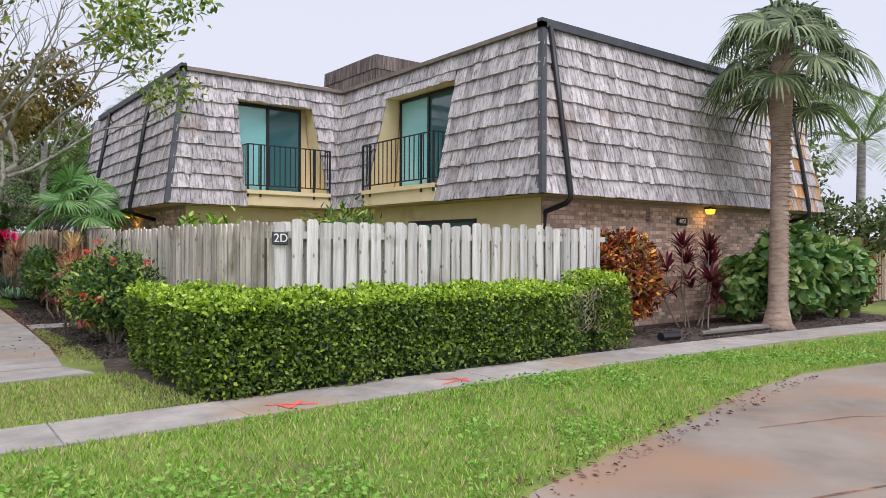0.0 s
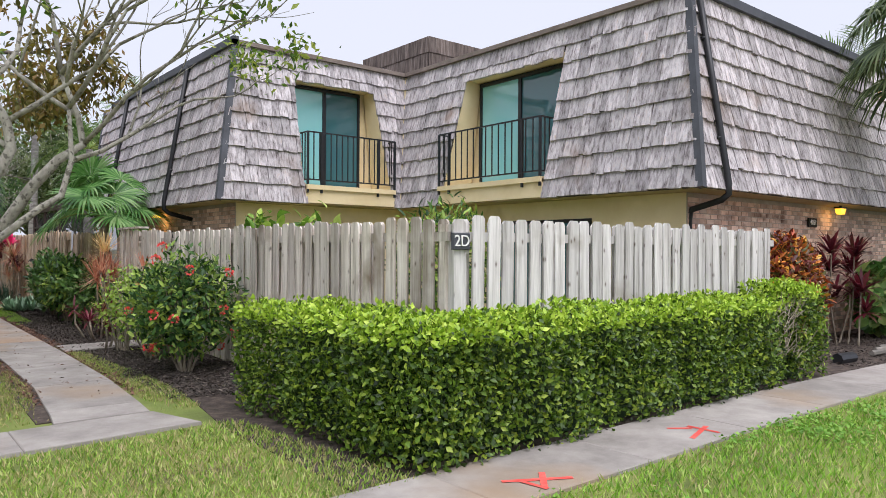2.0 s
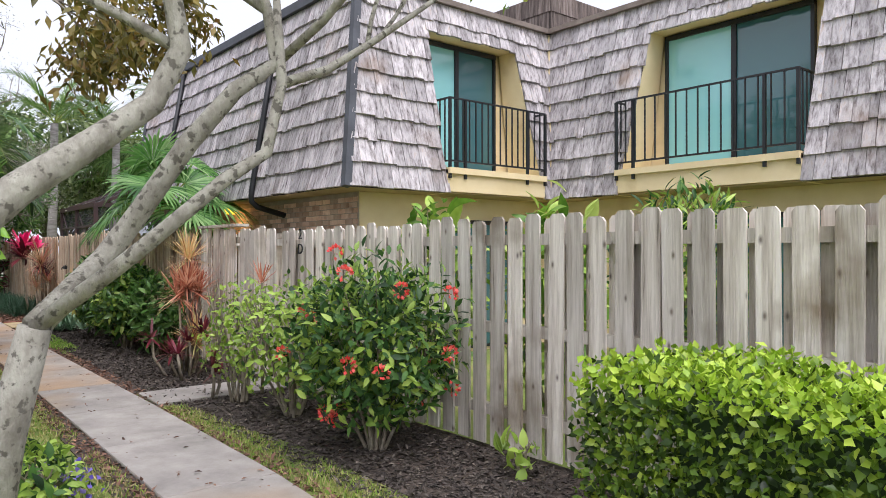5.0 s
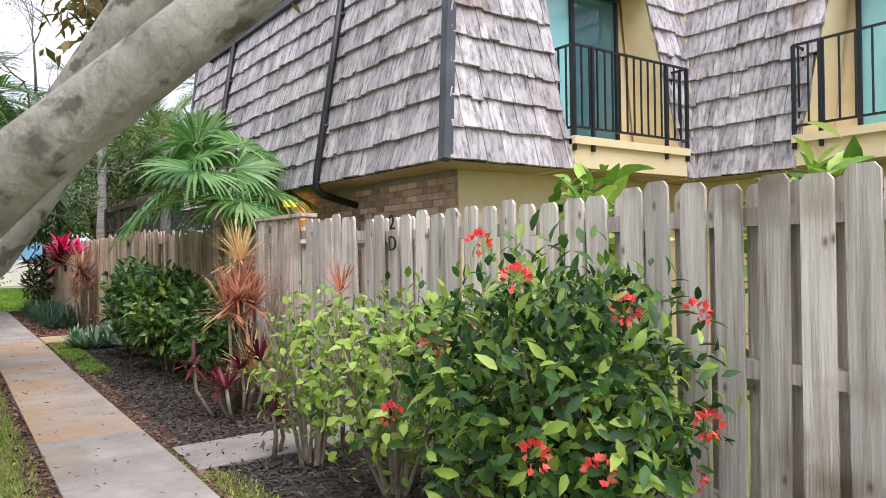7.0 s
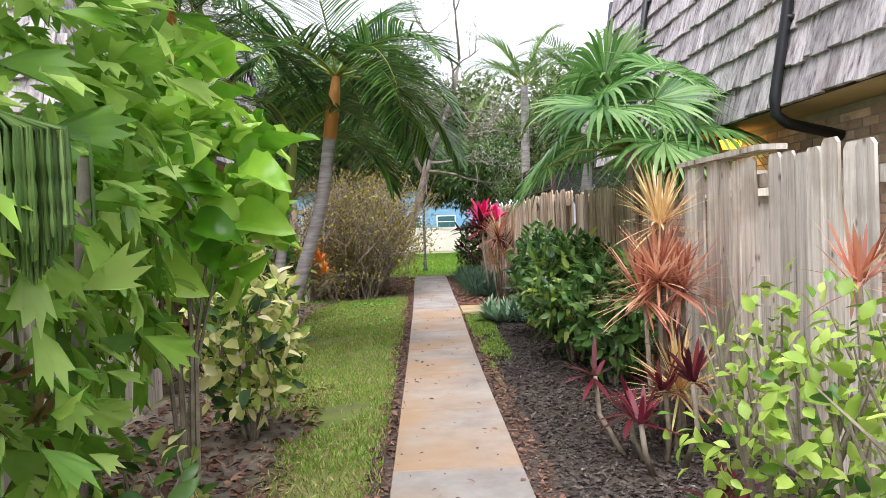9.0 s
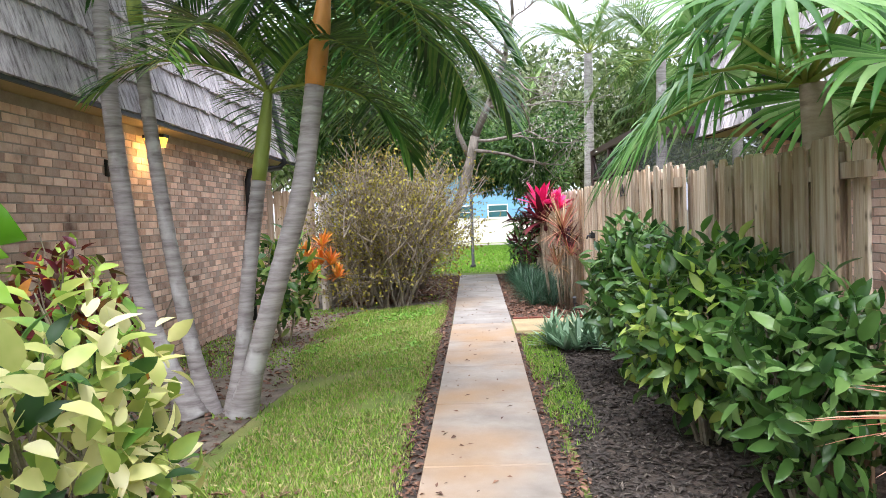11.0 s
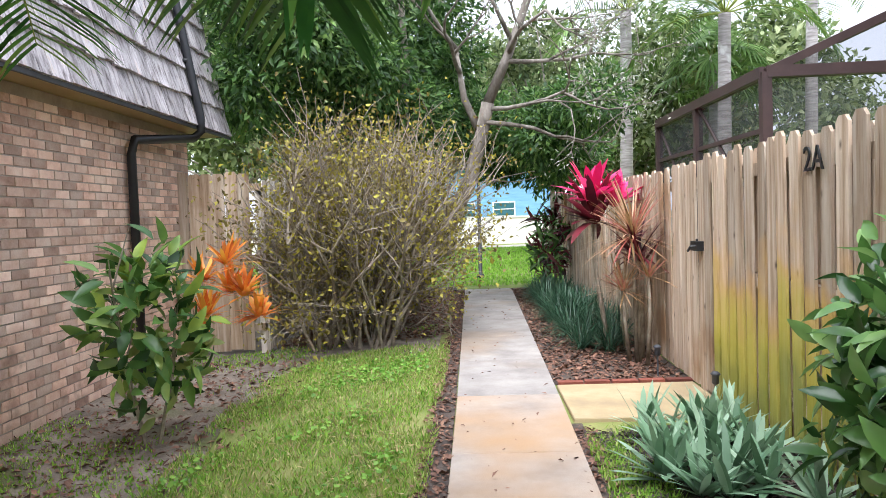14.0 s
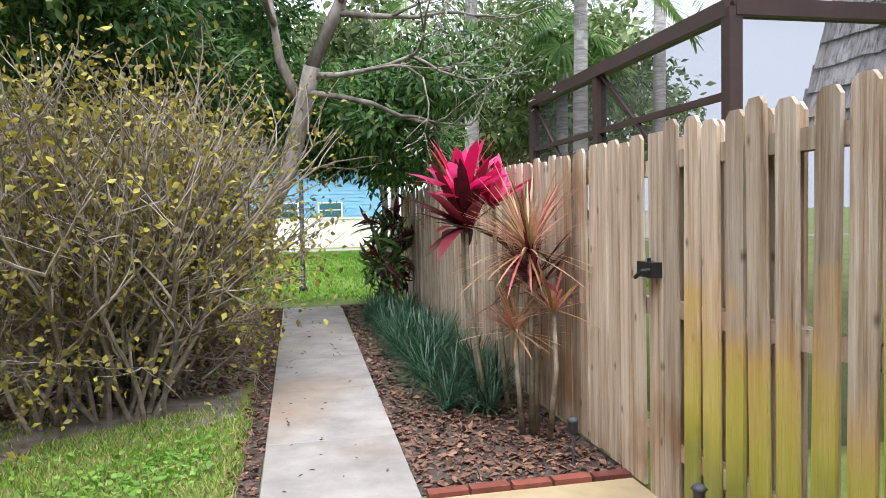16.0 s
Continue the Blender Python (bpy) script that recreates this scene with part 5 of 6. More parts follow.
# ---- far end: lawn, kerb strip, white wall, blue house, pole ----
sheet("far_pavement", [(-40, 54.0), (60, 53.0), (60, 55.2), (-40, 56.0)], 0.03, CONCRETE, label="pale pavement strip beyond the lawn", kind="structure")
sheet("cross_path", [(-6, 34.6), (0.95, 34.05), (0.95, 34.5), (-6, 35.2)], 0.02, MULCH, label="dark soil edge at the end of the walk", kind="structure")
s = Shape()
for k in range(12):
    x = -14 + k * 3.2
    s.box((x, 58, 0), (x + 3.16, 58.2, 1.42))
    s.box((x - .12, 57.93, 0), (x + .12, 58.25, 1.5))
s.box((-14, 57.96, 1.42), (24.4, 58.24, 1.5))
s.ob("wall_white", WHITEWALL, label="long low white masonry garden wall", kind="structure")
blue = empty("blue_house", (2, 66, 0), label="light blue sided house behind the white wall", category="house")
s = Shape()
for k in range(22):
    z = k * .2
    s.prism([(-8, 62.0 - .0, z), (6.2, 62.0, z), (6.2, 62.02, z + .2), (-8, 62.02, z + .2)], (0, 8, 0))
put_in(s.ob("wall", BLUE), blue)
for x in (-4.2, 0.35, 2.75):
    s, s2 = Shape(), Shape()
    s.box((x - .08, 61.93, 1.45), (x + 1.28, 61.99, 2.38))
    s2.box((x, 61.9, 1.55), (x + 1.2, 61.94, 2.3))
    s.box((x, 61.88, 1.9), (x + 1.2, 61.92, 1.95))
    put_in(s.ob("window_frame", WHITE), blue)
    put_in(s2.ob("window_pane", GLASS_D), blue)
s = Shape()
s.prism([(-8.6, 61.4, 4.3), (6.8, 61.4, 4.3), (6.8, 66, 6.2), (-8.6, 66, 6.2)], (0, 0, .12))
s.prism([(-8.6, 70.6, 4.3), (6.8, 70.6, 4.3), (6.8, 66, 6.2), (-8.6, 66, 6.2)], (0, 0, .12))
put_in(s.ob("roof", UNDER), blue)
pole = empty("lamp_post", (1.5, 36.7, 0), label="slim dark green lamp post in grass at walkway end", category="lamp post")
s = Shape()
s.tube([(1.5, 36.7, 0), (1.5, 36.7, .12), (1.5, 36.7, .13), (1.52, 36.7, 2.5)], [.09, .085, .05, .042], 10)
put_in(s.ob("post", BLACK, smooth=True), pole)
s = Shape()
s.tube([(1.52, 36.7, 2.5), (1.52, 36.7, 2.54), (1.52, 36.7, 2.8), (1.52, 36.7, 2.9)], [.05, .1, .14, .04], 8)
put_in(s.ob("lantern", TRIM), pole)

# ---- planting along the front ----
# solid filler boxes; their near-black green stands in for shade inside the hedge
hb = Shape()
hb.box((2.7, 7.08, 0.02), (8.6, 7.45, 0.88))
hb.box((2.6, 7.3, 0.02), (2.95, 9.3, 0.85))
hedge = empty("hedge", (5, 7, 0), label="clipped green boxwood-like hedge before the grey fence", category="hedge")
put_in(hb.ob("shade_core", leaf_mat("hedge_inner_shade", ["16240f", "22361a", "2f4a20"], 0.9, 0.0)), hedge)
parts = []
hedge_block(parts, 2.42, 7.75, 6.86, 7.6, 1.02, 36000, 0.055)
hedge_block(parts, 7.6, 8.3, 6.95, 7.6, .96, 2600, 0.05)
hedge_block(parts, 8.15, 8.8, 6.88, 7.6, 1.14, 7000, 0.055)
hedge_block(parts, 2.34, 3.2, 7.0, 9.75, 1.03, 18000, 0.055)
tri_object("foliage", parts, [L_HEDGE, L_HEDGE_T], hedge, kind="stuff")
s = Shape()
for k in range(150):
    p = Vector((rng.uniform(7.5, 8.35), 6.9 + rng.uniform(-.05, .1), rng.uniform(.3, .95)))
    s.tube([p, p + Vector((rng.uniform(-.2, .2), rng.uniform(-.1, .05), rng.uniform(.05, .22)))], [.006, .002], 3)
put_in(s.ob("bare_twig", TWIG, kind="stuff"), hedge)

shrub("croton_bush", (10.1, 8.0, 0), (0.85, 0.5), 1.85, 5600, 0.13, [L_RED, L_ORANGE], 9, weights=[.86, .14], width=.38, label="tall red and yellow croton bush beside fence", category="shrub")
s_par = []
for (x, y, h) in ((11.9, 8.0, 1.55), (12.3, 8.2, 1.25), (12.7, 7.95, 1.5), (13.1, 8.15, 1.2), (12.45, 7.75, .9), (11.6, 8.15, 1.1)):
    rosette((x, y, h), 34, .5, .085, 0, s_par, (0.0, 1.3), 1.0, 4)
    rosette((x + .1, y - .05, h * .62), 22, .42, .075, 0, s_par, (-.2, 1.0), 1.0, 4)
ti = empty("cordyline_clump", (12.3, 8, 0), label="burgundy cordyline plants with bare canes by brick wall", category="shrub")
tri_object("foliage", s_par, [L_TI], ti, kind="stuff")
s = Shape()
for (x, y, h) in ((11.9, 8.0, 1.55), (12.3, 8.2, 1.25), (12.7, 7.95, 1.5), (13.1, 8.15, 1.2), (12.45, 7.75, .9), (11.6, 8.15, 1.1)):
    s.tube([(12.3 + (x - 12.3) * .4, y, 0), (x - .05, y, h * .5), (x, y, h)], [.018, .015, .012], 5)
put_in(s.ob("cane", TWIG), ti)
shrub("sea_grape_bush", (15.4, 7.55, 0), (1.45, .6), 2.0, 2600, 0.22, [L_GRAPE], 9, width=.85, up=.0, label="round-leaved sea grape bush against the house", category="shrub")
shrub("sea_grape_bush", (17.3, 7.5, 0), (1.2, .6), 1.7, 1500, 0.22, [L_GRAPE], 7, width=.85, up=.0, label="round-leaved sea grape bush by the fence", category="shrub")
shrub("sea_grape_bush", (14.0, 8.0, 0), (.7, .4), 1.35, 800, 0.2, [L_GRAPE], 6, width=.85, up=.0, label="small sea grape bush beside the palm", category="shrub")
shrub("croton_bush", (18.6, 7.6, 0), (.5, .4), 1.5, 1200, 0.14, [L_TI, L_RED], 6, label="dark red croton bush by the far corner", category="shrub")
palm = empty("cabbage_palm", (13.55, 7.0, 0), label="cabbage palm with grey-brown trunk and drooping fan leaves", category="palm tree")
s = Shape()
tp = [(13.55, 7.0, -.05), (13.55, 7.0, .12), (13.56, 7.0, .5), (13.6, 7.0, 2.0), (13.68, 7.02, 3.6), (13.72, 7.05, 4.9), (13.8, 7.05, 5.3)]
s.tube(tp, [.4, .27, .19, .17, .18, .24, .2], 12)
for k in range(46):
    z = .5 + k * .09
    s.tube([(13.57 + z * .03, 7.0, z), (13.57 + z * .03, 7.0, z + .02)], .19, 10)
put_in(s.ob("trunk", BARK_S, smooth=True), palm)
fan_palm_crown(palm, (13.85, 7.05, 5.1), 27, 1.1, .88, L_SABAL, BARK_S, (-.6, 1.5), 1.05, 34)
s = Shape()
for k in range(3):
    y = 7.55 + k * .09
    s.tube([(11.2 + k * .4, y - .4, .06), (13.2, y - .55, .06)], .045, 7)
s.ob("landscape_tube", mat("grey_plastic", [(0.3, S("6f6a62")), (0.7, S("8a857c"))], (3, 3, 3), .6, .1), label="grey corrugated drain tubes lying on soil", category="pipe")
s = Shape()
s.tube([(10.1, 7.2, .07), (10.5, 7.15, .07)], .08, 8)
s.ob("drain_stub", BLACK, label="short black drain pipe stub on soil", category="pipe")

# court plants over the fence
shrub("court_shrub", (6.6, 11.6, 0), (1.0, .7), 2.35, 2200, .16, [L_IXORA, L_LIME], 8, width=.25, weights=[.7, .3], label="green narrow-leaved shrub rising behind the fence", category="shrub")
shrub("court_plant", (4.4, 13.4, 0), (.45, .4), 2.15, 420, .26, [L_BRIGHT], 5, width=.4, label="light green broad-leaved plant behind the fence", category="shrub")
shrub("court_plant", (4.3, 11.6, 0), (.5, .4), 2.05, 420, .24, [L_BRIGHT], 5, width=.4, label="light green broad-leaved plant behind the fence", category="shrub")

# ---- bed along the grey fence ----
ix = shrub("ixora_bush", (2.7, 12.1, 0), (0.7, 0.68), 1.55, 3900, 0.095, [L_IXORA, L_LIME], 12, weights=[.85, .15], width=.42, inner=.25, label="ixora bush with glossy leaves and coral flower heads", category="shrub")
P, d = shell_points(22, (2.7, 12.1, .9), (.74, .72, .78), .95)
fl = []
for p in P:
    if p[2] < .2:
        continue
    n = 30
    dd = rand_dirs(n, .5)
    fl.append((*leaf_arrays(p + dd * .04, dd, rand_dirs(n), np.full(n, .034), np.full(n, .03)), 0))
tri_object("flower_head", fl, [L_FLOWER], ix, kind="stuff")
shrub("thryallis_bush", (2.75, 13.55, 0), (0.58, 0.65), 1.38, 1250, 0.075, [L_LIME, L_IXORA], 18, weights=[.75, .25], width=.6, inner=.2, label="open lime-leaved shrub with pale bare stems", category="shrub")
shrub("thryallis_bush", (2.6, 14.5, 0), (0.42, 0.35), 1.35, 560, 0.07, [L_LIME, L_BRIGHT], 12, weights=[.7, .3], width=.6, inner=.2, label="sparse lime-leaved shrub beside the slab", category="shrub")
shrub("bromeliad_plant", (3.1, 10.9, 0), (.16, .16), .28, 26, .14, [L_LIME], 2, width=.5, label="low round-leaved plant at hedge end", category="plant")


def dracaena(at, canes, mats, label, length=.5, width=.03, n=70):
    e = empty("dracaena", at, label=label, category="plant")
    s, parts = Shape(), []
    for dx, dy, h, k in canes:
        x, y = at[0] + dx, at[1] + dy
        s.tube([(at[0] + dx * .6, at[1] + dy * .6, 0), (x + .02, y, h * .5), (x, y, h)], [.02, .017, .015], 6)
        rosette((x, y, h), n, length, width, k, parts, (-.45, 1.45), .35, 5)
    put_in(s.ob("cane", TWIG, smooth=True), e)
    tri_object("foliage", parts, mats, e, kind="stuff")
    return e


dracaena((2.88, 16.85, 0), [(.04, 0, 1.5, 1), (-.08, .0, .98, 0), (.1, .05, 1.08, 0), (-.02, -.1, 1.12, 0), (.02, -.35, .42, 1), (.22, .1, 1.02, 0)], [L_DRAC, L_DRAC_Y], "bronze and gold dracaena on thin pale canes", .46, .024, 100)
dracaena((2.98, 14.75, 0), [(0, 0, 1.25, 0)], [L_DRAC, L_DRAC_Y], "young bronze dracaena beside the gate", .3, .025, 40)
dracaena((2.75, 16.35, 0), [(0, 0, .45, 0), (-.2, .1, .3, 0), (.1, -.2, .55, 0), (-.25, -.3, .35, 0), (.2, .3, .6, 0), (-.35, .35, .5, 0)], [L_TI], "small dark red cordyline cluster in mulch", .26, .05, 16)
dracaena((2.45, 14.85, 0), [(0, 0, .35, 0), (.1, .1, .25, 0)], [L_TI], "tiny red cordyline beside the slab", .22, .045, 14)
fp = empty("fan_palm", (3.66, 19.5, 0), label="young fan palm with wide drooping green fans", category="palm tree")
s = Shape()
s.tube([(3.66, 19.5, -.03), (3.62, 19.48, 1.2), (3.55, 19.45, 2.3)], [.13, .1, .09], 8)
put_in(s.ob("trunk", BARK_S, smooth=True), fp)
fan_palm_crown(fp, (3.5, 19.45, 2.3), 15, .8, .82, L_FAN, SHEATH_G, (-.3, 1.25), .55, 38)
shrub("glossy_bush", (3.0, 21.6, 0), (.48, .7), 1.5, 2200, .14, [L_DARK], 10, width=.42, inner=.25, label="dark glossy green shrub before tan fence", category="shrub")
shrub("glossy_bush", (2.95, 19.7, 0), (.55, .75), 1.38, 2300, .14, [L_BRIGHT, L_DARK], 10, weights=[.3, .7], width=.42, inner=.25, label="yellow-green glossy shrub with dense leaves", category="shrub")
shrub("glossy_bush", (3.05, 18.55, 0), (.42, .5), 1.25, 1100, .14, [L_DARK], 8, width=.4, inner=.25, label="dark green shrub under the fan palm", category="shrub")
parts = []
for k in range(20):
    rosette((2.7 + rng.uniform(-.38, .36), 23.4 + rng.uniform(-.65, .8), .03), 21, .34, .066, 0, parts, (.15, 1.3), .25, 5)
tri_object("agave_clump", parts, [L_AGAVE], label="blue-green agave rosettes in dark mulch", category="plant", kind="stuff")
parts = []
for k in range(85):
    rosette((2.68 + rng.uniform(-.28, .35), rng.uniform(27.0, 33.0), .02), 44, .5, .016, 0, parts, (.35, 1.4), 1.9, 5)
tri_object("liriope_border", parts, [L_LIRI], label="dark green liriope border along the fence", category="plant", kind="stuff")
tp_ = empty("cordyline_tall", (3.0, 26.6, 0), label="tall cordyline with hot pink crown and burgundy leaves", category="plant")
parts, s = [], Shape()
for x, y, h, k, ln, wd, n in ((2.66, 27.3, 1.66, 1, .55, .15, 30), (2.95, 27.4, 1.6, 1, .5, .13, 24), (2.68, 27.25, 1.42, 0, .7, .14, 30), (2.9, 26.4, 1.3, 2, .62, .024, 120), (2.95, 26.45, 1.1, 0, .5, .04, 40), (2.8, 26.4, .75, 2, .42, .024, 70), (3.05, 26.7, 1.0, 0, .5, .08, 18), (3.0, 26.2, .9, 2, .4, .03, 30)):
    rosette((x, y, h), n, ln, wd, k, parts, (.15, 1.35) if k == 1 else (-.4, 1.3), .55, 5)
    s.tube([(x * .7 + 3.0 * .3, y * .7 + 26.6 * .3, 0), (x, y - .03, h * .6), (x, y, h)], [.022, .018, .014], 6)
put_in(s.ob("cane", TWIG, smooth=True), tp_)
tri_object("foliage", parts, [L_TI, L_PINK, L_DRAC_P], tp_, kind="stuff")
shrub("cordyline_far", (2.8, 33.0, 0), (.35, .3), 1.7, 300, .3, [L_TI, L_DARK], 6, width=.2, label="dark cordyline stems at the fence end", category="plant")

# ---- beds across the walk ----
fig = shrub("fiddle_leaf_fig", (-.05, 15.95, 0), (.56, .6), 2.5, 230, .26, [L_FIG], 7, width=.74, inner=.5, low=.48, up=.15, label="fiddle-leaf fig with large bright green leaves", category="shrub")
ft = empty("fishtail_palm", (-.55, 14.2, 0), label="fishtail palm with jagged leaves and hanging seed strings", category="palm tree")
s = Shape()
for dx, dy, h in ((0, 0, 3.6), (.5, -.28, 4.2), (.12, .5, 3.0), (-.2, .8, 3.3), (.1, -.3, 2.4), (.25, .9, 1.9)):
    s.tube([(-.55 + dx, 14.2 + dy, -.02), (-.5 + dx, 14.25 + dy, h * .5), (-.45 + dx, 14.3 + dy, h)], [.085 if h > 4 else .05, .08 if h > 4 else .04, .07 if h > 4 else .03], 8)
put_in(s.ob("trunk", BARK_D, smooth=True), ft)
P, d = shell_points(1700, (-.42, 14.75, 2.05), (.72, 1.15, 1.65), .45)
D = unit(d * .8 + rand_dirs(1700) * .7 + np.array([0, 0, -.1]))
L = rng.uniform(.1, .26, 1700)
tri_object("foliage", [(*fishtail_arrays(P, D, unit(d + rand_dirs(1700) * .5 + np.array([0, 0, .8])), L, L * .7), 0)], [L_FISH], ft, kind="stuff")
s = Shape()
for k in range(110):
    x, y = .22 + rng.normal(0, .06), 13.95 + rng.normal(0, .06)
    top = Vector((.12, 13.97, 1.9))
    s.tube([top, Vector((x, y, 1.83)), Vector((x, y, 1.74)), Vector((x, y, 1.7)), Vector((x, y, 1.66)), Vector((x, y, 1.62)), Vector((x, y, 1.58)), Vector((x, y, 1.42 + 1.2 * math.hypot(x - .22, y - 13.95)))], [.003, .004, .008, .004, .008, .004, .008, .003], 4)
put_in(s.ob("seed_string", leaf_mat("green_seed", ["4f7038", "6a8a48", "86a45c"]), kind="stuff"), ft)
P = np.stack([rng.uniform(-1.0, -.1, 260), rng.uniform(13.2, 15.6, 260), rng.uniform(.05, 1.1, 260)], 1)
tri_object("dead_leaf", [(*leaf_arrays(P, rand_dirs(260, -.6), rand_dirs(260), rng.uniform(.12, .3, 260), rng.uniform(.03, .09, 260)), 0)], [leaf_mat("dead_leaf", ["6a4a34", "96704e", "b8946a"], .8)], ft, kind="stuff")
s = Shape()
for k in range(34):
    x, y = rng.uniform(-1.0, -.1), rng.uniform(13.0, 16.0)
    s.tube([(x, y, 0), (x + rng.uniform(-.1, .15), y + rng.uniform(-.1, .1), rng.uniform(.5, 1.5))], [.014, .008], 4)
put_in(s.ob("dry_cane", TWIG, kind="stuff"), ft)
shrub("variegated_shrub", (-.05, 17.35, 0), (.42, .6), 1.35, 900, .13, [L_VAR, L_IXORA], 8, weights=[.75, .25], width=.5, label="variegated cream and green shrub in soil", category="shrub")
shrub("variegated_shrub", (.0, 15.3, 0), (.25, .25), .62, 60, .14, [L_VAR, L_DARK], 4, weights=[.5, .5], width=.5, label="small variegated seedling by the grass", category="shrub")
shrub("small_croton", (-1.1, 19.3, 0), (.4, .5), 1.5, 900, .12, [L_RED, L_LIME, L_TI], 7, weights=[.4, .35, .25], label="mottled pink and green croton near palms", category="shrub")
parts = []
for x, y in ((.45, 12.0), (.4, 12.5), (.5, 12.25)):
    n = 50
    p = np.array([x, y, .18]) + rng.normal(0, .06, (n, 3))
    parts.append((*leaf_arrays(p, rand_dirs(n), rand_dirs(n), np.full(n, .04), np.full(n, .035)), 0))
pl = shrub("plumbago", (.3, 12.2, 0), (.25, .5), .4, 500, .09, [L_LIME, L_IXORA], 8, label="low plumbago with lilac flowers at path edge", category="shrub")
tri_object("flower_head", parts, [L_PURPLE], pl, kind="stuff")

# palm cluster beside the brick wall
pc = empty("palm_cluster", (-.85, 21.4, 0), label="cluster of ringed grey palms with feather fronds", category="palm tree")
tr = Shape()
TOPS = []
for line, r, kind_ in (([(-.53, 20.74, -.03), (-.35, 20.68, .5), (-.1, 20.58, 1.2), (.12, 20.52, 1.86), (.25, 20.55, 2.64)], .085, 0),
                       ([(-.62, 20.86, -.03), (-.54, 20.93, .6), (-.47, 20.98, 1.22), (-.36, 21.0, 1.95)], .066, 1),
                       ([(-.82, 20.85, -.03), (-1.0, 20.92, .65), (-1.18, 21.0, 1.6), (-1.28, 21.0, 2.54), (-1.34, 21.0, 3.3)], .066, 1),
                       ([(-.92, 20.74, -.03), (-1.2, 20.85, .5), (-1.44, 20.98, 1.05), (-1.57, 21.0, 2.15), (-1.66, 21.0, 3.7)], .085, 0)):
    pts, rad, n = [], [], 60
    lv = [Vector(p) for p in line]
    for k in range(n + 1):
        f = k / n * (len(lv) - 1)
        i = min(int(f), len(lv) - 2)
        t = f - i
        a, b = lv[max(i - 1, 0)], lv[min(i + 2, len(lv) - 1)]
        p, q = lv[i], lv[i + 1]
        pts.append(p * (2 * t ** 3 - 3 * t * t + 1) + q * (3 * t * t - 2 * t ** 3) + (q - a) * (.5 * (t ** 3 - 2 * t * t + t)) + (b - p) * (.5 * (t ** 3 - t * t)))
        z = pts[-1].z
        rad.append(r * (1.0 + .55 * max(0, 1 - z / .45) ** 1.5) * (1 - .06 * z) + (.004 if k % 2 else 0) + rng.uniform(0, .0015))
    tr.tube(pts, rad, 14)
    top = Vector(pts[-1])
    dirn = (Vector(pts[-1]) - Vector(pts[-6])).normalized()
    shaft = Shape()
    shaft.tube([top, top + dirn * .12, top + dirn * .45, top + dirn * .8], [r * .9, r * .98, r * .9, r * .5], 12)
    put_in(shaft.ob("crownshaft", SHEATH_G if kind_ else SHEATH_O, smooth=True, label="green crownshaft" if kind_ else "orange crownshaft"), pc)
    TOPS.append(top + dirn * .75)
put_in(tr.ob("trunk", BARK_P, smooth=True), pc)
for top, n, ln in zip(TOPS, (11, 7, 8, 8), (1.9, 1.5, 1.8, 1.8)):
    feather_crown(pc, tuple(top), n, ln, 1.9, .5, L_PALM, SHEATH_G, (.1, 1.1), None, 44, .038)
feather_crown(pc, tuple(TOPS[0]), 7, 2.1, 2.1, .6, L_PALM, SHEATH_G, (-.05, .35), [.25, .7, 1.0, 1.3, 1.6, 2.0, -1.0], 52, .042)

cr = shrub("orange_croton", (-1.03, 24.15, 0), (.42, .45), 1.5, 300, .2, [L_GRAPE, L_IXORA], 4, weights=[.5, .5], width=.38, inner=.3, label="croton with green leaves and orange crowns", category="shrub")
parts = []
for x, y, z in ((-.6, 24.6, 1.25), (-.85, 24.75, 1.12), (-.7, 24.95, 1.0), (-.5, 24.7, 1.0), (-.75, 24.5, .85), (-.45, 24.9, .8)):
    rosette((x, y, z), 46, .23, .05, 0, parts, (-.2, 1.4), .3, 4)
tri_object("orange_crown", parts, [L_ORANGE], cr, kind="stuff")
s = Shape()
s.tube([(-1.75, 21.9, 0), (-1.72, 21.95, .5), (-1.65, 22.0, .75), (-1.45, 22.05, 1.2)], [.012, .01, .008, .005], 5)
s.tube([(-1.72, 21.95, .5), (-1.8, 21.9, .95)], [.008, .004], 5)
s.ob("bare_sapling", TWIG, label="leafless thin sapling by brick wall", category="sapling")

# twiggy bush and the leaning tree over the walk
tw = empty("twiggy_bush", (-.5, 28.6, 0), label="bare twiggy bush with sparse yellow leaves", category="shrub")
s, ends = Shape(), []
for k in range(84):
    bx_, by_ = rng.uniform(-.72, .3), rng.uniform(27.5, 30.3)
    branch(s, ends, (bx_, by_, 0), (rng.uniform(-.35, .5), rng.uniform(-.55, .25), 1.0), rng.uniform(1.0, 1.6), .024, 2, .6, .2, 5)
for k in range(60):
    p = (rng.uniform(-.75, .65), rng.uniform(27.6, 30.0), rng.uniform(.15, 1.0))
    branch(s, ends, p, (rng.uniform(-1, 1), rng.uniform(-1, .4), rng.uniform(-.1, .5)), rng.uniform(.4, .8), .012, 2, .8, .1, 4)
put_in(s.ob("twig", TWIG_D, kind="stuff"), tw)
E_ = [p for p in ends if p.z > .25]
tri_object("foliage", [(*leaves_at(E_, 4, .06, .12, .6), 0)], [L_BROWN], tw, kind="stuff")
lt = empty("leaning_tree", (.25, 30.6, 0), label="leaning grey-barked tree arching over the walkway", category="tree")
s, ends = Shape(), []
s.tube([(.15, 30.7, -.05), (.45, 30.6, .6), (.9, 30.5, 1.35), (1.3, 30.4, 2.1), (1.5, 30.4, 2.8), (1.62, 30.3, 3.3)], [.19, .15, .13, .115, .105, .1], 10)
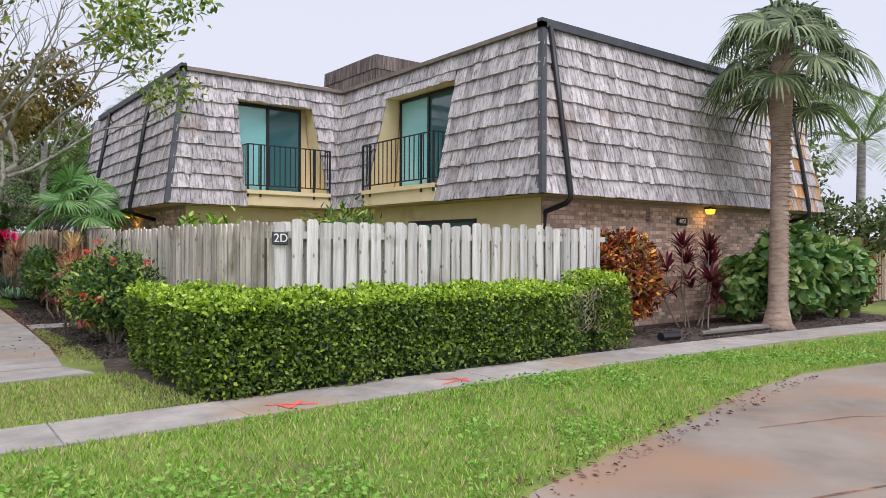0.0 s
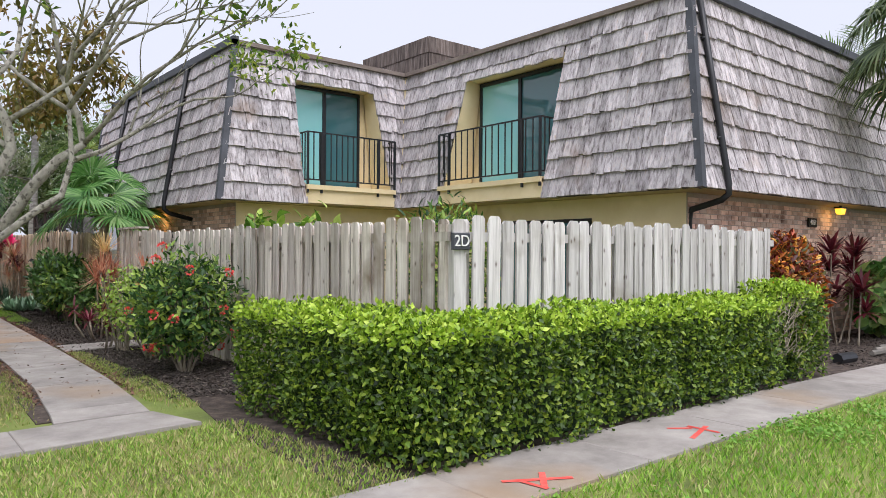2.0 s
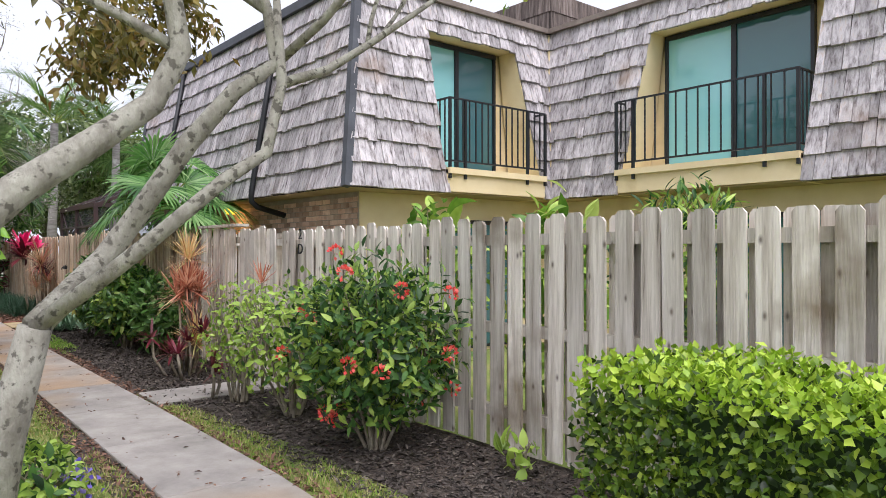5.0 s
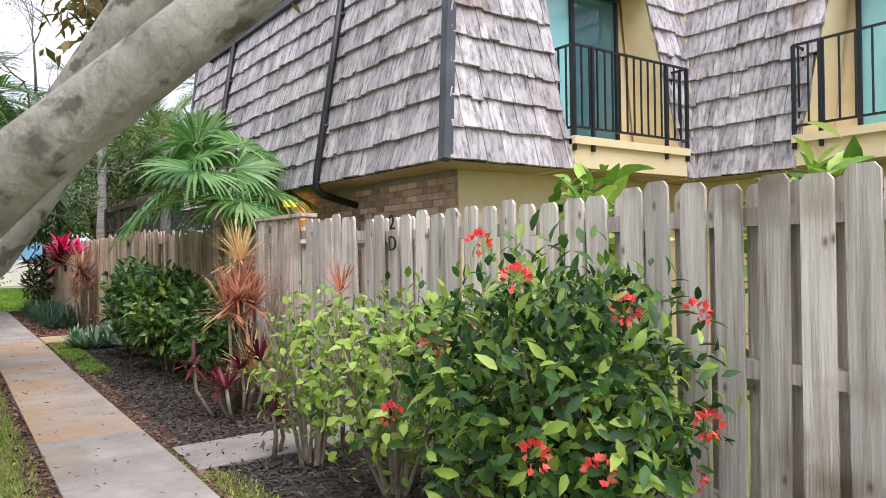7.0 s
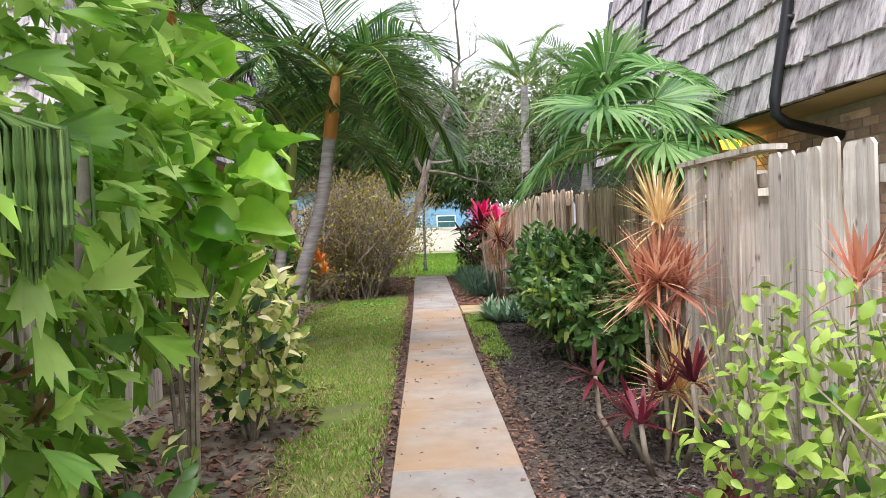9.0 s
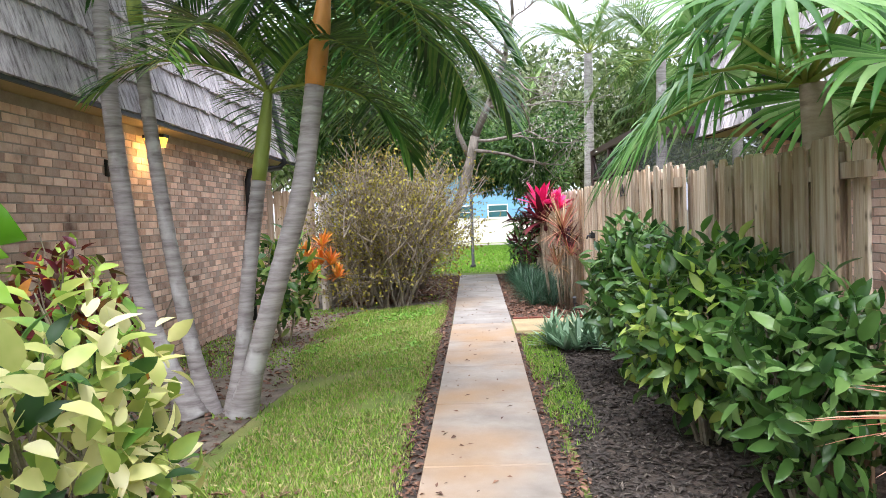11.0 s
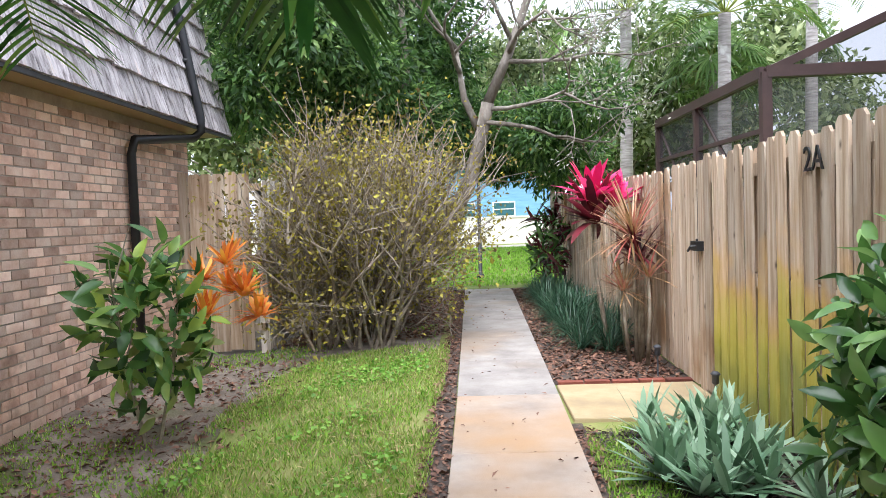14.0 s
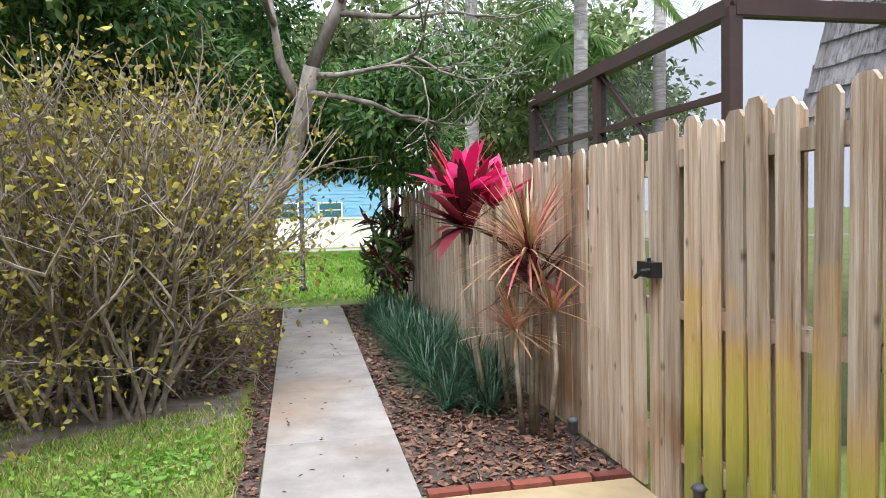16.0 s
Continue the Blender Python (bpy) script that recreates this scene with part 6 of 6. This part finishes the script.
s.tube([(1.62, 30.3, 3.3), (1.95, 30.2, 4.0), (2.3, 30.1, 4.9), (2.5, 30.2, 5.8)], [.085, .07, .055, .03], 8)
s.tube([(1.5, 30.4, 2.8), (1.25, 30.4, 3.4), (1.15, 30.5, 4.2)], [.07, .055, .03], 7)
s.tube([(-.2, 30.9, -.05), (-.1, 30.8, 1.4), (.2, 30.7, 2.6), (.35, 30.6, 3.8), (.3, 30.6, 5.2)], [.12, .1, .08, .065, .04], 8)
for p, d, ln in (((1.62, 30.3, 3.2), (.9, -.5, .1), 1.3), ((1.55, 30.3, 3.0), (1, -.1, .2), 1.5), ((1.95, 30.2, 4.0), (.6, -.8, .4), 1.2), ((2.3, 30.1, 4.9), (.2, -.6, .8), 1.2), ((2.3, 30.1, 4.9), (-.7, -.4, .6), 1.3), ((1.15, 30.5, 4.2), (-.5, -.6, .5), 1.2), ((1.2, 30.4, 3.8), (-.2, -.9, .3), 1.1), ((1.9, 30.2, 3.9), (.9, -.2, -.05), 1.3), ((2.5, 30.2, 5.8), (0, -.4, .6), 1.2), ((2.0, 30.2, 4.2), (-.3, -.8, .5), 1.3)):
    branch(s, ends, p, d, ln, .04, 3, .6, .1, 3)
put_in(s.ob("trunk", BARK_D, smooth=True), lt)
tri_object("dry_foliage", [(*leaves_at(ends, 7, .07, .14, .3, .4), 0)], [L_GREY], lt, kind="stuff")
CL = [(-1.6, 28.9, 3.5, .9), (-.7, 28.7, 4.0, .8), (-.9, 29.4, 4.8, 1.0), (-.1, 29.4, 3.6, .7), (-1.5, 28.6, 4.6, .8), (-.9, 30.3, 3.4, 1.0), (-.2, 30.8, 4.3, 1.2), (.4, 30.6, 3.2, .75), (.2, 31.5, 5.2, 1.4), (-1.6, 30.0, 4.6, 1.1), (.6, 32.0, 5.8, 1.4), (2.9, 31.6, 3.3, .7), (2.6, 33.0, 3.2, 1.1), (2.0, 33.4, 3.1, .8), (3.3, 30.6, 3.3, .7), (.3, 33.6, 4.2, 1.2), (1.4, 34.0, 3.6, .9), (-1.8, 32, 5.5, 1.4), (-.6, 30.0, 2.6, .65), (2.9, 33.8, 2.5, .7), (1.9, 34.0, 2.55, .5), (-.3, 32.5, 6.2, 1.4), (-1.0, 29.0, 5.2, .9), (-2.4, 30.4, 3.6, .9), (.9, 32.5, 4.6, .9), (.2, 31.6, 3.4, .9), (2.6, 31.4, 2.9, .7), (3.2, 32.6, 2.6, .8), (-.2, 31.0, 2.9, .6), (1.0, 33.2, 3.3, .8)]
parts = []
for x, y, z, r in CL:
    n = int(1900 * r)
    P, d = shell_points(n, (x, y, z), (r, r, r * .8), .25)
    L = rng.uniform(.09, .19, n)
    parts.append((*leaf_arrays(P, unit(d + rand_dirs(n) + np.array([0, 0, -.4])), unit(d + rand_dirs(n) * .6 + np.array([0, 0, .5])), L, L * .36), 0))
tri_object("crown", parts, [L_CANOPY], lt, kind="stuff")

# near grey-barked tree beside the walk
LIMB_A = [(.434, 11.2, 1.566), (.558, 11.12, 1.769), (.772, 10.956, 2.156), (1.0, 10.9, 2.45), (1.22, 10.88, 2.62), (1.18, 10.9, 2.9), (1.02, 10.9, 3.3)]
LIMB_B = [(.344, 10.66, 1.528), (.445, 10.52, 1.645), (.751, 10.428, 1.933), (.93, 10.4, 2.06), (1.02, 10.42, 2.4), (1.0, 10.45, 2.9)]
LIMB_C = [(-.45, 10.4, .0), (-.4, 10.38, .9), (-.3, 10.36, 1.6), (-.08, 10.35, 1.83), (.18, 10.35, 2.03), (.4, 10.35, 2.21), (.52, 10.35, 2.45), (.48, 10.35, 2.69), (.31, 10.35, 3.0), (.2, 10.4, 3.5)]
FORK = (.08, 10.92, 1.27)
gt = empty("grey_tree", (-0.138, 11.106, 0), label="leaning pale grey-barked tree with sparse lime leaves", category="tree")
s, ends = Shape(), []
s.tube([(-0.138, 11.106, -0.03), (-0.03, 11.0, 0.75), FORK], [.11, .085, .07], 12)
s.tube([FORK, *LIMB_A], [.062, .06, .056, .052, .045, .038, .03, .02], 14)
s.tube([FORK, *LIMB_B], [.04, .037, .035, .032, .029, .025, .016], 12)
s.tube(LIMB_C, [.1, .085, .07, .064, .056, .05, .046, .04, .032, .02], 12)
for p, d, ln in ((LIMB_A[4], (.6, -.5, .5), 1.4), (LIMB_A[5], (-.5, .6, .5), 1.4), (LIMB_A[6], (.3, -.8, .5), 1.4), (LIMB_A[6], (-.3, .2, 1), 1.2), (LIMB_B[4], (.8, .1, .3), 1.2), (LIMB_B[5], (.3, -.6, .5), 1.2),
                 (LIMB_C[6], (-.6, .3, .4), 1.2), (LIMB_C[7], (.6, -.5, .4), 1.2), (LIMB_C[8], (-.7, -.5, .5), 1.4), (LIMB_C[9], (.2, -.7, .6), 1.3), (LIMB_C[9], (-.4, .3, .8), 1.3), (LIMB_C[8], (.4, .6, .5), 1.2)):
    branch(s, ends, p, d, ln, .028, 3, .5, .15, 3)
put_in(s.ob("trunk", BARK_G, smooth=True), gt)
E_ = [p for k, p in enumerate(ends) if p.z > 2.7 and (k // 9) % 6 < (5 if p.x < .9 else 2)]
tri_object("foliage", [(*leaves_at(E_, 15, .11, .11, .45), 0)], [L_TREE], gt, kind="stuff")

# tree behind the west fence whose limb hangs over the walk
ot = empty("overhanging_tree", (-2.3, 17.0, 0), label="tree behind grey fence with bronze-olive hanging leaves", category="tree")
s, ends = Shape(), []
s.tube([(-2.3, 17.0, -.03), (-2.2, 17.0, 1.6), (-1.9, 17.0, 3.2), (-1.2, 17.0, 4.3), (.2, 17.0, 4.9), (1.6, 17.1, 4.9)], [.16, .13, .11, .09, .06, .035], 10)
for p, d, ln in (((1.6, 17.1, 4.9), (.6, .1, -.3), .8), ((1.3, 17.1, 4.9), (.5, .5, -.4), .8), ((1.0, 17.1, 4.9), (.5, -.5, -.3), .8), ((1.6, 17.1, 4.9), (.5, .3, .4), .9), ((.2, 17.0, 4.9), (.3, .4, .6), 1.2), ((-1.2, 17.0, 4.3), (-.4, .2, .9), 1.4), ((-1.2, 17.0, 4.3), (.2, -.6, .7), 1.3)):
    branch(s, ends, p, d, ln, .025, 2, .5, -.05, 4)
put_in(s.ob("trunk", BARK_D, smooth=True), ot)
tri_object("foliage", [(*leaves_at(ends, 16, .17, .16, .4, .9), 0)], [L_OLIVE], ot, kind="stuff")

# ---- background trees ----
for x, y, h, r, n, lf in ((3.6, 39.5, 7.5, 2.2, 5000, .22), (5.6, 40, 7, 2.6, 4000, .25), (7.5, 44, 9, 3.5, 4500, .3), (-6, 33, 9, 3.5, 4500, .3), (-7, 44, 9, 4, 4500, .35), (9, 46, 9, 4, 4500, .35), (6.5, 41, 6.5, 2.6, 3500, .28), (14, 52, 11, 5, 5000, .4), (24, 26, 9, 4, 4500, .35), (21, 14, 4.2, 2.2, 3000, .25), (23, 9, 3.6, 2.0, 2600, .22), (28, 18, 8, 4, 4000, .35), (-3.0, 72, 11, 5, 5000, .45), (6, 74, 12, 6, 5000, .45), (14, 70, 10, 5, 4000, .45), (-12, 66, 10, 5, 4000, .45), (20, 62, 10, 5, 4000, .45), (-8, 14, 7, 3, 4000, .28), (-12, 26, 9, 4, 4000, .35), (.5, 47, 9.5, 3.2, 5000, .3), (4.5, 48, 10.5, 3.6, 5000, .3), (-4, 42, 9, 3, 4500, .28), (23, 12.5, 5.5, 2.2, 3500, .25), (26, 15, 7, 3, 4000, .3)):
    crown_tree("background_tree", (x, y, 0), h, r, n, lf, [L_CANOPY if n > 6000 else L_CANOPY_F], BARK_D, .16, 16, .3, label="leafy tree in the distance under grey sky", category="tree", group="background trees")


def far_palm(at, h, kind_="feather"):
    e = empty("background_palm", at, label="tall palm in the distance with grey trunk", category="palm tree", group="background palms")
    s = Shape()
    s.tube([(at[0], at[1], 0), (at[0] + .1, at[1], h * .5), (at[0] + .15, at[1], h)], [.2, .15, .13], 8)
    put_in(s.ob("trunk", BARK_P, smooth=True), e)
    if kind_ == "feather":
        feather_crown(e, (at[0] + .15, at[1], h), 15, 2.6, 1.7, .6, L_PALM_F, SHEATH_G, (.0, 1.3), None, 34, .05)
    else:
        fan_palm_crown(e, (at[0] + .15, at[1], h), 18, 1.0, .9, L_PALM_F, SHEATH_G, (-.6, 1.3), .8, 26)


far_palm((20.5, 10.5, 0), 5.5)
far_palm((22.5, 12.0, 0), 6.2)
far_palm((24.5, 10.0, 0), 5.0)
far_palm((9.5, 36.8, 0), 7.2)
far_palm((7.4, 37.5, 0), 5.0, "fan")
far_palm((6.6, 34.5, 0), 5.6)
far_palm((5.0, 36.5, 0), 6.3)

# ---- grass, mulch chips and litter ----
def inside(P, poly):
    x, y = P[:, 0], P[:, 1]
    ok = np.zeros(len(P), bool)
    for (x0, y0), (x1, y1) in zip(poly, poly[1:] + poly[:1]):
        c = (y0 > y) != (y1 > y)
        ok ^= c & (x < (x1 - x0) * (y - y0) / ((y1 - y0) or 1e-9) + x0)
    return ok


def scatter(poly, n):
    a = np.array(poly)
    P = rng.uniform(a.min(0), a.max(0), (n * 3, 2))
    P = P[inside(P, poly)][:n]
    return np.column_stack([P, np.zeros(len(P))])


def patchy(P, lo):
    v = np.sin(P[:, 0] * 2.1 + np.sin(P[:, 1] * 1.3) * 2) + np.sin(P[:, 1] * 1.7 + P[:, 0] * .6) + .8 * np.sin(P[:, 0] * 5.3 - P[:, 1] * 4.1)
    return P[(v + rng.normal(0, .5, len(P))) > lo]


def grass(name, poly, n, h, mats, weights, label, lo=-3, w=.008):
    P = patchy(scatter(poly, n), lo)
    m = len(P)
    D = rand_dirs(m) * np.array([.75, .75, 0]) + np.array([0, 0, 1.0])
    L = h * rng.uniform(.5, 1.3, m)
    which = rng.choice(len(mats), m, p=weights)
    parts = []
    for k in range(len(mats)):
        q = which == k
        parts.append((*leaf_arrays(P[q], D[q], rand_dirs(q.sum()), L[q], np.full(q.sum(), w) * rng.uniform(.7, 1.5, q.sum()), .1, .4), k))
    tri_object(name, parts, mats, label=label, category="grass", kind="stuff")


front = [(-6, 1.0), (1.6, 1.2), (2.05, 2.35), (3.1, 3.25), (4.3, 3.5), (5.7, 3.77), (7.3, 4.15), (8.9, 4.3), (10.6, 4.1), (14, 3.4), (17, 2.4), (18, 4.6), (14, 5.4), (9, 5.85), (6, 6.05), (-6, 6.08)]
grass("front_lawn", front, 95000, .07, [L_GRASS, L_GRASS_B, L_GRASS_D], [.5, .35, .15], "short green lawn with clover between pavement and road", w=.011)
grass("side_lawn", [(-4, 6.9), (2.4, 6.85), (2.15, 9.2), (-4, 8.9)], 26000, .06, [L_GRASS, L_GRASS_D], [.6, .4], "thin lawn beside the hedge", w=.01)
grass("walk_lawn", [(-3, 10.1), (.72, 10.2), (.95, 12), (.97, 16.5), (.2, 16.5), (.2, 13), (-1, 12), (-3, 12)], 20000, .05, [L_GRASS, L_GRASS_D], [.35, .65], "dry patchy grass strip beside the walkway", -.8, w=.009)
grass("walk_lawn", [(.3, 16.5), (.96, 16.5), (1.0, 28.0), (-.4, 27.2), (-.85, 25.5), (-.65, 23), (-.25, 21), (-.3, 19.2)], 52000, .055, [L_GRASS, L_GRASS_B, L_GRASS_D], [.45, .2, .35], "green grass strip beside the walkway", -.8, w=.009)
grass("edge_grass", [(1.75, 10.0), (2.1, 10.0), (2.2, 11.5), (2.1, 14.7), (1.88, 14.7)], 5000, .05, [L_GRASS, L_GRASS_D], [.4, .6], "dry grass fringe at walkway edge", -1, w=.009)
grass("edge_grass", [(1.96, 19.5), (2.3, 20), (2.4, 24.3), (2.0, 24.3)], 6000, .06, [L_GRASS_B, L_GRASS], [.5, .5], "green grass fringe at walkway edge", -1, w=.009)
grass("soil_weeds", [(-2.2, 21), (-.2, 20.5), (-.4, 25), (-.3, 26.6), (.8, 27.6), (.8, 29.5), (-.8, 28), (-2.3, 27)], 15000, .04, [L_GRASS_B, L_GRASS], [.6, .4], "sparse weeds over bare soil", .0, w=.012)
grass("far_lawn", [(-7, 35.2), (9, 34.6), (9, 53), (-7, 53.5)], 52000, .09, [L_GRASS_B], [1.0], "bright green lawn beyond the walkway end", w=.03)


def clover(name, poly, n, label):
    P = patchy(scatter(poly, n), .9)
    m = len(P)
    P[:, 2] = rng.uniform(.03, .085, m)
    D = rand_dirs(m) * np.array([1, 1, .3])
    L = rng.uniform(.025, .05, m)
    tri_object(name, [(*leaf_arrays(P, D, rand_dirs(m, 2.0), L, L * .9, .1, .55), 0)], [L_CLOVER], label=label, category="ground cover", kind="stuff")


clover("clover_patch", front, 60000, "bright clover patches in the front lawn")
clover("clover_patch", [(-.6, 22), (.8, 22), (.8, 27.5), (-.6, 26.5)], 5000, "small bright weeds in the grass strip")


def litter(name, poly, n, size, mats, label, lo=-3, width=.5, lift=.012):
    P = patchy(scatter(poly, n), lo)
    m = len(P)
    P[:, 2] = lift + rng.uniform(0, .012, m)
    D = rand_dirs(m) * np.array([1, 1, .22])
    L = size * rng.uniform(.4, 1.4, m)
    tri_object(name, [(*leaf_arrays(P, D, rand_dirs(m, 3.0), L, L * width * rng.uniform(.5, 1.3, m), .25), 0)], mats, label=label, category="litter", kind="stuff")


litter("mulch_chips", [(1.98, 10.5), (3.4, 10), (3.4, 24.2), (2.1, 24.2)], 36000, .05, [CHIP], "dark wood mulch chips in the planting bed", width=.35)
litter("mulch_chips", [(2.0, 6.85), (10, 6.8), (18, 6.3), (18, 8.5), (10, 8.6), (9.9, 6.85)], 6000, .05, [CHIP], "dark wood mulch chips below the hedge", width=.4)
litter("leaf_litter", [(2.0, 25.65), (3.2, 25.65), (3.2, 34), (2.1, 34)], 8000, .065, [DRYLEAF], "brown dry leaves over the mulch bed")
litter("leaf_litter", [(-1.1, 27.8), (.9, 28.4), (.92, 34), (-1.1, 34)], 7000, .065, [DRYLEAF], "brown dry leaves below the twiggy bush")
litter("leaf_litter", [(.8, 11), (1.0, 11), (1.08, 18), (1.15, 34), (.95, 34), (.88, 18)], 4600, .05, [DRYLEAF], "small dry leaf litter along walkway edge")
litter("leaf_litter", [(1.7, 11), (1.9, 11), (2.05, 18), (2.1, 24.3), (1.9, 24.3), (1.86, 18)], 3600, .045, [DRYLEAF], "small dry leaf litter along walkway edge")
litter("leaf_litter", [(-1.1, 12.3), (.4, 12.6), (.4, 19), (-1.1, 19)], 3000, .08, [DRYLEAF, CHIP], "dry leaves over soil below the shrubs")
litter("leaf_litter", [(-2.4, 19), (-.4, 19), (-.4, 27), (-2.4, 27)], 3500, .06, [DRYLEAF], "scattered dry leaves on bare soil")
litter("leaf_litter", [(1.05, 11), (1.78, 11), (1.95, 34), (1.15, 34)], 230, .05, [DRYLEAF], "few leaf bits scattered on the walkway", width=.4, lift=.038)
litter("leaf_litter", [(2.0, 2.1), (3.2, 3.0), (5.7, 3.5), (8.9, 4.05), (8.9, 4.35), (5.7, 3.9), (3, 3.4), (1.8, 2.4)], 900, .05, [DRYLEAF], "dry leaf bits along the driveway edge")
litter("dry_thatch", front, 5000, .06, [THATCH], "dry straw-coloured thatch among the lawn", .6, width=.12, lift=.03)
litter("dry_thatch", [(.2, 10.2), (.88, 10.2), (.86, 27), (-.3, 26), (-.3, 19), (.2, 16)], 5000, .06, [THATCH], "dry straw-coloured thatch beside walkway", -.5, width=.12, lift=.03)


def stake_light(x, y):
    e = empty("path_light", (x, y, 0), label="small solar stake light beside the slab", category="lamp", group="solar stake lights")
    s = Shape()
    s.tube([(x, y, 0), (x, y, .2)], .008, 6)
    put_in(s.ob("stake", TRIM), e)
    s = Shape()
    s.tube([(x, y, .2), (x, y, .21), (x, y, .27), (x, y, .28), (x, y, .3)], [.015, .028, .028, .04, .02], 10)
    put_in(s.ob("head", TRIM, smooth=True), e)


stake_light(2.98, 25.85)
stake_light(3.12, 24.7)

# ---- shingles and bricks as pieces ----
MESH_S = [shingle_mesh(w).mesh("shingle", [SHINGLE]) for w in CLASSES]
rest = Shape()
rootA = {"ob": roof, "left": 300}
for f_ in faces_a:
    shingle_face(f_, (lambda p: p.x < 6.2 and p.y < 18.6 and p.z < 4.6) if f_ in (fP, fW) else (lambda p: False), rootA, MESH_S, rest)
put_in(rest.ob("shingle_field", [SHINGLE, CEDAR], kind="stuff"), house)
rest = Shape()
rootB = {"ob": roof_b, "left": 300}
for f_ in (bE, bN, bS):
    shingle_face(f_, (lambda p: p.z < 4.2 and 22 < p.y < 28.6), rootB, MESH_S, rest)
put_in(rest.ob("shingle_field", [SHINGLE, CEDAR], kind="stuff"), house_b)
rest = Shape()
pb = {"ob": wall_b, "left": 300, "mesh": brick_piece()}
bricks((XB - .33, YB1 - .6, 0), (0, -1, 0), (1, 0, 0), YB1 - YB0 - 1.2, ZBB - .03, rest, pb, lambda p: 23.0 < p.y < 27.6 and p.z < 1.6, z0=.01)
put_in(rest.ob("brickwork", BRICK, kind="stuff"), house_b)
